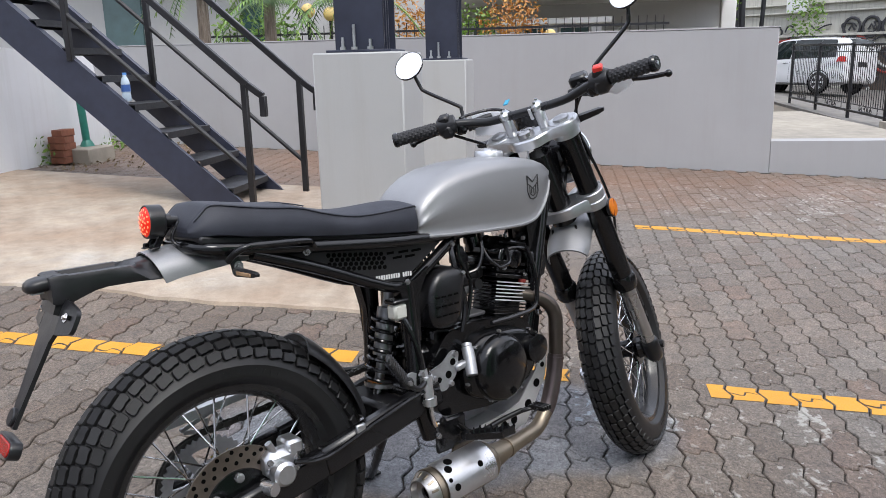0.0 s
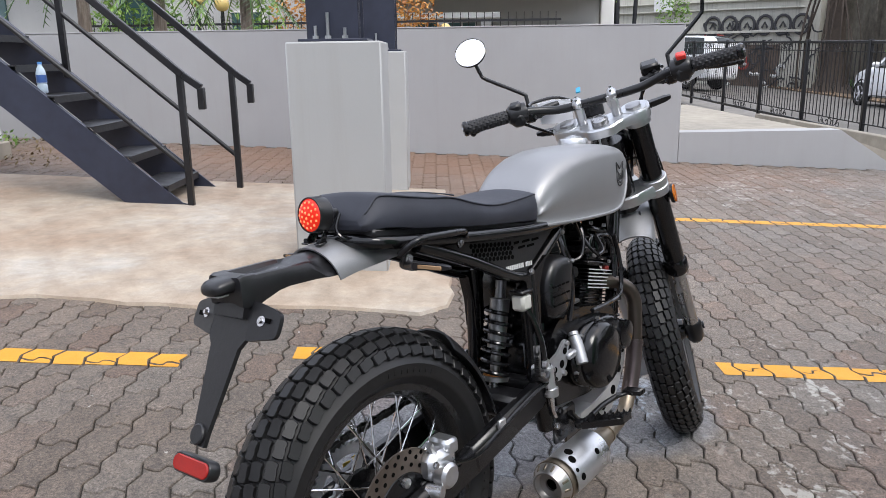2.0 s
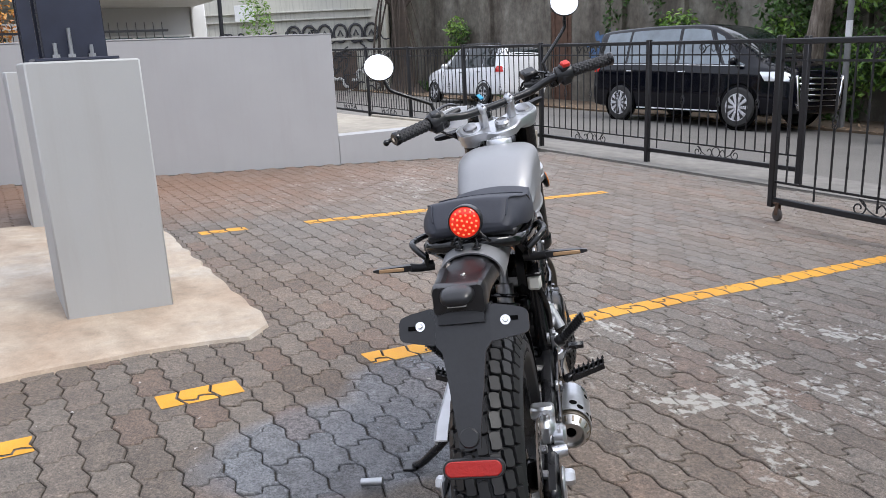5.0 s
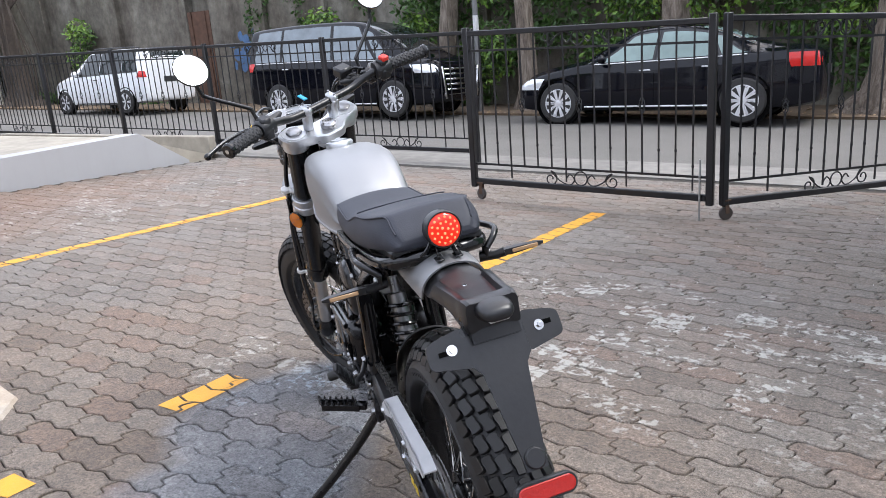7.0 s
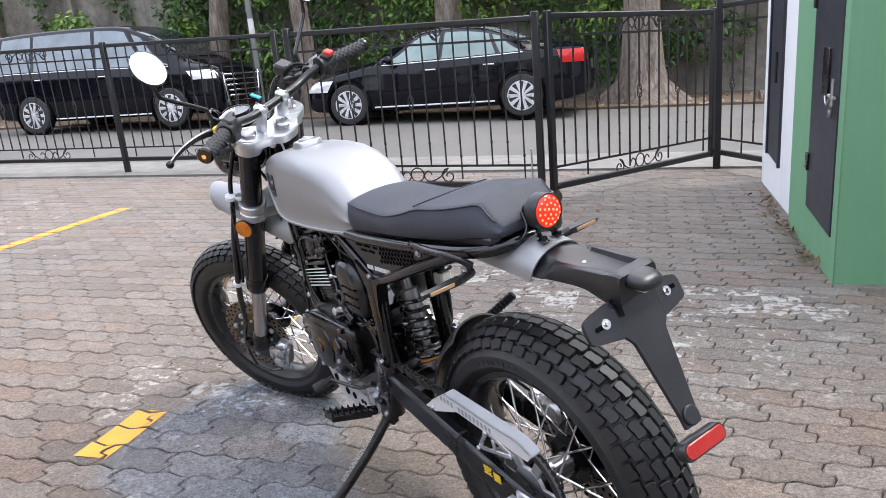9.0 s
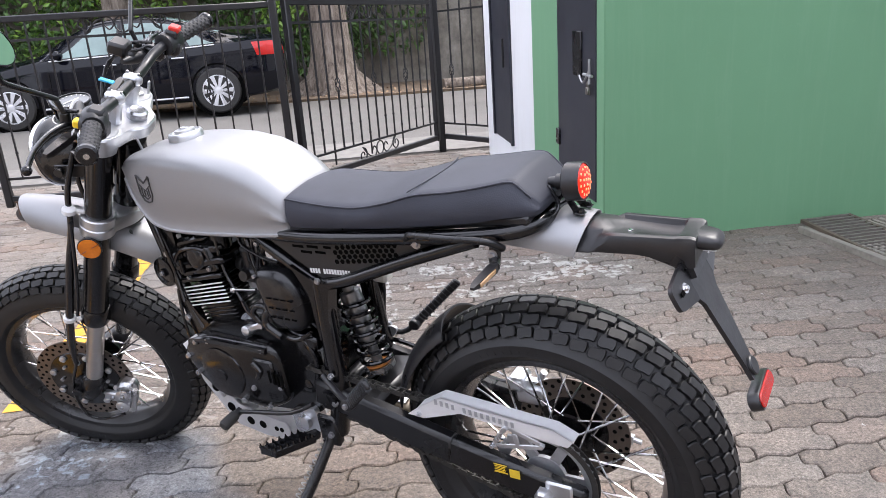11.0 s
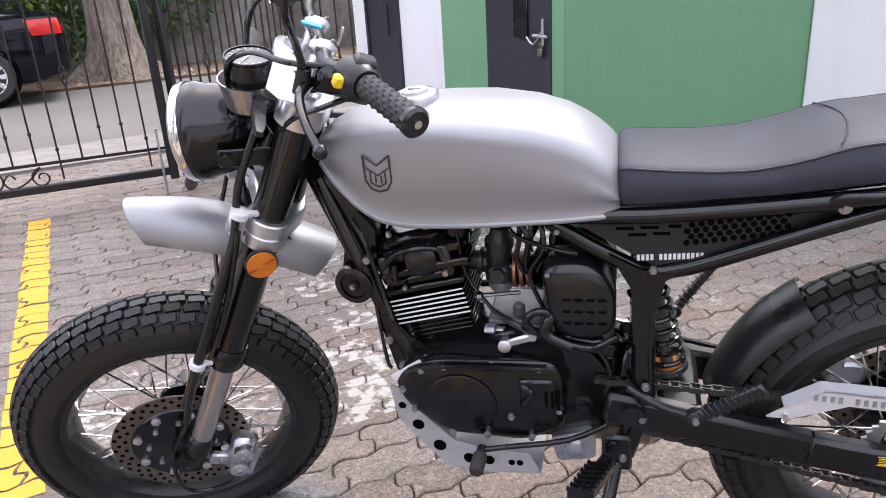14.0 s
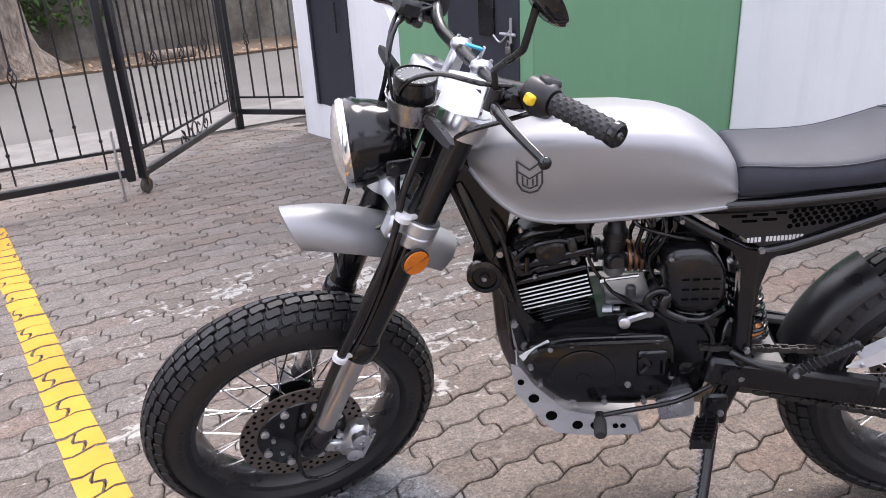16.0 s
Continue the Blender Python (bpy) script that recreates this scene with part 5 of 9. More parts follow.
# tail: a level box channel with two rims, a sunken top and a foot at its end
k = B()
rings = []
for x, zr, zf, zb, w in ((0.085, 0.802, 0.806, 0.766, 0.050), (0.045, 0.802, 0.807, 0.767, 0.052), (0.030, 0.801, 0.806, 0.768, 0.052), (0.012, 0.799, 0.802, 0.769, 0.0515), (-0.002, 0.799, 0.791, 0.769, 0.050), (-0.04, 0.799, 0.788, 0.769, 0.047), (-0.060, 0.799, 0.787, 0.766, 0.045), (-0.085, 0.799, 0.786, 0.757, 0.0435), (-0.096, 0.799, 0.788, 0.753, 0.043), (-0.101, 0.8005, 0.798, 0.752, 0.043), (-0.120, 0.8005, 0.799, 0.752, 0.042), (-0.126, 0.798, 0.797, 0.754, 0.040)):
    f = max(0.0, min(1.0, x / 0.030))
    half = [(0, zf), (w * 0.50, zf), (w * 0.62, zf + (zr - zf) * 0.25), (w * 0.70, zr - 0.001), (w * 0.80, zr), (w * 0.93, zr - 0.002), (w, zr - 0.009), (w, zb + 0.006), (w * 0.96, zb), (w * 0.80, zb), (w * 0.5, zb + 0.004), (0, zb + 0.004)]
    half = [(y, z - f * 0.034 * (y / w) ** 3 * (z - zb) / (zr - zb)) for y, z in half]
    rings.append([(x, -y, z) for y, z in half] + [(x, y, z) for y, z in half[-2:0:-1]])
k.loft(rings)
tailpc = bp("tail", k, plastic, "matt black plastic tail extension", sharp=32)
k = B()
rings = []
for x, w, h, z in ((-0.118, 0.0275, 0.0125, 0.786), (-0.134, 0.027, 0.0125, 0.785), (-0.147, 0.0245, 0.0115, 0.7835), (-0.154, 0.020, 0.0085, 0.782), (-0.157, 0.012, 0.0045, 0.781)):
    ring = []
    for j in range(20):
        a = 2 * math.pi * j / 20
        cy, cz = math.cos(a), math.sin(a)
        ring.append((x, w * math.copysign(abs(cy) ** 0.6, cy), z + h * math.copysign(abs(cz) ** 0.8, cz)))
    rings.append(ring)
k.loft(rings)
lampb = part("plate_lamp", k, plastic, tailpc, sharp=50)
k = B()
k.box((-0.140, 0, 0.7725), (0.020, 0.030, 0.004), ch=0.001)
part("lamp_window", k, print_white, lampb)
k = B()
bolt(k, (-0.022, 0.004, 0.788), (0, 0, 1), 0.0055, 0.003)
part("tail_screw", k, chrome, tailpc)
# plate bracket: two wings folded off a tapering stem
BR = Matrix.Translation((-0.1165, 0, 0.734)) @ Matrix.Rotation(radians(27), 4, "Y")
k = B()
stem = [(-0.046, 0.0285), (-0.046, -0.030), (-0.034, -0.046), (-0.0175, -0.17), (-0.0165, -0.192), (0.0165, -0.192), (0.0175, -0.17), (0.034, -0.046), (0.046, -0.030), (0.046, 0.0285)]
k.loft([[BR @ Vector((x, y, z)) for y, z in stem] for x in (0.0035, -0.0035)])
for s in (-1, 1):
    wing = rounded([(0.044, 0.0285), (0.044, -0.033), (0.058, -0.030), (0.104, -0.021), (0.104, 0.014), (0.090, 0.020)], 0.010)
    wing = [(s * y, z) for y, z in wing][::-s]
    k.loft([[BR @ Vector((x + 0.10 * (abs(y) - 0.044), y, z)) for y, z in wing] for x in (0.0030, -0.0038)])
br = bp("plate_bracket", k, plastic, "matt black number plate bracket", sharp=25)
k = B()
k.loft([[(-0.090, y, 0.757), (-0.121, y, 0.757), (-0.128, y, 0.738), (-0.112, y, 0.730)] for y in (-0.037, 0.037)])
part("bracket_arm", k, plastic, br)
for s in (-1, 1):
    k = B()
    d = BR.to_3x3() @ Vector((-1, s * 0.1, 0))
    p = BR @ Vector((-0.0015, s * 0.068, 0))
    bolt(k, p, d, 0.0055, 0.006)
    k.lathe([(0.008, 0), (0.008, 0.0015)], axis_matrix(p, d), 14)
    part("bracket_bolt", k, chrome, br)
    k = B()
    k.box((-0.0015, s * 0.081, -0.002 * s), (0.0012, 0.014, 0.007), BR, ch=0.0)
    part("slot", k, hole_black, br)
k = B()
k.lathe([(0.0155, 0), (0.0155, 0.004), (0.0135, 0.006)], axis_matrix(BR @ Vector((-0.0035, 0, -0.176)), BR.to_3x3() @ Vector((-1, 0, 0))), 24)
part("plug", k, plastic, br)
RF = Matrix.Translation((-0.216, -0.003, 0.537)) @ Matrix.Rotation(radians(24), 4, "Y")


def stadium(y, z, x):
    pts = []
    for j in range(24):
        a = 2 * math.pi * j / 24
        pts.append((x, (y - z) * (1 if math.cos(a) >= 0 else -1) + z * math.cos(a), z * math.sin(a)))
    return [RF @ Vector(p) for p in pts]


k = B()
k.loft([stadium(0.0465, 0.0145, 0.012), stadium(0.0475, 0.0152, 0.009), stadium(0.0475, 0.0152, -0.004), stadium(0.0460, 0.0138, -0.006)])
rf = bp("rear_reflector", k, plastic, "red reflector in a black holder")
k = B()
k.loft([stadium(0.0435, 0.0118, -0.004), stadium(0.0435, 0.0118, -0.0072), stadium(0.0420, 0.0103, -0.0085)])
part("reflector_lens", k, reflector_red, rf)

# tail lamp
TL = axis_matrix((0.052, 0, 0.8635), (-1, 0, 0.07)) @ Matrix.Diagonal((0.90, 0.90, 0.90, 1))
k = B()
k.lathe([(0.004, -0.060), (0.009, -0.060), (0.010, -0.046), (0.0145, -0.045), (0.0145, -0.030), (0.031, -0.028), (0.0335, -0.025), (0.0335, 0.002), (0.0325, 0.004), (0.0305, 0.004), (0.0300, -0.003), (0.001, -0.004)], TL, 40)
tl = bp("tail_lamp", k, plastic, "round red tail lamp, lit")
k = B()
k.lathe([(0.0302, -0.002), (0.0302, 0.002), (0.027, 0.0055), (0.018, 0.0085), (0.001, 0.0095)], TL, 40)
part("lamp_lens", k, tail_lens, tl)
for nr, cnt in ((0.006, 3), (0.0145, 9), (0.0235, 14)):
    for i in range(cnt):
        a = 2 * math.pi * i / cnt + nr * 40
        k = B()
        k.lathe([(0.0027, -0.001), (0.0023, 0.0012), (0.0008, 0.0019)], TL @ Matrix.Translation((nr * math.cos(a), nr * math.sin(a), 0.0094 - nr * nr * 6.4)), 8)
        part("diode", k, tail_led, tl)
for s in (-1, 1):
    k = B()
    k.bar((0.080, s * 0.010, 0.851), (0.057, s * 0.016, 0.818), 0.003, 0.013, 0.001)
    k.bar((0.062, s * 0.016, 0.818), (0.044, s * 0.016, 0.816), 0.014, 0.003, 0.001)
    bolt(k, (0.050, s * 0.016, 0.8175), (0, 0, 1), 0.006, 0.007)
    part("lamp_stalk", k, black_satin, tl)
    k = B()
    k.tube([(0.104, s * 0.012, 0.858), (0.088, s * 0.018, 0.838), (0.084, s * 0.028, 0.826), (0.092, s * 0.036, 0.817), (0.110, s * 0.040, 0.818)], 0.0032, 8, smooth=4)
    part("lamp_wire", k, gloss_black, tl)

# grab loops and rear indicators
for s in (-1, 1):
    k = B()
    k.tube([(0.330, s * 0.098, 0.778), (0.318, s * 0.106, 0.792), (0.300, s * 0.116, 0.800), (0.225, s * 0.127, 0.806), (0.178, s * 0.128, 0.808), (0.158, s * 0.117, 0.800), (0.150, s * 0.098, 0.784)], 0.0062, 10, smooth=4)
    k.bar((0.318, s * 0.100, 0.786), (0.300, s * 0.100, 0.776), 0.006, 0.022, 0.002)
    k.bar((0.160, s * 0.100, 0.792), (0.166, s * 0.100, 0.762), 0.008, 0.020, 0.003)
    gl = bp("grab_loop", k, black_satin)
    for x, z in ((0.306, 0.779), (0.166, 0.774)):
        k = B()
        bolt(k, (x, s * 0.103, z), (0, s, 0), 0.0068, 0.006)
        k.lathe([(0.0088, 0), (0.0088, 0.002)], axis_matrix((x, s * 0.103, z), (0, s, 0)), 16)
        part("grab_bolt", k, zinc, gl)
    k = B()
    k.tube([(0.17, s * 0.090, 0.765), (0.158, s * 0.115, 0.764), (0.150, s * 0.132, 0.768)], [0.011, 0.008, 0.009], 10)
    k.loft([[(x, s * y, z) for x, z in ((0.150 + e, 0.768 - h), (0.150 - e, 0.768 - h), (0.150 - e, 0.768 + h), (0.150 + e, 0.768 + h))][::s] for y, e, h in ((0.128, 0.006, 0.005), (0.140, 0.008, 0.006), (0.196, 0.006, 0.004), (0.206, 0.003, 0.002))])
    ind = bp("rear_indicator", k, plastic, "slim rear indicator with smoked lens")
    k = B()
    k.box((0.1425, s * 0.168, 0.768), (0.003, 0.050, 0.007), ch=0.001)
    part("indicator_lens", k, simple("smoked_lens", (0.35, 0.22, 0.12), 0.15), ind)

# rear hugger
k = B()
rings = []
for i in range(11):
    a = radians(14 + 40 * i / 10)
    ring = []
    for rr, o in ((0.338, 1), (0.334, -1)):
        row = []
        for j in range(9):
            y = -0.066 + 0.132 * j / 8
            r = rr - 0.030 * (abs(y) / 0.066) ** 2.4
            row.append((RA.x + r * math.cos(a), y, RA.z + r * math.sin(a)))
        ring += row[::o]
    rings.append(ring)
k.loft(rings)
bp("rear_hugger", k, plastic, "matt black plastic hugger over the rear tyre", sharp=50)

# shock absorber
k = B()
top_, bot_ = Vector((0.566, 0.0, 0.645)), Vector((0.510, 0.0, 0.415))
k.tube([top_, top_.lerp(bot_, 0.16), top_.lerp(bot_, 0.17), top_.lerp(bot_, 0.30)], [0.012, 0.012, 0.022, 0.022], 18)
k.tube([top_.lerp(bot_, 0.3), top_.lerp(bot_, 0.62), top_.lerp(bot_, 0.63), bot_], [0.021, 0.021, 0.011, 0.011], 16)
k.tube([top_.lerp(bot_, 0.88), top_.lerp(bot_, 0.92)], 0.033, 18)
shock = bp("shock_absorber", k, simple("shock_body", (0.22, 0.22, 0.225), 0.3, 0.85, 0.2, 40))
k = B()
pts = []
ax = (bot_ - top_)
e1 = ax.normalized().cross(Vector((0, 1, 0)))
for i in range(7 * 16 + 1):
    u = i / (7 * 16)
    a = 2 * math.pi * 7 * u
    pts.append(top_ + ax * (0.24 + 0.64 * u) + (e1 * math.cos(a) + Vector((0, 1, 0)) * math.sin(a)) * 0.030)
k.tube(pts, 0.0046, 8)
part("coil_spring", k, gloss_black, shock)
k = B()
k.tube([top_.lerp(bot_, 0.868), top_.lerp(bot_, 0.876)], 0.026, 16)
part("spring_seat", k, orange_spring, shock)
k = B()
k.tube([top_.lerp(bot_, 0.5), top_.lerp(bot_, 0.62)], 0.0125, 14)
part("shock_label", k, print_white, shock)

# engine
def slab_y(k, outline, y0, y1, ch=0.006):
    """A side cover: outline in x, z, from y0 out to y1 with a rounded edge."""
    cx = sum(p[0] for p in outline) / len(outline)
    cz = sum(p[1] for p in outline) / len(outline)
    s = 1 if y1 > y0 else -1

    def ring(y, f):
        r = []
        for x, z in outline:
            d = math.hypot(x - cx, z - cz)
            r.append((x - (x - cx) / d * f, y, z - (z - cz) / d * f))
        return r if s < 0 else r[::-1]
    k.loft([ring(y0, 0), ring(y1 - s * ch, 0), ring(y1 - s * ch * 0.35, ch * 0.4), ring(y1, ch * 1.3)])


k = B()
k.loft([[(x, y, z) for x, z in rounded([(0.62, 0.345), (0.61, 0.47), (0.66, 0.535), (0.76, 0.545), (0.92, 0.515), (0.962, 0.455), (0.935, 0.365), (0.80, 0.325)], 0.03)] for y in (0.075, -0.075)])
k.box((0.70, 0, 0.52), (0.14, 0.11, 0.06), ch=0.01)
eng = bp("engine", k, engine_black, "black air-cooled single-cylinder engine")
k = B()
lc = rounded([(0.972, 0.458), (0.944, 0.491), (0.893, 0.509), (0.700, 0.512), (0.684, 0.480), (0.682, 0.380), (0.748, 0.346), (0.892, 0.354), (0.957, 0.415)], 0.022)
slab_y(k, lc, 0.07, 0.112, 0.012)
k.lathe([(0.062, 0), (0.060, 0.005), (0.055, 0.007), (0.02, 0.009)], axis_matrix((0.856, 0.110, 0.424), (0, 1, 0)), 36)
k.lathe([(0.015, 0), (0.014, 0.004)], axis_matrix((0.856, 0.118, 0.420), (0, 1, 0)), 16)
k.tube([(0.940, 0.108, 0.484), (0.89, 0.112, 0.500), (0.80, 0.113, 0.503), (0.71, 0.112, 0.503)], 0.007, 8, smooth=3)
k.box((0.728, 0.113, 0.452), (0.055, 0.010, 0.058), ch=0.004)
k.tube([(0.752, 0.118, 0.470), (0.735, 0.120, 0.455), (0.748, 0.119, 0.436)], 0.006, 8, smooth=3)
for q in range(3):
    k.bar((0.728 - 0.014 * q, 0.111, 0.382), (0.728 - 0.014 * q, 0.111, 0.398), 0.002, 0.004)
    k.bar((0.735, 0.111, 0.384 + 0.006 * q), (0.694, 0.111, 0.384 + 0.006 * q), 0.002, 0.002)
part("left_case_cover", k, engine_black, eng)
k = B()
for x, z in ((0.955, 0.448), (0.918, 0.490), (0.878, 0.500), (0.800, 0.503), (0.722, 0.503), (0.692, 0.42), (0.740, 0.360), (0.815, 0.360), (0.875, 0.364), (0.938, 0.408), (0.772, 0.402)):
    bolt(k, (x, 0.107, z), (0, 1, 0), 0.0078, 0.011)
pieces("cover_bolt", k, zinc, eng)
k = B()
for i in range(4):
    k.box((0.712 - 0.010 * i, 0.1175, 0.446 - 0.003 * i), (0.005, 0.004, 0.030), Matrix.Identity(4))
pieces("cover_slot", k, hole_black, eng)
k = B()
k.box((0, 0, 0), (0.066, 0.002, 0.014), Matrix.Translation((0.946, 0.102, 0.480)) @ Matrix.Rotation(radians(33), 4, "Y"), ch=0.0005)
part("serial_plate", k, print_white, eng)
k = B()
k.box((0.640, 0.010, 0.435), (0.100, 0.112, 0.150), ch=0.016)
k.lathe([(0.034, 0), (0.034, 0.055), (0.028, 0.062), (0.010, 0.063)], axis_matrix((0.652, 0.030, 0.520), (0.55, 0.25, 0.80)), 20)
k.bar((0.690, 0.060, 0.535), (0.600, 0.060, 0.515), 0.040, 0.030, 0.006)
k.bar((0.600, 0.050, 0.370), (0.575, 0.050, 0.520), 0.055, 0.030, 0.006)
part("rear_case", k, engine_black, eng)
k = B()
k.box((0.766, 0.0, 0.5485), (0.088, 0.104, 0.010), ch=0.003)
k.lathe([(0.010, 0), (0.010, 0.018), (0.006, 0.022)], Matrix.Translation((0.760, 0.030, 0.552)), 12)
part("breather_plate", k, simple("plate_alloy", (0.10, 0.10, 0.105), 0.5, 0.4, 0.3, 40), eng, "dull alloy plate on the crankcase")
k = B()
k.lathe([(0.016, 0), (0.016, 0.010), (0.010, 0.012)], axis_matrix((0.655, 0.066, 0.408), (0, 1, 0)), 6)
k.tube([(0.684, 0.062, 0.545), (0.640, 0.075, 0.530), (0.612, 0.078, 0.480), (0.618, 0.080, 0.430)], 0.0055, 8, smooth=4)
pieces("case_fitting", k, gloss_black, eng)
k = B()
k.loft([[(x, y, z) for x, z in rounded([(0.712, 0.340), (0.640, 0.362), (0.634, 0.300), (0.700, 0.288)], 0.012)] for y in (0.088, 0.060)])
k.lathe([(0.018, 0), (0.016, 0.012), (0.008, 0.014)], axis_matrix((0.672, 0.086, 0.322), (0, 1, 0)), 14)
part("gearbox_case", k, alloy, eng, "bare alloy gearbox casting")
k = B()
rc_ = rounded([(0.93, 0.48), (0.86, 0.51), (0.74, 0.51), (0.68, 0.45), (0.69, 0.38), (0.76, 0.35), (0.87, 0.355), (0.93, 0.40)], 0.04)
slab_y(k, rc_[::1], -0.07, -0.105, 0.012)
k.lathe([(0.082, 0), (0.078, 0.016), (0.066, 0.026), (0.03, 0.031), (0.001, 0.032)], axis_matrix((0.795, -0.103, 0.425), (0, -1, 0)), 36)
k.lathe([(0.036, 0), (0.034, 0.018), (0.02, 0.022), (0.001, 0.023)], axis_matrix((0.915, -0.10, 0.445), (0, -1, 0)), 24)
part("right_case_cover", k, engine_black, eng)
k = B()
for x, z in ((0.90, 0.495), (0.80, 0.512), (0.72, 0.49), (0.69, 0.41), (0.76, 0.352), (0.86, 0.357), (0.925, 0.405), (0.935, 0.47)):
    bolt(k, (x, -0.098, z), (0, -1, 0), 0.0046, 0.010)
pieces("cover_bolt", k, zinc, eng)
# cylinder, leaning forward
LEAN = Matrix.Translation((0.893, 0, 0.53)) @ Matrix.Rotation(radians(13), 4, "Y") @ Matrix.Translation((-0.884, 0, -0.53))


def leant(b):
    b.v = [tuple(LEAN @ Vector(p)) for p in b.v]
    return b


k = B()
for i in range(12):
    z = 0.508 + 0.0088 * i
    sx = 0.136 if i > 5 else 0.112
    k.box((0.884, 0, z), (sx, 0.118 if i > 5 else 0.100, 0.0036), ch=0.0011)
pieces("cylinder_fin", leant(k), engine_black, eng)
k = B()
k.box((0.884, 0, 0.555), (0.104, 0.092, 0.12), ch=0.016)
k.box((0.880, 0, 0.506), (0.128, 0.112, 0.018), ch=0.004)
part("cylinder", leant(k), engine_black, eng)
k = B()
for i in range(6, 12):
    z = 0.508 + 0.0088 * i
    for s in (-1, 1):
        k.box((0.884, s * 0.0592, z), (0.130, 0.0012, 0.0030), ch=0.0004)
pieces("fin_edge", leant(k), guard_alloy, eng)
k = B()
k.box((0.884, 0, 0.620), (0.140, 0.120, 0.012), ch=0.003)
k.box((0.884, 0, 0.634), (0.122, 0.108, 0.018), ch=0.005)
k.box((0.872, 0, 0.652), (0.160, 0.118, 0.020), ch=0.006)
k.box((0.870, 0, 0.678), (0.150, 0.106, 0.034), ch=0.012)
k.lathe([(0.021, 0), (0.021, 0.020), (0.024, 0.022), (0.024, 0.036), (0.018, 0.042), (0.014, 0.038), (0.002, 0.038)], axis_matrix((0.812, 0.022, 0.676), (-0.35, 0.1, 1)), 20)
k.box((0.880, 0, 0.702), (0.100, 0.092, 0.026), ch=0.010)
for s in (-1, 1):
    for x in (0.832, 0.938):
        k.lathe([(0.013, 0), (0.013, 0.046), (0.010, 0.050)], Matrix.Translation((x, s * 0.046, 0.636)), 10)
    k.lathe([(0.024, 0), (0.024, 0.010), (0.019, 0.014), (0.008, 0.015)], axis_matrix((0.926, s * 0.018, 0.694), (0.75, s * 0.15, 0.65)), 16)
    k.lathe([(0.022, 0), (0.022, 0.010), (0.017, 0.014), (0.008, 0.015)], axis_matrix((0.838, s * 0.018, 0.694), (-0.75, s * 0.15, 0.65)), 16)
    k.lathe([(0.028, 0), (0.028, 0.008), (0.023, 0.012), (0.010, 0.013)], axis_matrix((0.872, s * 0.050, 0.668), (0, s, 0.1)), 20)
    k.tube([(0.940, s * 0.056, 0.668), (0.905, s * 0.060, 0.690), (0.860, s * 0.058, 0.690), (0.832, s * 0.052, 0.676)], 0.0055, 8, smooth=3)
    k.tube([(0.925, s * 0.060, 0.640), (0.915, s * 0.062, 0.672)], 0.0045, 8)
    for q in range(4):
        k.box((0.850 + 0.022 * q, s * 0.0535, 0.684), (0.006, 0.006, 0.024), ch=0.002)
k.box((0.948, 0.0, 0.675), (0.026, 0.05, 0.034), ch=0.008)
part("cylinder_head", leant(k), engine_black, eng)
k = B()
for x, y, z in ((0.915, 0.040, 0.714), (0.850, 0.040, 0.714), (0.915, -0.040, 0.714), (0.850, -0.040, 0.714)):
    bolt(k, (x, y, z), (0, 0, 1), 0.0062, 0.009)
for s in (-1, 1):
    bolt(k, (0.836, s * 0.060, 0.640), (0, s, 0), 0.008, 0.006)
    bolt(k, (0.912, s * 0.060, 0.628), (0, s, 0), 0.006, 0.006)
    bolt(k, (0.826, s * 0.055, 0.512), (0, s, 0), 0.007, 0.006)
pieces("head_bolt", leant(k), zinc, eng)
k = B()
k.tube([(0.885, -0.06, 0.69), (0.86, -0.09, 0.665), (0.82, -0.10, 0.66)], [0.006, 0.006, 0.005], 10, smooth=3)
part("spark_lead", k, gloss_black, eng)
k = B()
k.lathe([(0.011, 0), (0.012, 0.008), (0.006, 0.014)], axis_matrix((0.940, -0.046, 0.602), (0.3, -1, 0.2)), 12)
part("spark_cap", k, simple("oxide_red", (0.20, 0.022, 0.018), 0.4), eng)
k = B()
k.tube([(0.82, -0.10, 0.66), (0.79, -0.09, 0.69), (0.80, -0.05, 0.745), (0.84, -0.02, 0.775)], 0.004, 8, smooth=4)
k.tube([(0.93, -0.085, 0.69), (0.955, -0.085, 0.62), (0.945, -0.09, 0.545), (0.87, -0.10, 0.535), (0.78, -0.1, 0.535)], 0.006, 8, smooth=4)
k.tube([(0.945, -0.055, 0.69), (0.965, -0.06, 0.62), (0.955, -0.07, 0.54)], 0.005, 8, smooth=4)
pieces("hose", k, gloss_black, eng)
# carburettor and intake
carb_metal = simple("carburettor_metal", (0.035, 0.035, 0.037), 0.34, 0.6, 0.3, 60)
k = B()
k.lathe([(0.017, 0), (0.017, 0.014), (0.024, 0.016), (0.024, 0.022), (0.019, 0.024), (0.019, 0.070)], axis_matrix((0.842, 0.0, 0.640), (-1, 0, -0.14)), 18)
k.lathe([(0.021, 0), (0.021, 0.030), (0.024, 0.032), (0.024, 0.044), (0.017, 0.052), (0.015, 0.066), (0.006, 0.072), (0.006, 0.092)], axis_matrix((0.792, 0.010, 0.640), (-0.08, 0, 1)), 18)
k.box((0.790, 0.010, 0.628), (0.044, 0.056, 0.036), ch=0.008)
k.tube([(0.790, 0.036, 0.632), (0.790, 0.050, 0.634)], 0.012, 12)
k.tube([(0.790, -0.035, 0.620), (0.790, -0.055, 0.622)], 0.013, 12)
part("carburettor", k, carb_metal, eng)
k = B()
k.lathe([(0.022, 0), (0.021, 0.014), (0.016, 0.022), (0.007, 0.026)], axis_matrix((0.790, 0.010, 0.612), (0, 0, -1)), 16)
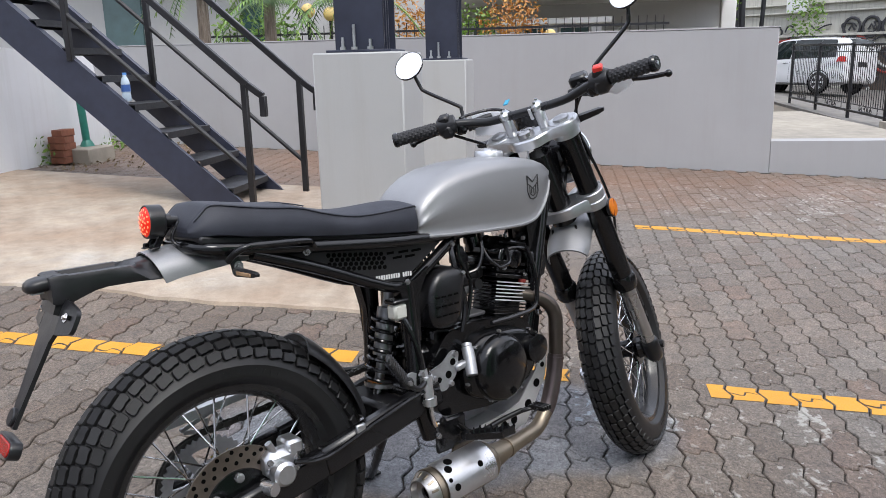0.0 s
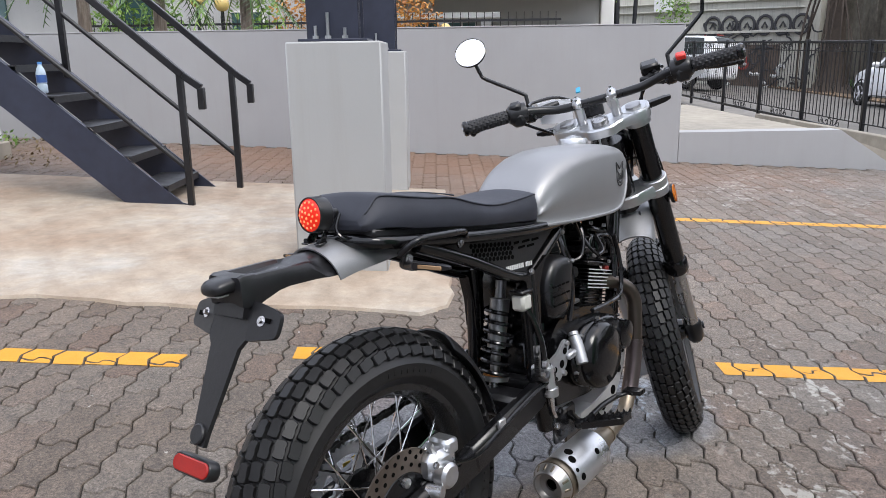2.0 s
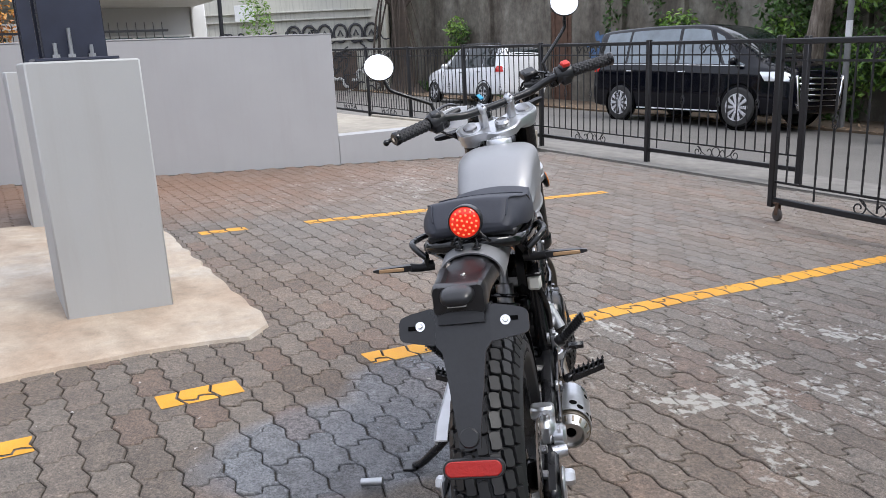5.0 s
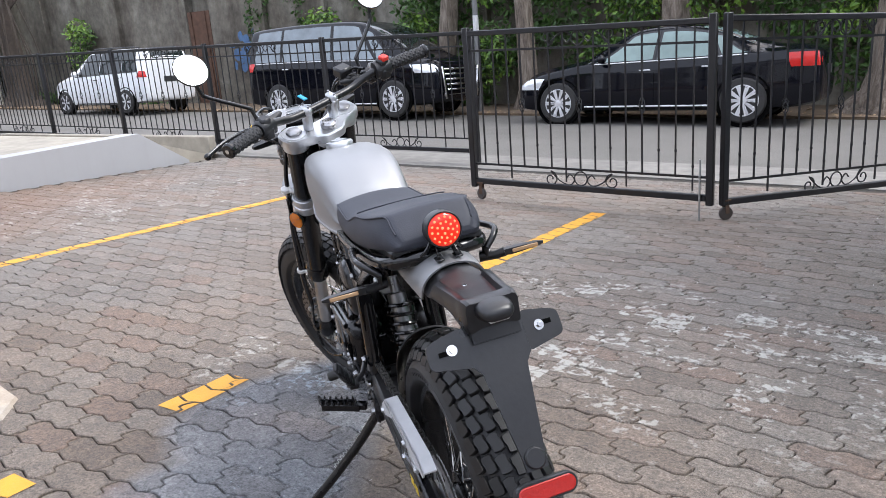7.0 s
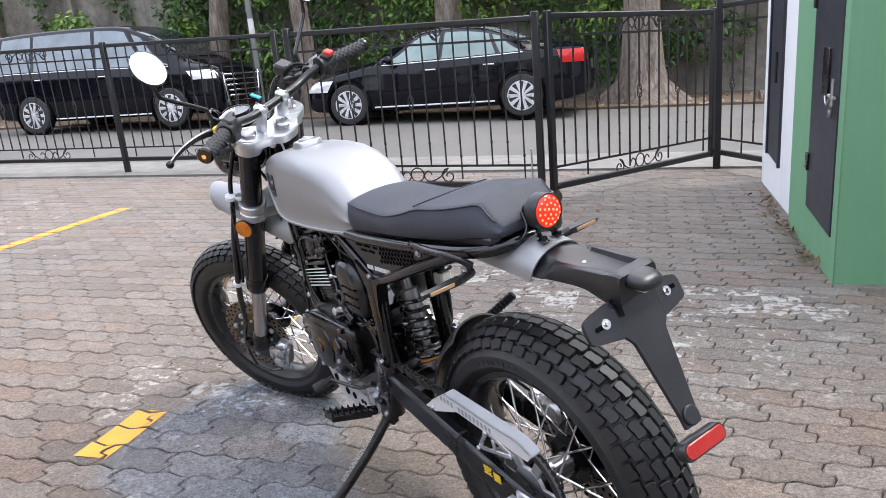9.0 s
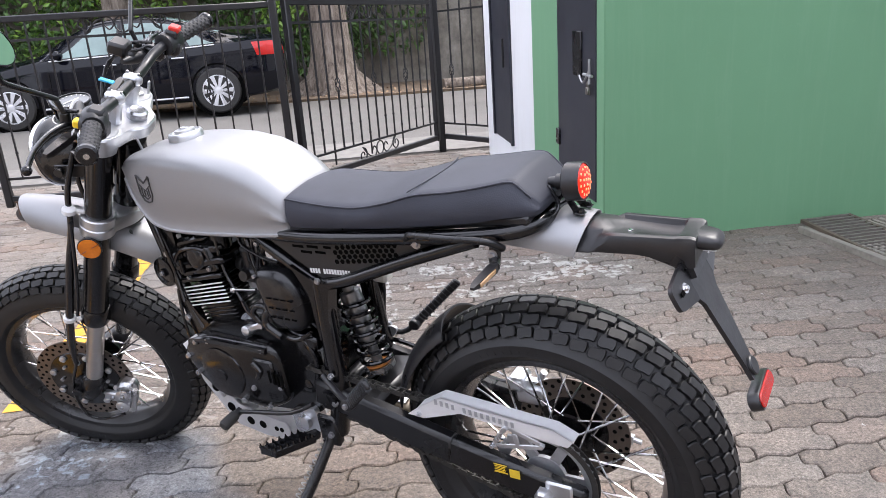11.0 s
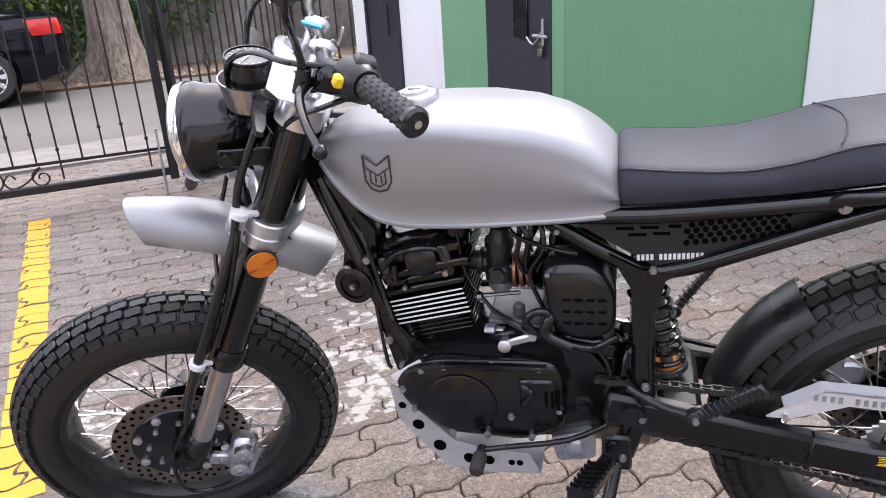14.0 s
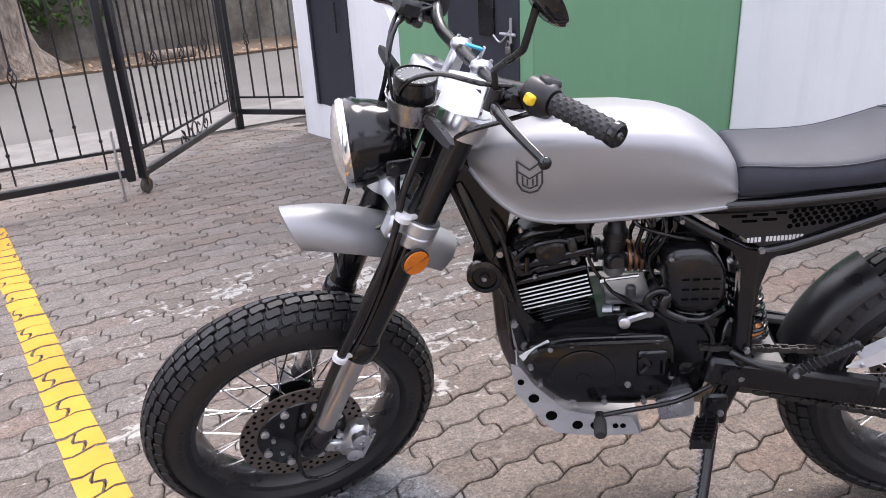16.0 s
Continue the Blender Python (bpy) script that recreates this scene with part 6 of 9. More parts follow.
part("float_bowl", k, alloy_dull, eng)
copper = simple("copper_band", (0.30, 0.15, 0.08), 0.35, 0.85, 0.3, 40)
k = B()
for q in range(3):
    k.lathe([(0.029, -0.0035), (0.0305, -0.002), (0.0305, 0.002), (0.029, 0.0035)], axis_matrix((0.764 - 0.011 * q, 0.008, 0.626), (-1, 0, 0.02)), 22, caps=False)
pieces("clamp_band", k, copper, eng)
k = B()
k.tube([(0.822, 0.058, 0.603), (0.815, 0.058, 0.604), (0.812, 0.058, 0.605), (0.752, 0.058, 0.612)], [0.0075, 0.0075, 0.0036, 0.0036], 8)
part("throttle_rod", k, chrome, eng)
k = B()
k.tube([(0.812, 0.050, 0.530), (0.795, 0.055, 0.534), (0.794, 0.055, 0.534), (0.782, 0.058, 0.537)], [0.013, 0.013, 0.008, 0.008], 12)
part("neutral_sensor", k, alloy_dull, eng)
k = B()
k.lathe([(0.022, -0.045), (0.026, -0.040), (0.026, -0.012), (0.030, 0), (0.034, 0.01), (0.028, 0.02), (0.034, 0.03), (0.03, 0.05)], axis_matrix((0.735, 0.006, 0.626), (-1, 0, 0)), 20)
for j, (pp, rr) in enumerate((([(0.755, 0.05, 0.75), (0.735, 0.062, 0.71), (0.742, 0.05, 0.66), (0.73, 0.04, 0.62)], 0.005), ([(0.72, 0.055, 0.755), (0.71, 0.07, 0.70), (0.735, 0.06, 0.64), (0.70, 0.07, 0.56)], 0.004), ([(0.74, -0.05, 0.755), (0.72, -0.07, 0.70), (0.75, -0.07, 0.63), (0.72, -0.08, 0.55)], 0.005), ([(0.70, -0.06, 0.75), (0.69, -0.085, 0.69), (0.71, -0.09, 0.60), (0.70, -0.085, 0.53)], 0.0065), ([(0.77, 0.03, 0.76), (0.76, 0.06, 0.72), (0.70, 0.072, 0.70), (0.66, 0.07, 0.69)], 0.004), ([(0.72, 0.07, 0.57), (0.69, 0.085, 0.54), (0.64, 0.09, 0.53), (0.60, 0.085, 0.55)], 0.005), ([(0.79, -0.06, 0.76), (0.78, -0.085, 0.71), (0.76, -0.09, 0.67), (0.74, -0.08, 0.66)], 0.0045))):
    k.tube(pp, rr, 8, smooth=5)
k.tube([(0.66, 0.06, 0.60), (0.70, 0.085, 0.585), (0.71, 0.09, 0.555), (0.67, 0.095, 0.535)], 0.010, 10, smooth=4)
pieces("cable", k, gloss_black, eng)
k = B()
k.bar((0.780, 0.085, 0.528), (0.731, 0.085, 0.546), 0.008, 0.014, 0.003)
k.lathe([(0.011, -0.008), (0.011, 0.010), (0.007, 0.012)], axis_matrix((0.779, 0.082, 0.526), (0, 1, 0.2)), 10)
k.lathe([(0.007, -0.006), (0.007, 0.006)], axis_matrix((0.733, 0.085, 0.546), (0, 1, 0)), 8)
pieces("clutch_arm", k, alloy, eng)
k = B()
k.tube([(0.800, 0.060, 0.580), (0.770, 0.075, 0.566), (0.734, 0.086, 0.549)], [0.0035, 0.0065, 0.0035], 8)
k.tube([(0.800, 0.060, 0.580), (0.840, 0.050, 0.640), (0.850, 0.045, 0.720)], 0.0035, 8, smooth=4)
k.tube([(0.729, 0.088, 0.556), (0.742, 0.090, 0.576), (0.728, 0.090, 0.594), (0.706, 0.088, 0.592), (0.700, 0.085, 0.560)], 0.0065, 10, smooth=4)
for q in range(4):
    k.tube([(0.752 - 0.016 * q, 0.045, 0.760), (0.748 - 0.018 * q, 0.056 + 0.004 * q, 0.715), (0.756 - 0.014 * q, 0.050, 0.670), (0.746 - 0.006 * q, 0.044, 0.640)], 0.0042, 8, smooth=4)
pieces("clutch_cable", k, gloss_black, eng)
# air boxes
for s in (-1, 1):
    k = B()
    ol_ = rounded([(0.716, 0.682), (0.706, 0.585), (0.684, 0.546), (0.628, 0.546), (0.601, 0.568), (0.603, 0.642), (0.640, 0.686)], 0.03)
    slab_y(k, ol_, s * 0.03, s * 0.100, 0.016)
    ab = bp("airbox", k, black_satin, "satin black ribbed airbox cover")
    k = B()
    for i in range(3):
        for j in range(4):
            k.box((0.676 - 0.018 * j, s * 0.1005, 0.625 - 0.021 * i), (0.013, 0.003, 0.004), ch=0.001)
    pieces("louvre", k, hole_black, ab)
    k = B()
    bolt(k, (0.704, s * 0.096, 0.668), (0, s, 0), 0.006, 0.006)
    part("cover_screw", k, zinc, ab)

# exhaust on the right
tinted_steel = simple("straw_tinted_steel", (0.23, 0.195, 0.15), 0.33, 0.9, 0.3, 12, 0.03)
sleeve_steel = simple("violet_tinted_steel", (0.13, 0.105, 0.105), 0.33, 0.85, 0.3, 9, 0.03)
k = B()
k.tube([(0.925, -0.032, 0.570), (0.955, -0.055, 0.562), (0.990, -0.080, 0.545), (1.010, -0.092, 0.510), (1.009, -0.094, 0.460), (1.006, -0.093, 0.400)], 0.0185, 18, smooth=5)
ex = bp("exhaust", k, pipe_steel, "brown-tinted steel exhaust header and muffler")
k = B()
k.tube([(1.006, -0.093, 0.405), (0.994, -0.092, 0.345), (0.972, -0.092, 0.288), (0.955, -0.093, 0.266)], 0.0205, 18, smooth=4)
k.tube([(1.005, -0.093, 0.398), (1.004, -0.093, 0.392)], 0.0222, 18)
part("header_sleeve", k, sleeve_steel, ex)
k = B()
k.tube([(0.960, -0.093, 0.272), (0.915, -0.099, 0.236), (0.85, -0.108, 0.230), (0.79, -0.116, 0.229), (0.745, -0.120, 0.227), (0.72, -0.121, 0.226)], [0.0185, 0.0185, 0.0185, 0.021, 0.028, 0.034], 18, smooth=4)
k.tube([(0.792, -0.1155, 0.229), (0.784, -0.1165, 0.229)], 0.0245, 18)
part("link_pipe", k, tinted_steel, ex)
m0, m1 = Vector((0.725, -0.121, 0.226)), Vector((0.513, -0.122, 0.212))
k = B()
k.tube([m0, m0.lerp(m1, 0.06), m0.lerp(m1, 0.84), m0.lerp(m1, 0.845), m0.lerp(m1, 0.88), m0.lerp(m1, 0.885)], [0.036, 0.046, 0.0475, 0.0495, 0.0495, 0.047], 32, caps=False)
part("muffler", k, tinted_steel, ex)
k = B()
k.lathe([(0.0475, 0.0), (0.047, 0.003), (0.037, 0.021), (0.0345, 0.024), (0.0315, 0.024), (0.0300, 0.018), (0.0285, 0.010), (0.0135, 0.009), (0.0130, -0.010)], axis_matrix(m0.lerp(m1, 0.885), m1 - m0), 32, caps=False)
part("end_cap", k, stainless, ex, "fluted stainless end cap")
k = B()
for i in range(14):
    a = 2 * math.pi * i / 14
    k.bar((0.0462 * math.cos(a), 0.0462 * math.sin(a), 0.001), (0.0392 * math.cos(a), 0.0392 * math.sin(a), 0.0150), 0.0055, 0.0022, 0.0008)
k.v = [tuple(axis_matrix(m0.lerp(m1, 0.90), m1 - m0) @ Vector(p)) for p in k.v]
pieces("cap_flute", k, tinted_steel, ex)
k = B()
me_ = axis_matrix(m0.lerp(m1, 0.90), m1 - m0)
k.lathe([(0.0005, 0.0), (0.0138, 0.0)], me_, 20)
part("outlet", k, hole_black, ex)
# perforated heat shield over the muffler
mm = axis_matrix(m0.lerp(m1, 0.12), m1 - m0)
Ls = (m1 - m0).length * 0.68
out_dir = mm.inverted().to_3x3() @ Vector((0.1, -0.72, 0.68))
a0 = math.atan2(out_dir.y, out_dir.x)
k = B()
rings = []
for i in range(9):
    z = Ls * i / 8
    row = [(0.0525 * math.cos(a0 + radians(t)), 0.0525 * math.sin(a0 + radians(t)), z) for t in range(-66, 67, 12)]
    row2 = [(0.0505 * math.cos(a0 + radians(t)), 0.0505 * math.sin(a0 + radians(t)), z) for t in range(66, -67, -12)]
    rings.append([mm @ Vector(p) for p in row + row2])
k.loft(rings)
part("heat_shield", k, alloy, ex, "pale alloy heat shield with round holes")
k = B()
for u, t, r in ((0.76, 34, 0.0125), (0.86, 14, 0.0115), (0.92, -12, 0.006), (0.84, -34, 0.010), (0.30, -10, 0.009)):
    a = a0 + radians(t)
    p = Vector((0.0522 * math.cos(a), 0.0522 * math.sin(a), Ls * u))
    k.lathe([(r * 0.8, 0), (r * 0.8, 0.0012)], mm @ axis_matrix(p, (math.cos(a), math.sin(a), 0)), 14)
pieces("shield_hole", k, hole_black, ex)
k = B()
k.loft([[(x, y, z) for x, z in rounded([(0.700, 0.262), (0.628, 0.262), (0.640, 0.300), (0.672, 0.312), (0.694, 0.300)], 0.010)] for y in (-0.098, -0.104)])
part("hanger", k, simple("bronze_plate", (0.085, 0.066, 0.048), 0.4, 0.7, 0.3, 20), ex, "dark bronze muffler hanger")

# skid plate
skid_alloy = simple("skid_alloy", (0.42, 0.42, 0.43), 0.5, 0.35, 0.12, 40)
k = B()
sp_pts = [(0.984, 0.352), (0.940, 0.288), (0.906, 0.245), (0.821, 0.234), (0.735, 0.238)]
rings = []
for x, z in sp_pts:
    rings.append([(x, 0.066, z), (x, -0.066, z), (x - 0.003, -0.066, z + 0.004), (x - 0.003, 0.066, z + 0.004)])
k.loft([[(x, y * 1.08, z) for x, y, z in r] for r in rings])
for s in (-1, 1):
    o2 = [(0.994, 0.424), (0.986, 0.352), (0.942, 0.290), (0.906, 0.248), (0.821, 0.237), (0.735, 0.241), (0.753, 0.285), (0.830, 0.292), (0.886, 0.305), (0.950, 0.373), (0.974, 0.415)]
    k.loft([[(x, s * y, z) for x, z in o2] for y in ((0.068, 0.072) if s > 0 else (0.072, 0.068))])
skid = bp("skid_plate", k, skid_alloy, "drilled alloy skid plate")
k = B()
for s in (-1, 1):
    for x, z, r in ((0.975, 0.380, 0.007), (0.950, 0.338, 0.011), (0.915, 0.292, 0.012), (0.862, 0.266, 0.011), (0.826, 0.264, 0.010), (0.785, 0.262, 0.006), (0.770, 0.262, 0.006)):
        k.lathe([(r, 0), (r, 0.0012)], axis_matrix((x, s * 0.0721, z), (0, s, 0)), 14)
pieces("drilled_hole", k, hole_black, skid)

# foot controls, stand
for s in (-1, 1):
    k = B()
    p0, p1 = (Vector((0.615, 0.115, 0.325)), Vector((0.655, 0.222, 0.345))) if s > 0 else (Vector((0.652, -0.115, 0.304)), Vector((0.695, -0.222, 0.324)))
    k.bar(p0, p0.lerp(p1, 0.25), 0.022, 0.018, 0.004)
    for e in (-0.018, 0.018):
        k.bar(p0.lerp(p1, 0.2) + Vector((e, 0, 0)), p1 + Vector((e, 0, 0)), 0.005, 0.016, 0.001)
    for i in range(7):
        c = p0.lerp(p1, 0.26 + 0.12 * i)
        k.bar(c + Vector((-0.02, 0, 0.002)), c + Vector((0.02, 0, 0.002)), 0.004, 0.018)
        for e in (-0.019, 0.019, 0.0):
            k.lathe([(0.004, 0), (0.001, 0.008)], Matrix.Translation(c + Vector((e, 0, 0.009))), 5)
    bp("foot_peg", k, black_satin)
    k = B()
    k.box((0.60 if s > 0 else 0.632, s * 0.098, 0.325 if s > 0 else 0.312), (0.05 if s > 0 else 0.09, 0.012, 0.075), ch=0.006)
    for z in (0.30, 0.35):
        bolt(k, (0.605, s * 0.104, z), (0, s, 0), 0.010, 0.008)
    bp("peg_bracket", k, black_satin)
k = B()
k.tube([(0.615, 0.112, 0.395), (0.68, 0.118, 0.362), (0.78, 0.124, 0.345), (0.825, 0.128, 0.338)], 0.0048, 10, smooth=3)
k.tube([(0.825, 0.122, 0.338), (0.828, 0.172, 0.330)], 0.009, 12)
bp("gear_lever", k, black_satin)
k = B()
k.lathe([(0.0115, 0), (0.0125, 0.006), (0.0125, 0.034), (0.010, 0.038)], axis_matrix((0.826, 0.138, 0.336), (0.07, 1, -0.14)), 14)
bp("gear_lever_rubber", k, rubber)
k = B()
k.tube([(0.640, -0.112, 0.335), (0.70, -0.108, 0.292), (0.788, -0.106, 0.297), (0.845, -0.118, 0.306)], 0.0065, 10, smooth=3)
k.bar((0.840, -0.118, 0.306), (0.872, -0.140, 0.312), 0.014, 0.008, 0.002)
pedal = bp("brake_pedal", k, black_satin)
k = B()
for i in range(4):
    k.bar((0.858 + 0.008 * i, -0.128, 0.314), (0.866 + 0.008 * i, -0.172, 0.314), 0.004, 0.012, 0.001)
k.bar((0.858, -0.150, 0.311), (0.890, -0.150, 0.311), 0.010, 0.006, 0.001)
pieces("pedal_tooth", k, black_satin, pedal)
# master cylinder and drilled plate on the right hanger
k = B()
k.tube([(0.566, -0.100, 0.478), (0.567, -0.101, 0.462), (0.568, -0.103, 0.460), (0.570, -0.106, 0.415), (0.571, -0.108, 0.414), (0.571, -0.108, 0.398)], [0.009, 0.009, 0.0135, 0.0135, 0.0165, 0.0165], 14)
k.bar((0.560, -0.100, 0.447), (0.590, -0.098, 0.455), 0.016, 0.022, 0.004)
mc = bp("master_cylinder", k, alloy, "bare alloy rear master cylinder")
k = B()
k.tube([(0.571, -0.108, 0.398), (0.574, -0.109, 0.365), (0.582, -0.110, 0.345)], [0.006, 0.005, 0.004], 8)
part("push_rod", k, chrome, mc)
k = B()
k.loft([[(x, y, z) for x, z in rounded([(0.676, 0.492), (0.664, 0.440), (0.630, 0.410), (0.588, 0.420), (0.540, 0.448), (0.524, 0.470), (0.536, 0.478), (0.580, 0.462), (0.630, 0.476), (0.655, 0.498)], 0.010)] for y in (-0.090, -0.096)])
hp = bp("hanger_plate", k, alloy_dull, "drilled alloy footrest hanger plate")
k = B()
for x, z, r in ((0.655, 0.472, 0.008), (0.640, 0.446, 0.009), (0.612, 0.440, 0.007)):
    k.lathe([(r, 0), (r, 0.001)], axis_matrix((x, -0.0962, z), (0, -1, 0)), 14)
pieces("drilled_hole", k, hole_black, hp)
k = B()
for x, z in ((0.662, 0.488), (0.598, 0.446), (0.645, 0.424)):
    bolt(k, (x, -0.096, z), (0, -1, 0), 0.0085, 0.007)
pieces("plate_bolt", k, zinc, hp)
k = B()
k.tube([(0.705, -0.092, 0.492), (0.700, -0.104, 0.470), (0.690, -0.120, 0.436)], [0.0140, 0.0140, 0.0135], 18)
k.tube([(0.7052, -0.0918, 0.4925), (0.708, -0.088, 0.499)], [0.012, 0.012], 16)
k.bar((0.690, -0.100, 0.462), (0.660, -0.096, 0.455), 0.020, 0.016, 0.004)
bp("bleed_canister", k, alloy_dull, "small bare alloy canister on the hanger")
k = B()
k.tube([(0.566, -0.100, 0.475), (0.558, -0.100, 0.520), (0.545, -0.094, 0.565), (0.535, -0.082, 0.598)], 0.0065, 8, smooth=3)
k.tube([(0.60, -0.105, 0.425), (0.54, -0.108, 0.43), (0.42, -0.108, 0.402), (0.30, -0.112, 0.372), (0.23, -0.112, 0.385)], 0.005, 8, smooth=4)
bp("brake_hose", k, gloss_black)
k = B()
k.box((0.527, -0.077, 0.613), (0.036, 0.032, 0.036), ch=0.006)
rs_ = bp("fluid_reservoir", k, simple("reservoir_plastic", (0.5, 0.5, 0.46), 0.35), "translucent brake fluid reservoir")
k = B()
k.box((0.527, -0.077, 0.635), (0.042, 0.037, 0.010), ch=0.003)
part("reservoir_cap", k, black_satin, rs_)
k = B()
k.box((0.387, -0.108, 0.402), (0.022, 0.008, 0.018), ch=0.002)
bp("hose_clip", k, alloy)
# rear calliper
k = B()
k.box((0.215, -0.085, 0.385), (0.075, 0.04, 0.055), Matrix.Identity(4), ch=0.012)
k.lathe([(0.024, 0), (0.024, 0.02), (0.018, 0.026)], axis_matrix((0.205, -0.10, 0.372), (0, -1, 0)), 18)
k.lathe([(0.013, 0), (0.013, 0.03)], axis_matrix((0.17, -0.095, 0.352), (0.3, -1, 0)), 12)
k.box((0.24, -0.08, 0.41), (0.035, 0.05, 0.03), ch=0.006)
k.tube([(0.20, -0.09, 0.41), (0.19, -0.09, 0.43)], 0.007, 8)
k.bar((0.20, -0.085, 0.345), (0.12, -0.085, 0.33), 0.012, 0.03, 0.003)
cal = bp("rear_calliper", k, alloy, "bare alloy rear brake calliper")
k = B()
bolt(k, (0.18, -0.11, 0.40), (0, -1, 0), 0.008, 0.006)
bolt(k, (0.235, -0.106, 0.372), (0, -1, 0), 0.007, 0.006)
pieces("calliper_bolt", k, zinc, cal)
k = B()
k.tube([(0.60, 0.098, 0.305), (0.625, 0.17, 0.215), (0.672, 0.295, 0.085), (0.690, 0.335, 0.060)], 0.0115, 12, smooth=3)
k.box((0.60, 0.092, 0.315), (0.05, 0.02, 0.05), ch=0.006)
k.box((0.696, 0.345, 0.058), (0.055, 0.04, 0.008), Matrix.Identity(4), ch=0.002)
bp("side_stand", k, black_satin, "black steel side stand resting on the pavers")
k = B()
pts = []
for i in range(61):
    u = i / 60
    a = u * 15 * 2 * math.pi
    c = Vector((0.615, 0.10, 0.30)).lerp(Vector((0.66, 0.225, 0.165)), u)
    pts.append(c + Vector((0.006 * math.cos(a), 0.004 * math.sin(a), 0.006 * math.sin(a))))
k.tube(pts, 0.0014, 5)
bp("stand_spring", k, galv)
# passenger pegs, folded up
for s in (-1, 1):
    k = B()
    q0, q1 = (Vector((0.484, 0.150, 0.452)), Vector((0.397, 0.188, 0.540))) if s > 0 else (Vector((0.50, -0.125, 0.47)), Vector((0.414, -0.183, 0.555)))
    k.tube([Vector((0.583, s * 0.098, 0.462)), Vector((0.535, s * 0.120, 0.446)), q0], 0.0065, 10, smooth=3)
    k.lathe([(0.011, -0.010), (0.013, -0.008), (0.013, 0.008), (0.010, 0.010)], axis_matrix(q0, (0, s, 0.1)), 14)
    k.bar(q0, q0.lerp(q1, 0.16), 0.012, 0.020, 0.003)
    k.bar(q0.lerp(q1, 0.14), q1, 0.010, 0.019, 0.003)
    for i in range(10):
        c = q0.lerp(q1, 0.18 + 0.085 * i)
        k.bar(c, c.lerp(q1, 0.035), 0.013, 0.023, 0.001)
    pg = bp("passenger_peg", k, plastic)
    k = B()
    bolt(k, q0 + Vector((0, s * 0.010, 0.001)), (0, s, 0.1), 0.0075, 0.006)
    part("peg_bolt", k, zinc, pg)
k = B()
k.lathe([(0.012, -0.01), (0.034, -0.008), (0.036, 0.0), (0.034, 0.008), (0.024, 0.010), (0.022, 0.006), (0.010, 0.006), (0.009, 0.012), (0.002, 0.012)], axis_matrix((1.035, 0.045, 0.615), (0.1, 1, 0)), 32)
k.bar((1.01, 0.045, 0.66), (1.03, 0.04, 0.62), 0.02, 0.006, 0.001)
hn = bp("horn", k, black_paint)
k = B()
bolt(k, (1.036, 0.056, 0.615), (0, 1, 0), 0.007, 0.005)
bolt(k, (1.005, 0.05, 0.665), (0, 1, 0), 0.010, 0.007)
pieces("horn_bolt", k, zinc, hn)
k = B()
k.tube([(1.0, 0.055, 0.58), (0.995, 0.065, 0.53), (0.99, 0.07, 0.475), (0.985, 0.07, 0.46)], 0.0035, 8, smooth=3)
k.tube([(1.02, 0.05, 0.74), (1.0, 0.06, 0.70), (0.985, 0.06, 0.62), (0.97, 0.07, 0.56)], 0.004, 8, smooth=3)
bp("front_wiring", k, gloss_black)

# ---- fork, steering and what turns with them
k = B()
for s in (-1, 1):
    k.tube([(0.04, s * 0.0875, 0.012), (0.04, s * 0.0875, -0.49)], 0.0285, 24)
    k.tube([(0.04, s * 0.0875, -0.482), (0.04, s * 0.0875, -0.490), (0.04, s * 0.0875, -0.520), (0.04, s * 0.0875, -0.530)], [0.030, 0.034, 0.034, 0.029], 24)
fork = bp("fork", k, black_paint, "black upside-down fork", True)
for s in (-1, 1):
    k = B()
    k.tube([(0.04, s * 0.0875, -0.52), (0.04, s * 0.0875, -0.74)], 0.0205, 20)
    part("fork_leg", k, stainless, fork, "brushed steel fork leg")
    k = B()
    k.tube([(0.04, s * 0.0875, -0.728), (0.04, s * 0.0875, -0.736), (0.048, s * 0.0875, -0.79), (0.056, s * 0.0875, -0.808), (0.058, s * 0.0875, -0.816)], [0.021, 0.027, 0.027, 0.022, 0.012], 18)
    k.lathe([(0.012, 0), (0.012, 0.018)], axis_matrix((0.07, s * 0.102, -0.777), (0, s, 0)), 12)
    k.lathe([(0.022, -0.016), (0.024, 0.0), (0.022, 0.016)], axis_matrix((0.068, s * 0.0875, -0.777), (0, s, 0)), 16)
    part("axle_foot", k, black_satin, fork)
k = B()
k.tube([(0.07, -0.09, -0.777), (0.07, 0.09, -0.777)], 0.011, 12)
part("axle", k, alloy_dull, fork)
# triple clamps
k = B()
tc = rounded([(0.075, 0.115), (0.062, 0.128), (0.02, 0.128), (0.002, 0.105), (-0.012, 0.05), (-0.035, 0.03), (-0.035, -0.03), (-0.012, -0.05), (0.002, -0.105), (0.02, -0.128), (0.062, -0.128), (0.075, -0.115), (0.070, -0.065), (0.045, -0.035), (0.045, 0.035), (0.070, 0.065)], 0.02)
k.prism(tc, -0.012, 0.014, None, 0.004)
for s in (-1, 1):
    k.lathe([(0.036, -0.03), (0.037, 0.012), (0.034, 0.016), (0.028, 0.016)], Matrix.Translation((0.04, s * 0.0875, 0)), 24)
    k.box((0.028, s * 0.045, 0.038), (0.027, 0.024, 0.058), None, ch=0.006)
    k.box((0.028, s * 0.045, 0.073), (0.040, 0.024, 0.026), None, ch=0.008)
top_c = bp("top_clamp", k, alloy, "polished alloy top clamp with bar risers", True)
k = B()
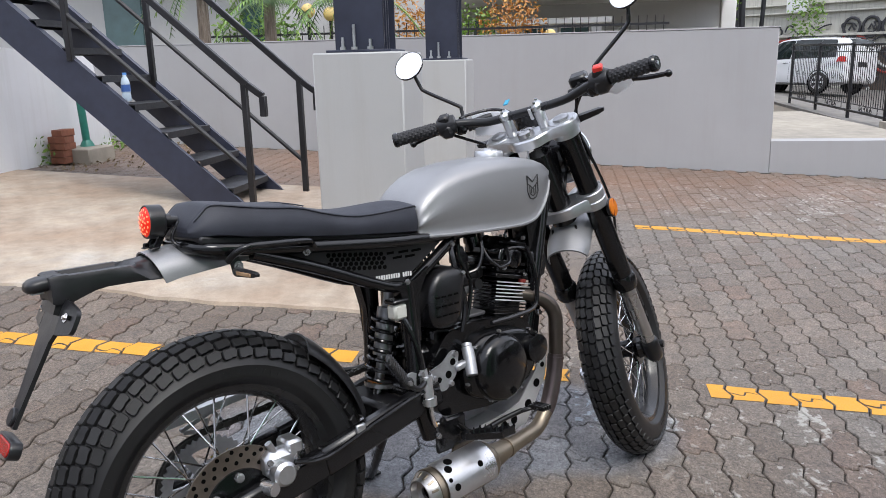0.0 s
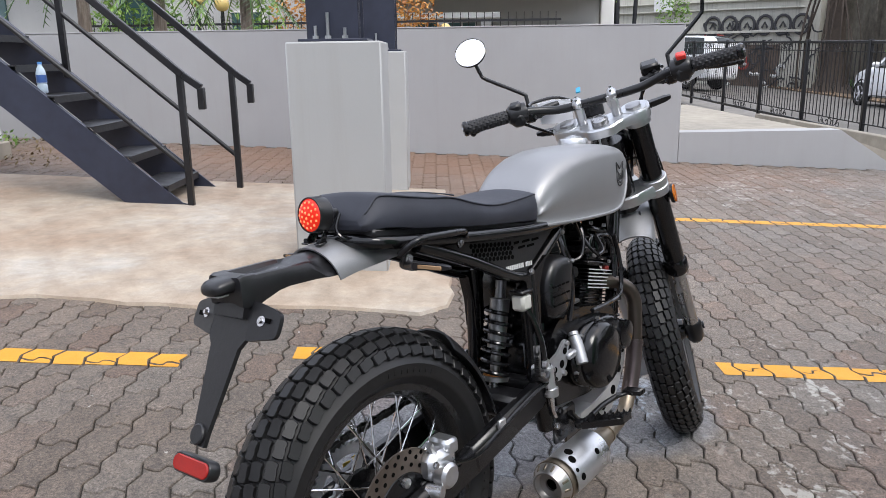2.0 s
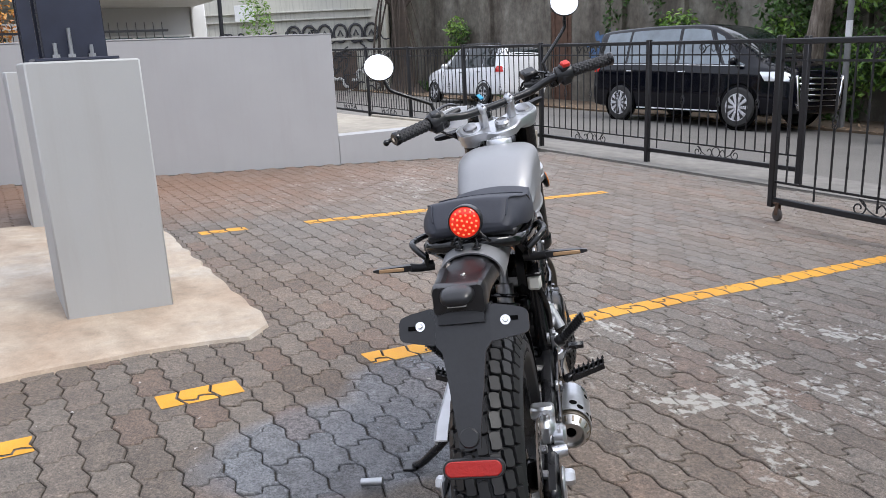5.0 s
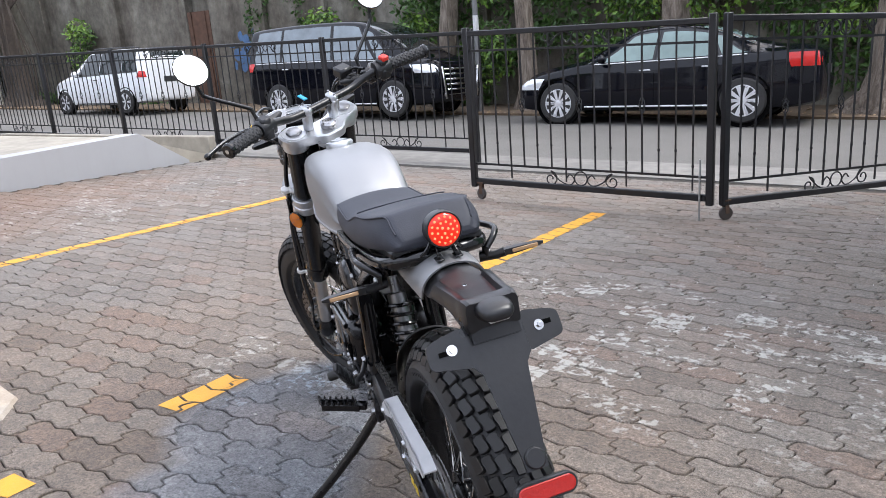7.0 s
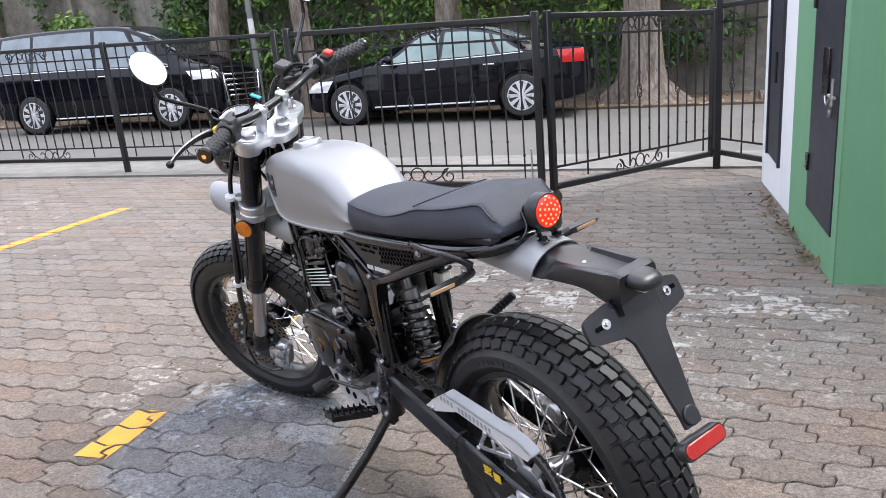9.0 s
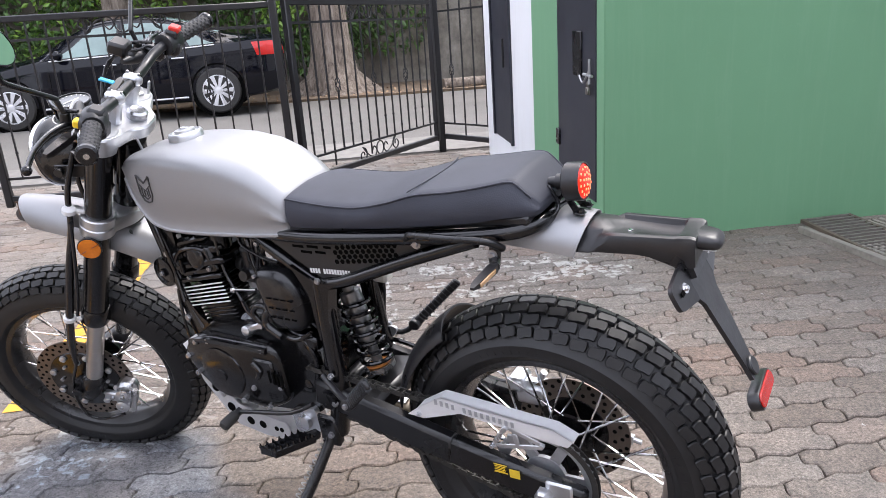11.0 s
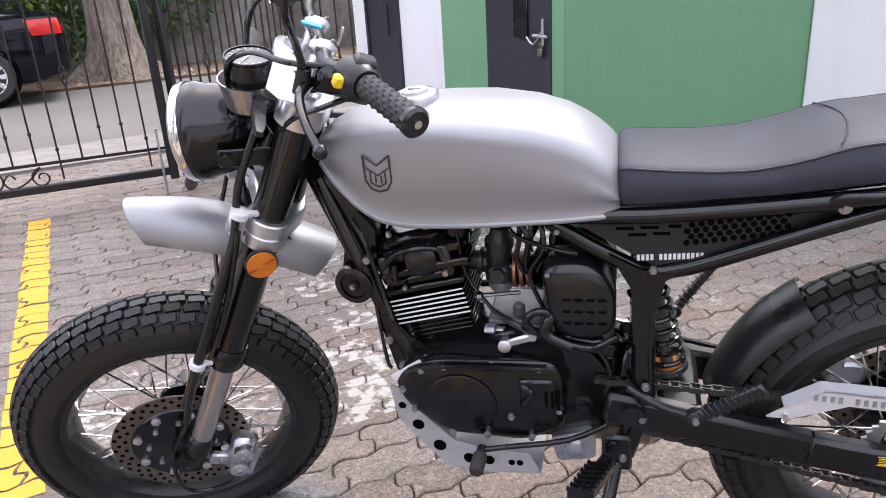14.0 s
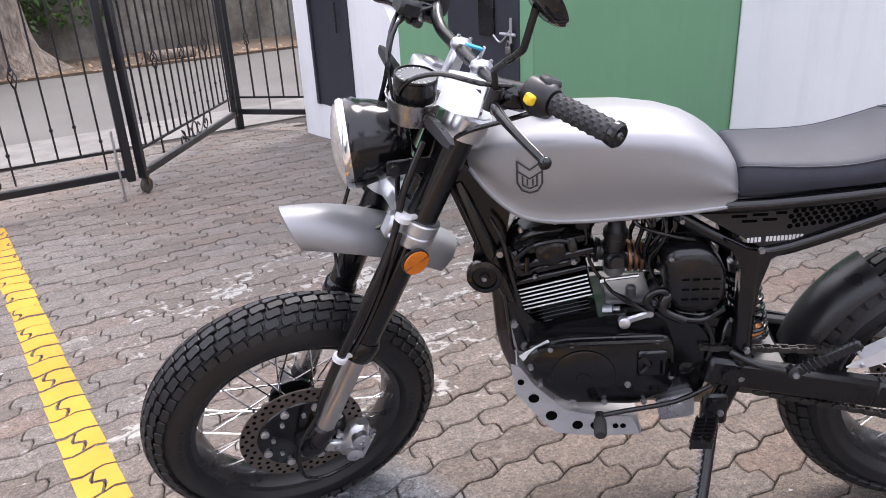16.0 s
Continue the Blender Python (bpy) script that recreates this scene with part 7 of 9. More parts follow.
for s in (-1, 1):
    k.lathe([(0.022, 0.014), (0.022, 0.022), (0.018, 0.024)], Matrix.Translation((0.04, s * 0.0875, 0)), 6)
    for e in (-0.015, 0.015):
        bolt(k, (0.028 + e * 0.8, s * 0.045, 0.085), (0, 0, 1), 0.0045, 0.005)
k.lathe([(0.022, 0.012), (0.022, 0.028), (0.016, 0.032), (0.012, 0.030)], Matrix.Translation((-0.002, 0, 0)), 20)
pieces("clamp_bolt", k, zinc, top_c)
k = B()
k.box((0.05, 0.035, 0.099), (0.03, 0.012, 0.004), ch=0.001)
part("blue_tape", k, blue_tag, top_c)
k = B()
k.prism(rounded([(0.07, 0.11), (0.02, 0.118), (-0.03, 0.03), (-0.03, -0.03), (0.02, -0.118), (0.07, -0.11), (0.055, 0.0)], 0.02), -0.240, -0.208, None, 0.004)
for s in (-1, 1):
    for z in (-0.249, -0.2235):
        k.lathe([(0.0355, z), (0.0375, z + 0.002), (0.0375, z + 0.022), (0.0355, z + 0.024)], Matrix.Translation((0.04, s * 0.0875, 0)), 28)
    k.lathe([(0.0350, -0.250), (0.0350, -0.198)], Matrix.Translation((0.04, s * 0.0875, 0)), 24)
    k.box((0.084, s * 0.0875, -0.224), (0.032, 0.030, 0.046), None, ch=0.005)
low_c = bp("lower_clamp", k, alloy, "alloy lower fork clamp", True)
k = B()
for s in (-1, 1):
    for e in (-0.013, 0.013):
        bolt(k, (0.09, s * 0.102, -0.224 + e), (0, s, 0), 0.0075, 0.007)
pieces("clamp_bolt", k, zinc, low_c)

# handlebar
k = B()
bar = [(-0.029, 0.336, 0.113), (-0.012, 0.28, 0.106), (0.006, 0.225, 0.099), (0.018, 0.185, 0.092), (0.028, 0.150, 0.080), (0.030, 0.115, 0.070), (0.029, 0.085, 0.0675), (0.028, 0.04, 0.067)]
k.tube(bar + [(x, -y, z) for x, y, z in bar[::-1]], 0.0112, 16, smooth=4)
BARFIX = Matrix.Translation((0, -0.012, 0)) @ Matrix.Rotation(radians(1.4), 4, "X") @ Matrix.Rotation(radians(1.4), 4, "Z")
hb = bp("handlebar", k, black_satin, "wide black handlebar without a brace", True)
hb.matrix_basis = ST @ BARFIX
for s in (-1, 1):
    g0, g1 = Vector((0.002, s * 0.238, 0.1005)), Vector((-0.030, s * 0.338, 0.113))
    k = B()
    gm = axis_matrix(g0, g1 - g0)
    L = (g1 - g0).length
    k.lathe([(0.0165, 0), (0.0165, L)], gm, 18)
    for i in range(14):
        for j in range(9):
            a = 2 * math.pi * (j + 0.5 * (i % 2)) / 9
            z = L * (i + 0.5) / 14
            c = [(0.0163 * math.cos(a + u), 0.0163 * math.sin(a + u), z + w) for u, w in ((0.34, 0), (0, 0.0046), (-0.34, 0), (0, -0.0046))]
            tip = (0.0186 * math.cos(a), 0.0186 * math.sin(a), z)
            k.add([gm @ Vector(p) for p in c + [tip]], [(0, 1, 4), (1, 2, 4), (2, 3, 4), (3, 0, 4)])
    gr = part("grip", k, grip_rubber, hb, "diamond-pattern rubber grip", sharp=20)
    k = B()
    k.lathe([(0.017, 0), (0.0195, 0.003), (0.0195, 0.010), (0.016, 0.014), (0.006, 0.014)], axis_matrix(g1, g1 - g0), 20)
    part("bar_end", k, gloss_black, hb)
    k = B()
    k.lathe([(0.0055, 0.0138), (0.0055, 0.016)], axis_matrix(g1, g1 - g0), 8)
    part("bar_end_screw", k, chrome, hb)
    # switch cluster
    k = B()
    sc = Vector((0.010, s * 0.210, 0.097))
    sm = axis_matrix(sc, g1 - g0)
    k.lathe([(0.018, -0.025), (0.025, -0.022), (0.026, 0.018), (0.020, 0.026)], sm, 20)
    k.box((0, 0, 0), (0.046, 0.036, 0.038), Matrix.Translation(sc + Vector((-0.004, 0, -0.010))), ch=0.008)
    k.box((0, 0, 0), (0.03, 0.03, 0.02), Matrix.Translation(sc + Vector((-0.004, 0, 0.022))), ch=0.005)
    sw = part("switch_housing", k, plastic, hb)
    k = B()
    if s > 0:
        k.box((0.036, 0.221, 0.092), (0.014, 0.018, 0.016), ch=0.003)
        part("button", k, yellow_plastic, sw, "yellow push button")
    else:
        k.box((0.002, -0.212, 0.131), (0.024, 0.024, 0.014), ch=0.003)
        part("kill_switch", k, red_plastic, sw, "red kill switch")
    # lever and perch
    k = B()
    k.box((0.034, s * 0.182, 0.076), (0.050, 0.034, 0.034), ch=0.008)
    tip = Vector((0.066, 0.352, 0.054)) if s > 0 else Vector((0.082, -0.354, 0.040))
    pts = [Vector((0.052, s * 0.160, 0.062)), Vector((0.070, s * 0.195, 0.060)), Vector((0.080, s * 0.24, 0.061)), Vector((0.078, s * 0.30, 0.059)) if s > 0 else Vector((0.086, s * 0.30, 0.044)), tip]
    k.tube(pts, [0.012, 0.0105, 0.008, 0.0066, 0.006], 10, smooth=4, flat=0.8)
    k.ball(tip, 0.0095, 12, 8)
    part("lever", k, black_paint, hb)
    k = B()
    k.tube([(0.052, s * 0.176, 0.063), (0.064, s * 0.150, 0.064), (0.074, s * 0.122, 0.066), (0.078, s * 0.108, 0.067)], [0.014, 0.0135, 0.010, 0.006], 14, smooth=2)
    part("cable_boot", k, plastic, hb)
# right-hand reservoir and tag
k = B()
k.box((0.100, -0.150, 0.082), (0.042, 0.046, 0.030), None, ch=0.006)
k.box((0.080, -0.160, 0.066), (0.03, 0.04, 0.026), None, ch=0.006)
bp("front_reservoir", k, black_satin, "", True)
k = B()
k.loft([[(0.060, -0.215 + e, 0.095), (0.075, -0.275 + e, 0.080), (0.085, -0.280 + e, 0.035), (0.080, -0.235 + e, 0.022), (0.066, -0.205 + e, 0.050)] for e in (0.0, 0.002)])
bp("paper_tag", k, paper, "crumpled white paper tag under the lever", True)
k = B()
k.loft([[(0.092 + e, 0.066, 0.062), (0.082 + e, 0.110, 0.080), (0.070 + e, 0.150, 0.086), (0.064 + e, 0.156, 0.030), (0.080 + e, 0.112, 0.010), (0.094 + e, 0.074, 0.004)] for e in (0.0, 0.0015)])
bp("paper_wrap", k, paper, "white paper wrapped about the clamp", True)
# mirrors
for s in (-1, 1):
    k = B()
    base = Vector((0.070, s * 0.186, 0.050))
    mc = Vector((0.144, s * 0.302, 0.246))
    k.tube([base, base + Vector((0.004, 0, 0.034))], [0.0115, 0.0095], 12)
    k.tube([base + Vector((0, 0, 0.025)), Vector((0.088, s * 0.187, 0.104)), Vector((0.094, s * 0.194, 0.114)), Vector((0.128, s * 0.280, 0.168)), Vector((0.136, s * 0.293, 0.186)), mc + Vector((0.006, 0, -0.014))], 0.0052, 10, smooth=3)
    stem = bp("mirror", k, black_satin, "round black bar mirror", True)
    stem.matrix_basis = ST @ BARFIX
    face = Vector((-0.62, -0.02, 0.78) if s > 0 else (-0.64, 0.20, 0.74)).normalized()
    mt = axis_matrix(mc, face)
    k = B()
    k.lathe([(0.004, -0.016), (0.026, -0.013), (0.040, -0.004), (0.0435, 0.0), (0.0435, 0.004), (0.0415, 0.005)], mt, 36, caps=False)
    part("mirror_shell", k, gloss_black, stem)
    k = B()
    k.lathe([(0.0418, 0.0040), (0.0005, 0.0042)], mt, 36, caps=False)
    part("mirror_face", k, mirror_glass, stem, "round mirror glass")

# headlamp and gauge
lamp_lens = simple("headlamp_lens", (0.36, 0.34, 0.31), 0.16, 0.0, 0.35, 140, 0.3)
HF = Vector((math.cos(RAKE) * 0.978, -math.cos(RAKE) * 0.208, -math.sin(RAKE)))
hl = axis_matrix(Vector((0.180, -0.022, -0.146)), HF)
k = B()
k.lathe([(0.010, -0.120), (0.022, -0.119), (0.034, -0.1155), (0.045, -0.1085), (0.054, -0.099), (0.0615, -0.087), (0.067, -0.073), (0.071, -0.058), (0.0735, -0.044), (0.075, -0.035), (0.078, -0.030), (0.078, -0.014), (0.076, -0.010)], hl, 64, caps=False)
head = bp("headlamp", k, black_paint, "round gloss black headlamp", True)
k = B()
k.lathe([(0.0755, -0.014), (0.079, -0.013), (0.0795, -0.006), (0.077, 0.0), (0.0745, 0.0)], hl, 40, caps=False)
part("bezel", k, chrome, head, "chrome headlamp rim")
k = B()
k.lathe([(0.0735, 0.0), (0.068, 0.006), (0.045, 0.013), (0.02, 0.0165), (0.0005, 0.017)], hl, 40)
part("lamp_glass", k, lamp_lens, head, "pale fluted headlamp glass")
k = B()
k.lathe([(0.072, -0.004), (0.055, -0.030), (0.03, -0.045), (0.012, -0.05), (0.010, -0.02), (0.0005, -0.018)], hl, 36, caps=False)
part("lamp_bowl", k, chrome, head)
k = B()
for s in (-1, 1):
    k.bar((0.055, s * 0.075, -0.10), (0.135, s * 0.078, -0.125), 0.005, 0.03, 0.002)
    k.lathe([(0.010, 0), (0.010, 0.010)], axis_matrix((0.125, s * 0.079, -0.122), (0, s, 0)), 10)
pieces("headlamp_bracket", k, black_satin, head)
GZ = Vector((-0.16, 0.0, 0.98)).normalized()
gm = axis_matrix(Vector((0.122, 0.026, 0.022)), Vector((0.30, 0, 0.95))) @ Matrix.Diagonal((0.88, 0.88, 0.88, 1))
k = B()
k.lathe([(0.030, -0.045), (0.040, -0.040), (0.0415, -0.004), (0.0415, 0.0), (0.038, 0.002)], gm, 36)
gauge = bp("speedometer", k, black_satin, "small round speedometer", True)
k = B()
k.lathe([(0.038, 0.003), (0.0005, 0.003)], gm, 32, caps=False)
part("dial", k, simple("dial_grey", (0.10, 0.105, 0.11), 0.35), gauge)
k = B()
for i in range(13):
    a = radians(-210 + 20 * i)
    k.bar(gm @ Vector((0.029 * math.cos(a), 0.029 * math.sin(a), 0.0038)), gm @ Vector((0.035 * math.cos(a), 0.035 * math.sin(a), 0.0038)), 0.0014, 0.0008)
k.bar(gm @ Vector((0, 0, 0.0045)), gm @ Vector((0.022, -0.012, 0.0045)), 0.002, 0.001)
pieces("dial_mark", k, print_white, gauge)
k = B()
k.lathe([(0.038, 0.002), (0.0415, 0.002), (0.0415, 0.006), (0.039, 0.006)], gm, 36, caps=False)
part("gauge_rim", k, black_satin, gauge)
k = B()
rings = []
for i in range(17):
    a = radians(-125 + 250 * i / 16)
    ring = []
    for r, h in ((0.056, -0.034), (0.043, -0.084), (0.0405, -0.084), (0.0535, -0.034)):
        ring.append(gm @ Vector((r * math.cos(a), r * math.sin(a), h)))
    rings.append(ring)
k.loft(rings)
part("gauge_bracket", k, stainless, gauge)

# front indicators
for s in (-1, 1):
    k = B()
    k.tube([(0.045, s * 0.110, -0.272), (0.039, s * 0.128, -0.268)], 0.008, 10)
    im = axis_matrix((0.039, s * 0.126, -0.267), (-0.15, s, 0.05))
    k.lathe([(0.006, -0.006), (0.024, -0.003), (0.0265, 0.002), (0.0265, 0.006), (0.024, 0.007)], im, 28)
    fi = bp("front_indicator", k, black_satin, "round amber side reflector", True)
    k = B()
    k.lathe([(0.0245, 0.006), (0.024, 0.0095), (0.0005, 0.0115)], im, 28)
    part("indicator_lens", k, orange_lens, fi)
    k = B()
    k.bar(im @ Vector((-0.017, -0.017, 0.0098)), im @ Vector((0.017, 0.017, 0.0098)), 0.0022, 0.0022)
    part("lens_rib", k, simple("amber_rib", (0.20, 0.045, 0.006), 0.3), fi)
    k = B()
    st = Vector((0.099, s * 0.082, -0.022))
    en = Vector((0.104, s * 0.184, -0.014))
    k.tube([Vector((0.085, s * 0.052, -0.028)), st], [0.009, 0.011], 10)
    k.loft([[c + Vector((x, 0, z)) for x, z in ((h, -h), (h, h), (-h, h), (-h, -h))][::s] for c, h in ((st, 0.007), (st.lerp(en, 0.2), 0.009), (st.lerp(en, 0.85), 0.007), (en, 0.004))])
    bp("front_winker", k, plastic, "slim dark front indicator", True)

# front mudguard, high under the clamp
k = B()
rings = []
for i in range(21):
    u = i / 20
    x = -0.105 + 0.36 * u
    z = -0.277 - 0.55 * (x - 0.085) ** 2
    w = 0.062 * (1.0 - 0.26 * max(0.0, (u - 0.55) / 0.45) ** 2.2 - 0.12 * max(0.0, (0.25 - u) / 0.25) ** 2)
    hh = 0.052 * (1.0 - 0.12 * max(0.0, (u - 0.6) / 0.4) ** 2)
    arc = [(w * math.cos(a), z - 0.036 + hh * math.sin(a)) for a in [math.pi * j / 14 for j in range(15)]]
    arc2 = [(w * 0.95 * math.cos(a), z - 0.0385 + hh * 0.97 * math.sin(a)) for a in [math.pi * j / 14 for j in range(14, -1, -1)]]
    # both ends are cut back along the sides
    cut = -0.045 * max(0.0, (u - 0.5) / 0.5) ** 1.5 + 0.03 * max(0.0, (0.3 - u) / 0.3) ** 2
    rings.append([(x + cut * (1 - math.sin(math.pi * min(j, 29 - j) / 14)), y, zz) for j, (y, zz) in enumerate(arc + arc2)])
k.loft(rings)
bp("front_mudguard", k, silver_paint, "short silver front mudguard", True, sharp=50)
k = B()
for s in (-1, 1):
    k.loft([[(0.115, s * y, -0.292), (0.075, s * y, -0.262), (0.045, s * y, -0.268), (0.03, s * y, -0.300)] for y in (0.030, 0.036)][::s])
    k.loft([[(-0.01, s * y, -0.268), (-0.045, s * y, -0.300), (-0.075, s * y, -0.312), (-0.02, s * y, -0.306)] for y in (0.030, 0.036)][::s])
bolt(k, (-0.06, 0.02, -0.285), (0, 0, 1), 0.006, 0.005)
bike_pieces("mudguard_bracket", k, black_satin, "", True)

# front calliper, hoses
k = B()
k.box((-0.045, 0.080, -0.775), (0.05, 0.045, 0.095), Matrix.Identity(4), ch=0.012)
k.lathe([(0.020, 0), (0.020, 0.016), (0.014, 0.020)], axis_matrix((-0.045, 0.098, -0.755), (0, 1, 0)), 16)
k.lathe([(0.018, 0), (0.018, 0.016), (0.012, 0.020)], axis_matrix((-0.045, 0.098, -0.797), (0, 1, 0)), 16)
k.tube([(-0.07, 0.10, -0.735), (-0.07, 0.10, -0.815)], 0.007, 10)
k.box((-0.012, 0.082, -0.80), (0.05, 0.016, 0.03), ch=0.004)
fc = bp("front_calliper", k, alloy, "bare alloy front brake calliper", True)
k = B()
for p in ((-0.045, 0.116, -0.755), (-0.045, 0.114, -0.797), (-0.01, 0.09, -0.80)):
    bolt(k, p, (0, 1, 0), 0.007, 0.006)
pieces("calliper_bolt", k, zinc, fc)
k = B()
k.tube([(0.095, 0.085, -0.06), (0.100, 0.10, -0.15), (0.088, 0.112, -0.24), (0.088, 0.118, -0.34), (0.090, 0.116, -0.50), (0.088, 0.112, -0.60), (0.078, 0.108, -0.68)], [0.006, 0.0065, 0.0065, 0.009, 0.0095, 0.0095, 0.006], 12, smooth=4)
k.tube([(0.078, 0.108, -0.68), (0.085, 0.108, -0.78), (0.05, 0.112, -0.86), (0.0, 0.112, -0.865), (-0.05, 0.108, -0.83)], 0.0042, 8, smooth=5)
k.tube([(0.085, 0.12, -0.22), (0.075, 0.122, -0.32), (0.07, 0.120, -0.42), (0.072, 0.115, -0.50)], 0.0045, 8, smooth=4)
k.tube([(0.10, -0.10, -0.05), (0.095, -0.115, -0.2), (0.09, -0.115, -0.3), (0.085, -0.09, -0.40), (0.07, -0.05, -0.45)], 0.004, 8, smooth=4)
bike_pieces("fork_hose", k, gloss_black, "", True)
k = B()
for z in (-0.190, -0.515):
    k.lathe([(0.012, -0.006), (0.0145, -0.005), (0.0145, 0.005), (0.012, 0.006)], Matrix.Translation((0.090, 0.116, z)), 16)
    k.bar((0.06, 0.105, z), (0.085, 0.114, z), 0.01, 0.008, 0.002)
bike_pieces("hose_clamp", k, print_white, "", True)
# cables over the headlamp
k = B()
k.tube([(0.045, 0.172, 0.098), (0.09, 0.16, 0.085), (0.135, 0.10, 0.060), (0.15, 0.045, 0.0), (0.10, 0.03, -0.09), (0.03, 0.03, -0.16)], 0.0042, 8, smooth=5)
k.tube([(0.04, -0.18, 0.10), (0.10, -0.17, 0.075), (0.12, -0.11, 0.0), (0.07, -0.06, -0.10), (0.0, -0.04, -0.16)], 0.004, 8, smooth=5)
k.tube([(0.05, -0.16, 0.09), (0.115, -0.13, 0.05), (0.11, -0.10, -0.05), (0.095, -0.11, -0.15)], 0.004, 8, smooth=5)
k.tube([(0.00, 0.205, 0.085), (0.03, 0.17, 0.04), (0.06, 0.12, -0.02), (0.05, 0.06, -0.10)], 0.004, 8, smooth=5)
k.tube([(0.12, 0.03, -0.06), (0.10, 0.055, -0.14), (0.075, 0.06, -0.20), (0.05, 0.055, -0.24)], 0.005, 8, smooth=4)
k.tube([(0.12, -0.03, -0.06), (0.10, -0.055, -0.14), (0.075, -0.06, -0.20), (0.0, -0.055, -0.22)], 0.005, 8, smooth=4)
bike_pieces("control_cable", k, gloss_black, "", True)
k = B()
k.tube([(0.02, 0.01, 0.012), (-0.02, 0.015, -0.05), (-0.05, 0.02, -0.12)], 0.003, 6)
k.box((-0.01, -0.035, 0.07), (0.004, 0.008, 0.03), ch=0.001)
bp("ignition_key", k, alloy, "", True)

# ---------------------------------------------------------------- parked cars
car_black = Mat("car_black", 0.18)
car_black.color((0.0022, 0.0026, 0.0055))
car_black.p.inputs["Coat Weight"].default_value = 0.62
car_black.p.inputs["Specular IOR Level"].default_value = 0.0
car_black.p.inputs["Coat Roughness"].default_value = 0.05
car_black = car_black.m
car_white = Mat("car_white", 0.25)
car_white.color((0.74, 0.75, 0.77))
car_white.p.inputs["Coat Weight"].default_value = 0.8
car_white.p.inputs["Coat Roughness"].default_value = 0.06
car_white = car_white.m
car_glass = simple("tinted_glass", (0.012, 0.018, 0.018), 0.06, 0.0, 0.2, 4, 0, 0.03)
# sedan panes: the sky's reflection is put into a pale base colour
car_glass_sky = simple("sky_pale_glass", (0.16, 0.22, 0.21), 0.06, 0.0, 0.3, 3, 0, 0.03)
lamp_red = simple("lamp_red", (0.5, 0.015, 0.012), 0.15)
lamp_clear = simple("lamp_clear", (0.75, 0.77, 0.8), 0.12, 0.4)
wheel_alloy = simple("wheel_alloy", (0.66, 0.66, 0.68), 0.28, 0.45, 0.06, 30)
plate_dark = simple("plate_dark", (0.03, 0.03, 0.032), 0.5)


def car_wheel(t, x, y, r, spokes, side, dark=False):
    """Tyre with a spoked alloy rim, facing side."""
    k = B()
    m = Matrix.Translation((x, y, r)) @ Matrix.Rotation(radians(-90 * side), 4, "X")
    k.lathe([(r * 0.62, -0.10), (r * 0.92, -0.10), (r, -0.07), (r, 0.07), (r * 0.93, 0.10), (r * 0.70, 0.105), (r * 0.66, 0.09)], m, 36)
    w = part("wheel", k, rubber, t)
    k = B()
    k.lathe([(r * 0.70, 0.09), (r * 0.70, 0.102), (r * 0.665, 0.104), (r * 0.64, 0.085), (r * 0.63, 0.05)], m, 36, caps=False)
    for i in range(spokes):
        a = 2 * math.pi * i / spokes
        for e in (-0.07, 0.07):
            p, q = Vector((0.05 * math.cos(a), 0.05 * math.sin(a), 0.092)), Vector((r * 0.66 * math.cos(a + e), r * 0.66 * math.sin(a + e), 0.094))
            k.bar(m @ p, m @ q, 0.02, 0.034, 0.004)
    k.lathe([(0.055, 0.08), (0.055, 0.1), (0.03, 0.106)], m, 16)
    part("rim", k, wheel_alloy, w)
    k = B()
    k.lathe([(r * 0.64, 0.03), (0.001, 0.03)], m, 24)
    part("rim_well", k, hole_black, w)
    return w


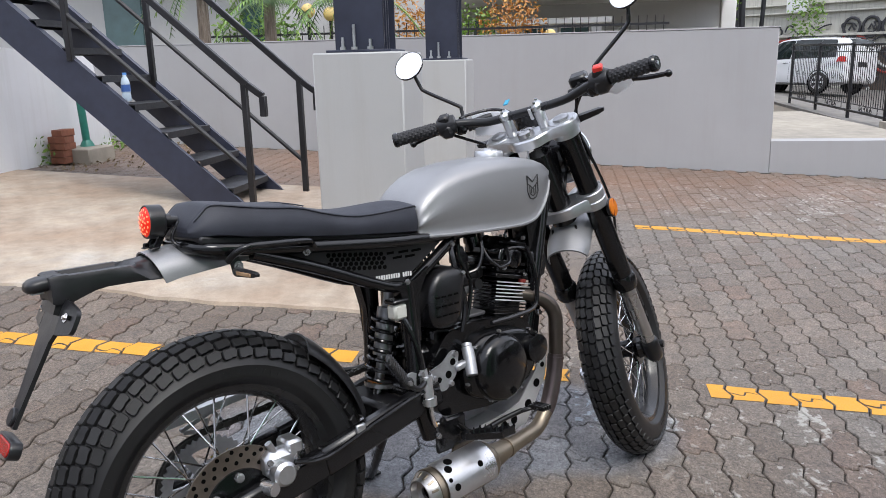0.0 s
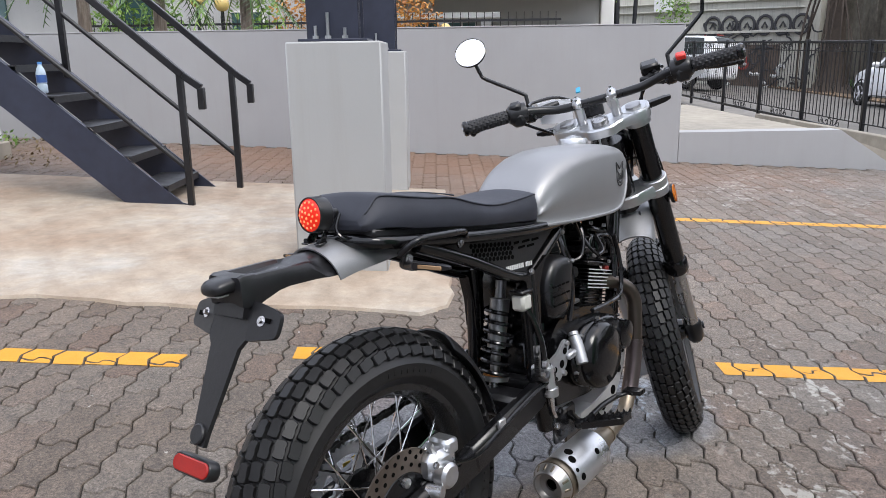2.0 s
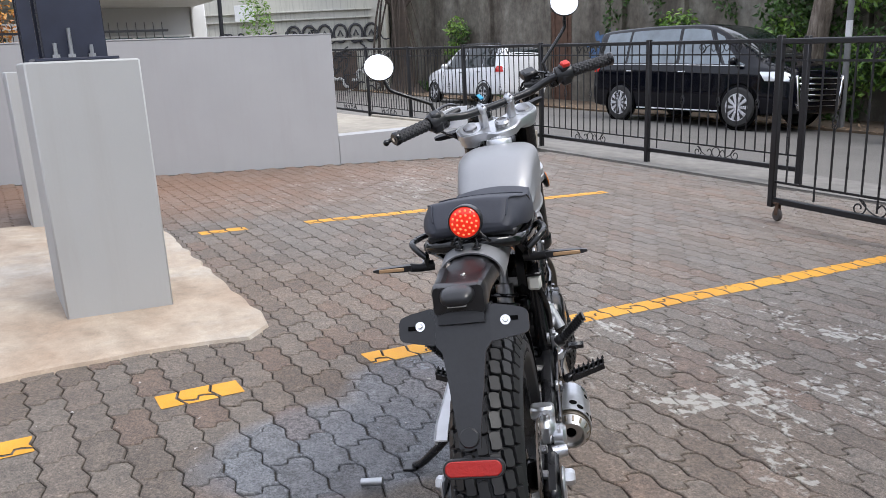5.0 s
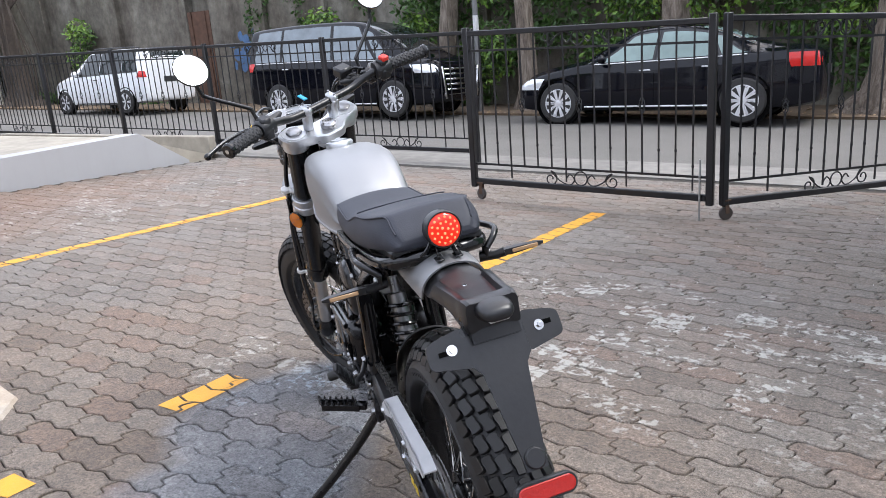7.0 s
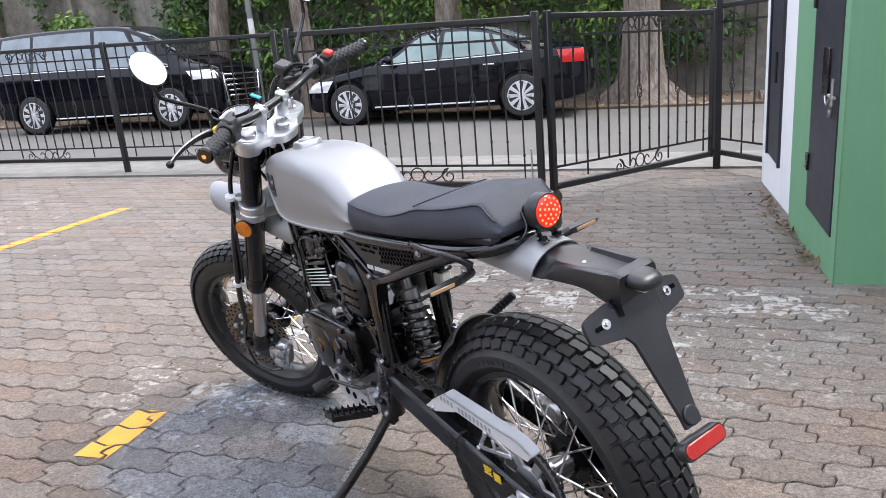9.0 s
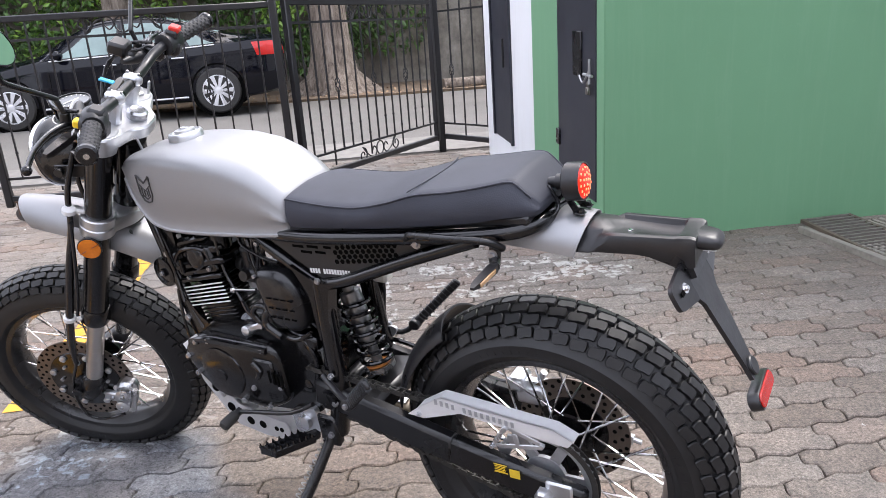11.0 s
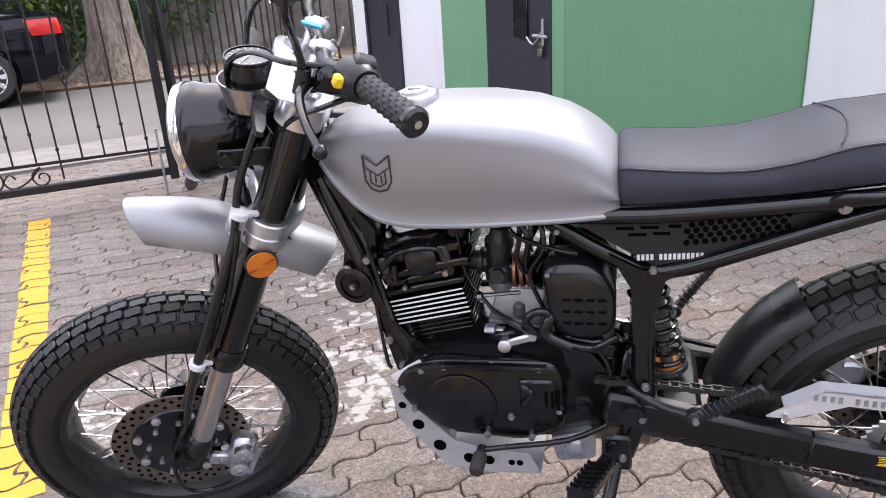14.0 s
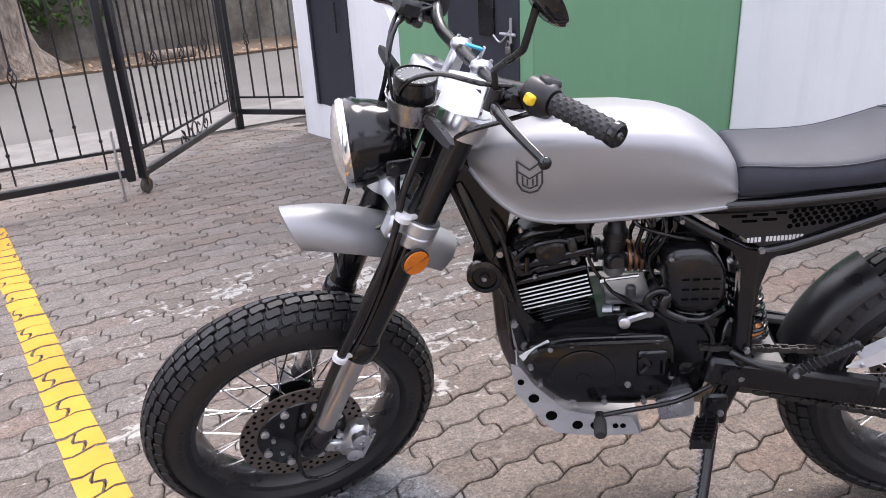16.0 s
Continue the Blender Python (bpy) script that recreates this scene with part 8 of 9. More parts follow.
class Shell:
    """A car body lofted from cross-sections: x, underside, shoulder, top, half widths at the shoulder and at the roof edge."""

    def __init__(self, rows):
        self.rows = between_rings(rows, 5)
        self.halves = [self.half(*r[1:]) for r in self.rows]
        self.xs = [r[0] for r in self.rows]

    @staticmethod
    def half(zb, zs, zt, w, wt):
        h, g = zs - zb, max(0.0, zt - zs)
        d, e = min(0.07, g * 0.5), min(0.03, g * 0.25)
        pts = [(0, zb), (w * 0.82, zb), (w * 0.95, zb + 0.04 * h), (w * 0.985, zb + 0.16 * h), (w * 0.998, zb + 0.38 * h), (w, zb + 0.58 * h), (w * 0.99, zb + 0.70 * h), (w * 0.998, zb + 0.82 * h), (w * 0.98, zs - 0.06 * h), (w * 0.955, zs)]
        for i in range(1, 5):
            u = i / 5
            pts.append((w * 0.94 + (wt - w * 0.94) * u + 0.02 * math.sin(math.pi * u) * min(1, g * 3), zs + (zt - d - zs) * u))
        return pts + [(wt, zt - d), (wt - 0.05, zt - e), (wt * 0.62, zt - e * 0.25), (wt * 0.3, zt), (0, zt)]

    def mesh(self):
        k = B()
        k.loft([[(x, y, z) for y, z in h] + [(x, -y, z) for y, z in h[-2:0:-1]] for x, h in zip(self.xs, self.halves)])
        return k

    def at(self, x):
        i = int(np.clip(np.searchsorted(self.xs, x), 1, len(self.xs) - 1))
        u = min(1.0, max(0.0, (x - self.xs[i - 1]) / (self.xs[i] - self.xs[i - 1])))
        return [(p[0] + (q[0] - p[0]) * u, p[1] + (q[1] - p[1]) * u) for p, q in zip(self.halves[i - 1], self.halves[i])]

    def side(self, x, z):
        h = self.at(x)[2:15]
        return float(np.interp(z, [p[1] for p in h], [p[0] for p in h]))

    def top(self, x, y):
        h = self.at(x)[9:][::-1]
        return float(np.interp(abs(y), [p[0] for p in h], [p[1] for p in h]))

    def flank(self, s, low, high, zl, zh, out=0.006, n=10, m=5):
        """A patch on the side: x from low[0] to low[1] at its foot, high[0] to high[1] at its head; zl and zh take x."""
        k = B()
        grid = []
        for i in range(n + 1):
            for j in range(m + 1):
                u, v = i / n, j / m
                x = (low[0] + (low[1] - low[0]) * u) * (1 - v) + (high[0] + (high[1] - high[0]) * u) * v
                a, b = zl(x), max(zh(x), zl(x) + 0.004)
                z = a + (b - a) * v
                grid.append((x, s * (self.side(x, z) + out), z))
        f = [(i * (m + 1) + j, (i + 1) * (m + 1) + j, (i + 1) * (m + 1) + j + 1, i * (m + 1) + j + 1) for i in range(n) for j in range(m)]
        k.add(grid, [q[::-1] for q in f] if s > 0 else f)
        return k

    def screen(self, x0, x1, y0, y1, out=0.006, n=8, m=10):
        """A pane on the upper side between x0 and x1, its half width going from y0 to y1."""
        k = B()
        grid = []
        for i in range(n + 1):
            x = x0 + (x1 - x0) * i / n
            for j in range(m + 1):
                y = (y0 + (y1 - y0) * i / n) * (2 * j / m - 1)
                grid.append((x, y, self.top(x, y) + out))
        k.add(grid, [(i * (m + 1) + j, (i + 1) * (m + 1) + j, (i + 1) * (m + 1) + j + 1, i * (m + 1) + j + 1) for i in range(n) for j in range(m)])
        return k


def make_car(name, a, b, turn, rows, wheels, r, spokes, paint, glass, label, windows, screens, gaps, tail, head, trim, scale=1.0):
    t = thing(name, a, b, turn=turn, label=label, category="car", group="cars parked along the street")
    t.matrix_basis = SITE @ pose(a, b, gz(a, b) + 0.02, 3.08 if abs(turn) < 90 else -3.08, 0, turn) @ Matrix.Scale(scale, 4)
    sh = Shell(rows)
    part("body", sh.mesh(), paint, t, sharp=50)
    zs_ = lambda x: float(np.interp(x, [q[0] for q in sh.rows], [q[2] for q in sh.rows]))
    zt_ = lambda x: float(np.interp(x, [q[0] for q in sh.rows], [q[3] for q in sh.rows]))
    for x0, x1, y0, y1 in screens:
        part("window_screen", sh.screen(x0, x1, y0, y1), car_glass if paint is car_black and scale == 1.0 and len(windows) > 3 else glass, t, "car window screen", sharp=60)
    for s in (-1, 1):
        for low, high in windows:
            part("window_surround", sh.flank(s, (low[0] - 0.03, low[1] + 0.03), (high[0] - 0.03, high[1] + 0.03), lambda x: zs_(x) + 0.005, lambda x: zt_(x) - 0.075, 0.003), gloss_black, t, sharp=60)
            part("side_window", sh.flank(s, low, high, lambda x: zs_(x) + 0.03, lambda x: zt_(x) - 0.10, 0.008), glass, t, "car window, tinted; pale panes carry painted sky reflection", sharp=60)
        k = B()
        k.tube([(x, s * (sh.side(x, zs_(x)) + 0.004), zs_(x) + 0.004) for x in np.linspace(windows[0][0][0], windows[-1][0][1], 14)], 0.010, 8)
        part("belt_trim", k, trim, t)
        k = B()
        k.tube([(x, s * (sh.side(x, 0.27) + 0.004), 0.27) for x in np.linspace(wheels[0] + 0.45, wheels[1] - 0.45, 8)], 0.014, 8)
        part("sill_trim", k, trim, t)
        for j, x in enumerate(gaps):
            k = B()
            k.tube([(x, s * (sh.side(x, z) - 0.0015), z) for z in np.linspace(0.30, zs_(x) - 0.01, 8)], 0.005, 6)
            part("door_gap", k, hole_black, t)
            if j < 2:
                k = B()
                zh = zs_(x) - 0.13
                k.tube([(xx, s * (sh.side(xx, zh) + o), zh) for xx, o in ((x + 0.06, 0.0), (x + 0.09, 0.022), (x + 0.20, 0.024), (x + 0.23, 0.0))], 0.011, 8)
                part("door_handle", k, trim, t)
        xm = windows[-1][0][1] - 0.16
        k = B()
        k.ball((xm, s * (sh.side(xm, zs_(xm)) + 0.10), zs_(xm) + 0.08), 0.10, 14, 8, (0.7, 1.1, 0.72))
        k.bar((xm, s * sh.side(xm, zs_(xm)), zs_(xm) + 0.02), (xm, s * (sh.side(xm, zs_(xm)) + 0.08), zs_(xm) + 0.06), 0.05, 0.04, 0.01)
        part("wing_mirror", k, paint, t)
        for x in wheels:
            ys = sh.side(x, r * 1.6)
            k = B()
            k.lathe([(r * 1.19, -0.02), (r * 1.19, 0.006), (r * 1.12, 0.008), (r * 1.10, -0.01), (0.01, -0.012)], Matrix.Translation((x, s * (ys + 0.002), r * 1.02)) @ Matrix.Rotation(radians(-90 * s), 4, "X"), 40)
            part("wheel_arch", k, hole_black, t)
            car_wheel(t, x, s * (ys - 0.066), r, spokes, s)
        part("tail_light", sh.flank(s, tail[0], tail[1], lambda x: tail[2], lambda x: min(tail[3], zs_(x) + 0.02), 0.012), lamp_red, t, "red tail light", sharp=60)
        part("headlight", sh.flank(s, head[0], head[1], lambda x: head[2], lambda x: min(head[3], zs_(x) + 0.03), 0.012), lamp_clear, t, "clear headlight", sharp=60)
    k = B()
    k.box((sh.xs[0] + 0.005, 0, tail[2] - 0.06), (0.03, 0.44, 0.14), ch=0.004)
    part("number_plate", k, plate_dark, t)
    return t


# sedan: faces +a
sedan_rows = [(-2.42, 0.42, 0.80, 0.84, 0.62, 0.50), (-2.37, 0.30, 0.99, 1.04, 0.77, 0.60), (-2.15, 0.24, 1.03, 1.11, 0.86, 0.66), (-1.80, 0.20, 1.02, 1.13, 0.89, 0.66), (-1.50, 0.20, 1.00, 1.19, 0.90, 0.62), (-1.05, 0.19, 0.98, 1.37, 0.905, 0.57), (-0.60, 0.19, 0.965, 1.47, 0.91, 0.56), (-0.10, 0.19, 0.955, 1.49, 0.91, 0.56), (0.35, 0.19, 0.945, 1.44, 0.91, 0.56), (0.80, 0.19, 0.935, 1.23, 0.91, 0.61), (1.15, 0.19, 0.93, 1.03, 0.905, 0.68), (1.40, 0.19, 0.89, 0.98, 0.90, 0.70), (1.85, 0.20, 0.80, 0.91, 0.88, 0.68), (2.18, 0.22, 0.70, 0.80, 0.82, 0.60), (2.35, 0.28, 0.60, 0.67, 0.70, 0.50), (2.41, 0.36, 0.52, 0.56, 0.55, 0.40)]
make_car("black_sedan", 3.33, -11.82, 0, sedan_rows, (-1.39, 1.54), 0.335, 10, car_black, car_glass_sky, "shiny black saloon car with ten-spoke alloy wheels", [((-1.42, -1.06), (-1.02, -0.90)), ((-0.98, -0.10), (-0.84, -0.12)), ((-0.02, 0.92), (-0.04, 0.34))], [(0.46, 1.10, 0.52, 0.66), (-1.46, -0.70, 0.60, 0.52)], (-1.02, -0.06, 0.94), ((-2.41, -2.02), (-2.40, -1.95), 0.80, 1.0), ((1.92, 2.36), (1.80, 2.30), 0.56, 0.74), wheel_alloy)
# van: faces -a
van_rows = [(-2.43, 0.40, 1.00, 1.55, 0.80, 0.64), (-2.38, 0.32, 1.10, 1.78, 0.88, 0.69), (-2.20, 0.26, 1.13, 1.86, 0.915, 0.71), (-1.20, 0.22, 1.13, 1.90, 0.93, 0.73), (-0.20, 0.22, 1.12, 1.90, 0.93, 0.73), (0.50, 0.22, 1.10, 1.86, 0.93, 0.72), (0.95, 0.22, 1.09, 1.70, 0.93, 0.71), (1.40, 0.22, 1.08, 1.43, 0.925, 0.72), (1.75, 0.22, 1.06, 1.21, 0.915, 0.76), (1.95, 0.22, 1.04, 1.14, 0.90, 0.76), (2.25, 0.24, 0.97, 1.06, 0.86, 0.72), (2.40, 0.28, 0.84, 0.93, 0.78, 0.64), (2.45, 0.36, 0.62, 0.70, 0.66, 0.50)]
# van panes, paler still: reflected sky painted as base colour
sky_bright_glass = simple("sky_bright_glass", (0.20, 0.235, 0.26), 0.05, 0.0, 0.4, 2.5)
van = make_car("black_van", 9.8, -11.93, 180, van_rows, (-1.50, 1.48), 0.355, 10, car_black, sky_bright_glass, "large black people carrier with a chrome grille", [((-2.20, -1.45), (-2.10, -1.43)), ((-1.38, -0.06), (-1.36, -0.10)), ((0.02, 1.02), (-0.02, 0.60)), ((1.10, 1.52), (0.74, 0.92))], [(0.66, 1.70, 0.64, 0.72), (-2.41, -2.26, 0.58, 0.62)], (-1.42, -0.02, 1.06), ((-2.42, -2.22), (-2.41, -2.16), 0.98, 1.28), ((1.98, 2.42), (1.86, 2.38), 0.82, 0.98), wheel_alloy)
for i in range(6):
    k = B()
    k.box((2.45 - 0.012 * abs(i - 3), 0, 0.87 - 0.095 * i), (0.05, 1.22 - 0.05 * i, 0.036), ch=0.012)
    part("grille_bar", k, chrome, van)
for s in (-1, 1):
    k = B()
    k.bar((2.43, s * 0.66, 0.92), (2.45, s * 0.56, 0.32), 0.06, 0.05, 0.015, (1, 0, 0))
    part("grille_edge", k, chrome, van)
    k = B()
    k.tube([(2.36, s * 0.74, 0.62), (2.43, s * 0.66, 0.46), (2.44, s * 0.58, 0.36)], 0.022, 8, smooth=3)
    part("bumper_trim", k, chrome, van)
# white cars
white_rows = [(-2.09, 0.40, 0.95, 1.25, 0.66, 0.54), (-2.05, 0.32, 1.02, 1.46, 0.78, 0.60), (-1.90, 0.28, 1.04, 1.59, 0.82, 0.62), (-1.20, 0.24, 1.03, 1.645, 0.84, 0.63), (-0.30, 0.22, 1.01, 1.65, 0.84, 0.63), (0.30, 0.22, 0.99, 1.60, 0.84, 0.62), (0.75, 0.22, 0.98, 1.37, 0.84, 0.63), (1.15, 0.22, 0.97, 1.11, 0.835, 0.67), (1.40, 0.22, 0.93, 1.02, 0.82, 0.67), (1.80, 0.24, 0.82, 0.90, 0.78, 0.60), (2.02, 0.30, 0.66, 0.73, 0.66, 0.50), (2.08, 0.38, 0.54, 0.58, 0.50, 0.40)]
for a, b, turn, label in ((17.80, -11.88, 0, "small white people carrier with red tail lights"), (24.6, -7.75, 37, "white people carrier parked in the neighbour's drive")):
    wc = make_car("white_car", a, b, turn, white_rows, (-1.28, 1.40), 0.305, 6, car_white, car_glass, label, [((-1.74, -1.20), (-1.62, -1.18)), ((-1.12, -0.26), (-1.12, -0.28)), ((-0.17, 0.86), (-0.20, 0.36))], [(0.42, 1.08, 0.56, 0.66), (-2.075, -1.93, 0.50, 0.56)], (-1.16, -0.21, 0.88), ((-2.08, -1.80), (-2.06, -1.86), 0.90, 1.06), ((1.66, 2.02), (1.58, 1.98), 0.64, 0.80), plastic, 0.96)
    for s in (-1, 1):
        k = B()
        k.tube([(-1.7, s * 0.58, 1.61), (-1.6, s * 0.60, 1.66), (0.0, s * 0.60, 1.68), (0.1, s * 0.58, 1.63)], 0.016, 8, smooth=3)
        part("roof_rail", k, plastic, wc)

# ---------------------------------------------------------------- far side of the street
ok = Mat("old_wall", 0.92)
_ov = ok.coords("Object")
_om = ok.node("ShaderNodeMapping")
_om.inputs["Scale"].default_value = (0.9, 0.9, 0.38)
ok.link(_ov, _om.inputs["Vector"])
_os = ok.noise(1.1, 7, 0.7, _om.outputs[0])
_oc = ok.ramp(_os, [(0.32, (0.055, 0.046, 0.037)), (0.46, (0.13, 0.115, 0.092)), (0.6, (0.20, 0.185, 0.155)), (0.75, (0.29, 0.275, 0.24))])
_oc = ok.mix(1.0, _oc, ok.ramp(ok.noise(4, 6, 0.7, _ov), [(0.3, (0.6,) * 3), (0.7, (1.2,) * 3)]), "MULTIPLY")
ok.color(_oc)
ok.bump(ok.noise(25, 6, 0.7, _ov), 0.5, 0.02)
old_wall = ok.m
k = B()
WB = -15.3
zg = gz(0, -15)
for a0, a1 in ((-30, 17.7), (18.7, 30.5)):
    k.box(((a0 + a1) / 2, WB, zg + 2.1), (a1 - a0, 0.3, 4.6), ch=0.02)
k.box((18.2, WB, zg + 4.0), (1.0, 0.3, 0.8))
for a in (3.5, 8.6, 13.4, 15.6, 22.0, 26.0):
    k.box((a, WB + 0.2, zg + 2.1), (0.45, 0.25, 4.6), ch=0.02)
k.box((18.2, WB - 0.2, zg + 1.7), (1.05, 0.1, 3.8))
solid("old_street_wall", k, old_wall, "stained old wall with piers across the street", "wall", kind="structure")
t = thing("old_door", 18.2, WB + 0.1, zg, label="rusty brown metal door in the old wall", category="door")
k = B()
k.box((0, 0, 1.5), (0.95, 0.06, 3.0), ch=0.01)
k.box((-0.3, 0.04, 1.5), (0.05, 0.04, 3.0))
k.box((0.3, 0.04, 1.5), (0.05, 0.04, 3.0))
part("panel", k, simple("rust_brown", (0.11, 0.06, 0.04), 0.85, 0.2, 0.5, 6, 0.3), t)
spray_blue = simple("spray_blue", (0.08, 0.15, 0.28), 0.9, 0, 0.5, 8)
spray_white = simple("spray_white", (0.5, 0.5, 0.48), 0.8, 0, 0.2, 8)
spray_dark = simple("spray_dark", (0.04, 0.04, 0.045), 0.8, 0, 0.3, 8)
spray_red = simple("spray_red", (0.3, 0.05, 0.04), 0.8, 0, 0.3, 8)
rg = random.Random(11)
t = thing("wall_painting", 16.4, WB + 0.16, zg, label="faded blue sprayed scrawl on the old wall", category="graffiti")
k = B()
for i in range(26):
    a, z = rg.uniform(-0.5, 0.5), 1.75 + rg.uniform(-0.45, 0.55)
    w, h = rg.uniform(0.05, 0.16), rg.uniform(0.04, 0.24)
    pts = [(a + w * math.cos(u) * rg.uniform(0.7, 1.1), z + h * math.sin(u) * rg.uniform(0.7, 1.1)) for u in [2 * math.pi * j / 9 for j in range(9)]]
    k.prism(pts, 0.001 * i * 0.2, 0.004 + 0.0008 * i, Matrix.Rotation(radians(90), 4, "X") @ Matrix.Diagonal((1, 1, -1, 1)))
part("spray", k, spray_blue, t)


def strokes(k, rgen, w, h, n, r, y=0.02):
    """Random rounded sprayed strokes over a w by h patch."""
    for _ in range(n):
        x, z = rgen.uniform(-w / 2, w / 2), rgen.uniform(0.1, h)
        pts, ang = [], rgen.uniform(0, 6.28)
        for j in range(7):
            pts.append((x, y, z))
            ang += rgen.uniform(-1.3, 1.3)
            x += 0.14 * math.cos(ang)
            z = max(0.05, min(h, z + 0.14 * math.sin(ang)))
        k.tube(pts, r, 5, smooth=2, flat=1.0)


# derelict sprayed building where the street bends
t = thing("derelict_building", 29.8, -10.05, zg, turn=59.3, label="derelict pale building covered in sprayed scrawls", category="building")
k = B()
k.box((0, -2.0, 2.6), (9.0, 4.0, 5.6), ch=0.02)
derelict_paint = painted_wall("derelict_paint", (0.46, 0.45, 0.40), 0.6, (0.07, 0.06, 0.05))
part("wall", k, derelict_paint, t)
k = B()
k.box((1.0, 0.45, 3.75), (0.75, 0.05, 0.62), ch=0.01)
k.bar((1.0, 0.0, 3.9), (1.0, 0.44, 3.9), 0.04, 0.04)
part("sign_board", k, print_white, t, "small weathered white sign board")
for z in (2.62, 3.45, 3.75):
    k = B()
    k.box((0.3, 0.06, z), (8.5, 0.16, 0.09 if z < 3.3 else 0.05), ch=0.01)
    part("ledge", k, derelict_paint, t)
k = B()
k.box((-2.2, 0.03, 1.1), (2.1, 0.08, 2.1), ch=0.01)
part("boarded_opening", k, simple("opening_brown", (0.10, 0.075, 0.06), 0.9, 0, 0.4, 4), t)
k = B()
strokes(k, rg, 8.6, 3.0, 80, 0.030, 0.075)
pieces("sprayed_stroke", k, spray_dark, t)
k = B()
for i in range(6):
    cx = -3.9 + 0.62 * i
    ring = [(cx + 0.27 * math.cos(u), 0.08, 2.85 + 0.34 * math.sin(u)) for u in [2 * math.pi * j / 14 for j in range(15)]]
    k.tube(ring, 0.05, 6)
    k.tube([(cx - 0.1, 0.08, 2.75), (cx, 0.08, 2.95), (cx + 0.1, 0.08, 2.75)], 0.04, 6)
pieces("sprayed_letter", k, spray_dark, t)
k = B()
strokes(k, rg, 8.0, 2.6, 30, 0.06, 0.07)
pieces("white_stroke", k, spray_white, t)
k = B()
strokes(k, rg, 5.0, 3.0, 8, 0.05, 0.08)
pieces("red_stroke", k, spray_red, t)

# leaves: many small blades, kept as stuff
leaf_mats = []
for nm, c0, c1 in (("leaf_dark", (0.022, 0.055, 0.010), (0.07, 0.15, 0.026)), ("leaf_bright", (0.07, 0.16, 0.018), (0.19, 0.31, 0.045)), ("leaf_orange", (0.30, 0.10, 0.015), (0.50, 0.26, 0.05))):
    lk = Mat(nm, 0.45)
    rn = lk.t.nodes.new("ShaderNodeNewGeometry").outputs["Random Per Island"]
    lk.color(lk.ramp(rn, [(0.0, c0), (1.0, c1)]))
    lk.p.inputs["Subsurface Weight"].default_value = 0.0
    leaf_mats.append(lk.m)


def leaves(k, rgen, c, s, n, size, hang=0.3):
    """n pointed leaves in an ellipsoid shell round c."""
    for _ in range(n):
        while True:
            p = Vector((rgen.uniform(-1, 1), rgen.uniform(-1, 1), rgen.uniform(-1, 1)))
            if 0.25 < p.length < 1:
                break
        q = Vector((c[0] + p.x * s[0], c[1] + p.y * s[1], c[2] + p.z * s[2]))
        d = Vector((rgen.uniform(-1, 1), rgen.uniform(-1, 1), rgen.uniform(-1, 0.6) - hang)).normalized()
        u = d.cross(Vector((rgen.uniform(-1, 1), rgen.uniform(-1, 1), rgen.uniform(-1, 1)))).normalized()
        nrm = d.cross(u)
        L = size * rgen.uniform(0.6, 1.3)
        w = L * 0.24
        k.add([q, q + d * L * 0.45 + u * w + nrm * w * 0.3, q + d * L, q + d * L * 0.45 - u * w + nrm * w * 0.3, q + d * L * 0.5], [(0, 1, 4), (1, 2, 4), (2, 3, 4), (3, 0, 4)])


def shrub(name, spots, n, size, mat, label, seed, hang=0.3):
    rgen = random.Random(seed)
    k = B()
    for c, s in spots:
        vol = s[0] * s[1] * s[2]
        leaves(k, rgen, c, s, int(n * vol ** 0.6), size, hang)
    return solid(name, k, mat, label, "foliage", kind="stuff", sharp=0)


rg = random.Random(21)
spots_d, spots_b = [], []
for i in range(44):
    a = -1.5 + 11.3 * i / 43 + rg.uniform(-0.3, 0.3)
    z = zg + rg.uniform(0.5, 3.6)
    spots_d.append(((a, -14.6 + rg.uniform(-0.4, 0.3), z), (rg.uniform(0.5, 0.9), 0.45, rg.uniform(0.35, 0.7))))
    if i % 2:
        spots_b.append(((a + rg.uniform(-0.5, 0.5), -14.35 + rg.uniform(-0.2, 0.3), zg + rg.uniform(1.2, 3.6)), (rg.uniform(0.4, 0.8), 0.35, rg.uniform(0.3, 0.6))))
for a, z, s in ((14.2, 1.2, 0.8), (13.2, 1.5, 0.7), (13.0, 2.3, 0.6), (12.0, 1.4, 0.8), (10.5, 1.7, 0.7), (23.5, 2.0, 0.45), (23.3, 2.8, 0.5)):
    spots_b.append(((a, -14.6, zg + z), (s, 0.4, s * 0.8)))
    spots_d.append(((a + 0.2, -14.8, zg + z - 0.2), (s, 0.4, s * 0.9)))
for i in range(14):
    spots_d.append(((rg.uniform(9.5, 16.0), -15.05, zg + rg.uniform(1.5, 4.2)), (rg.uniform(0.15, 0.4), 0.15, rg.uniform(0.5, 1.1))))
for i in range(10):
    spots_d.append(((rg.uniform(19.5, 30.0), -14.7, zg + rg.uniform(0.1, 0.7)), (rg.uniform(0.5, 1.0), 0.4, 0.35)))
# one hedge in two leaf colours: shaded depth darker, sunlit front brighter
shrub("hedge_shade", spots_d, 950, 0.15, leaf_mats[0], "climbing hedge leaves, shade put into darker greens", 1)
shrub("hedge_light", spots_b, 900, 0.14, leaf_mats[1], "climbing hedge leaves coloured brighter green, as if lit", 2)

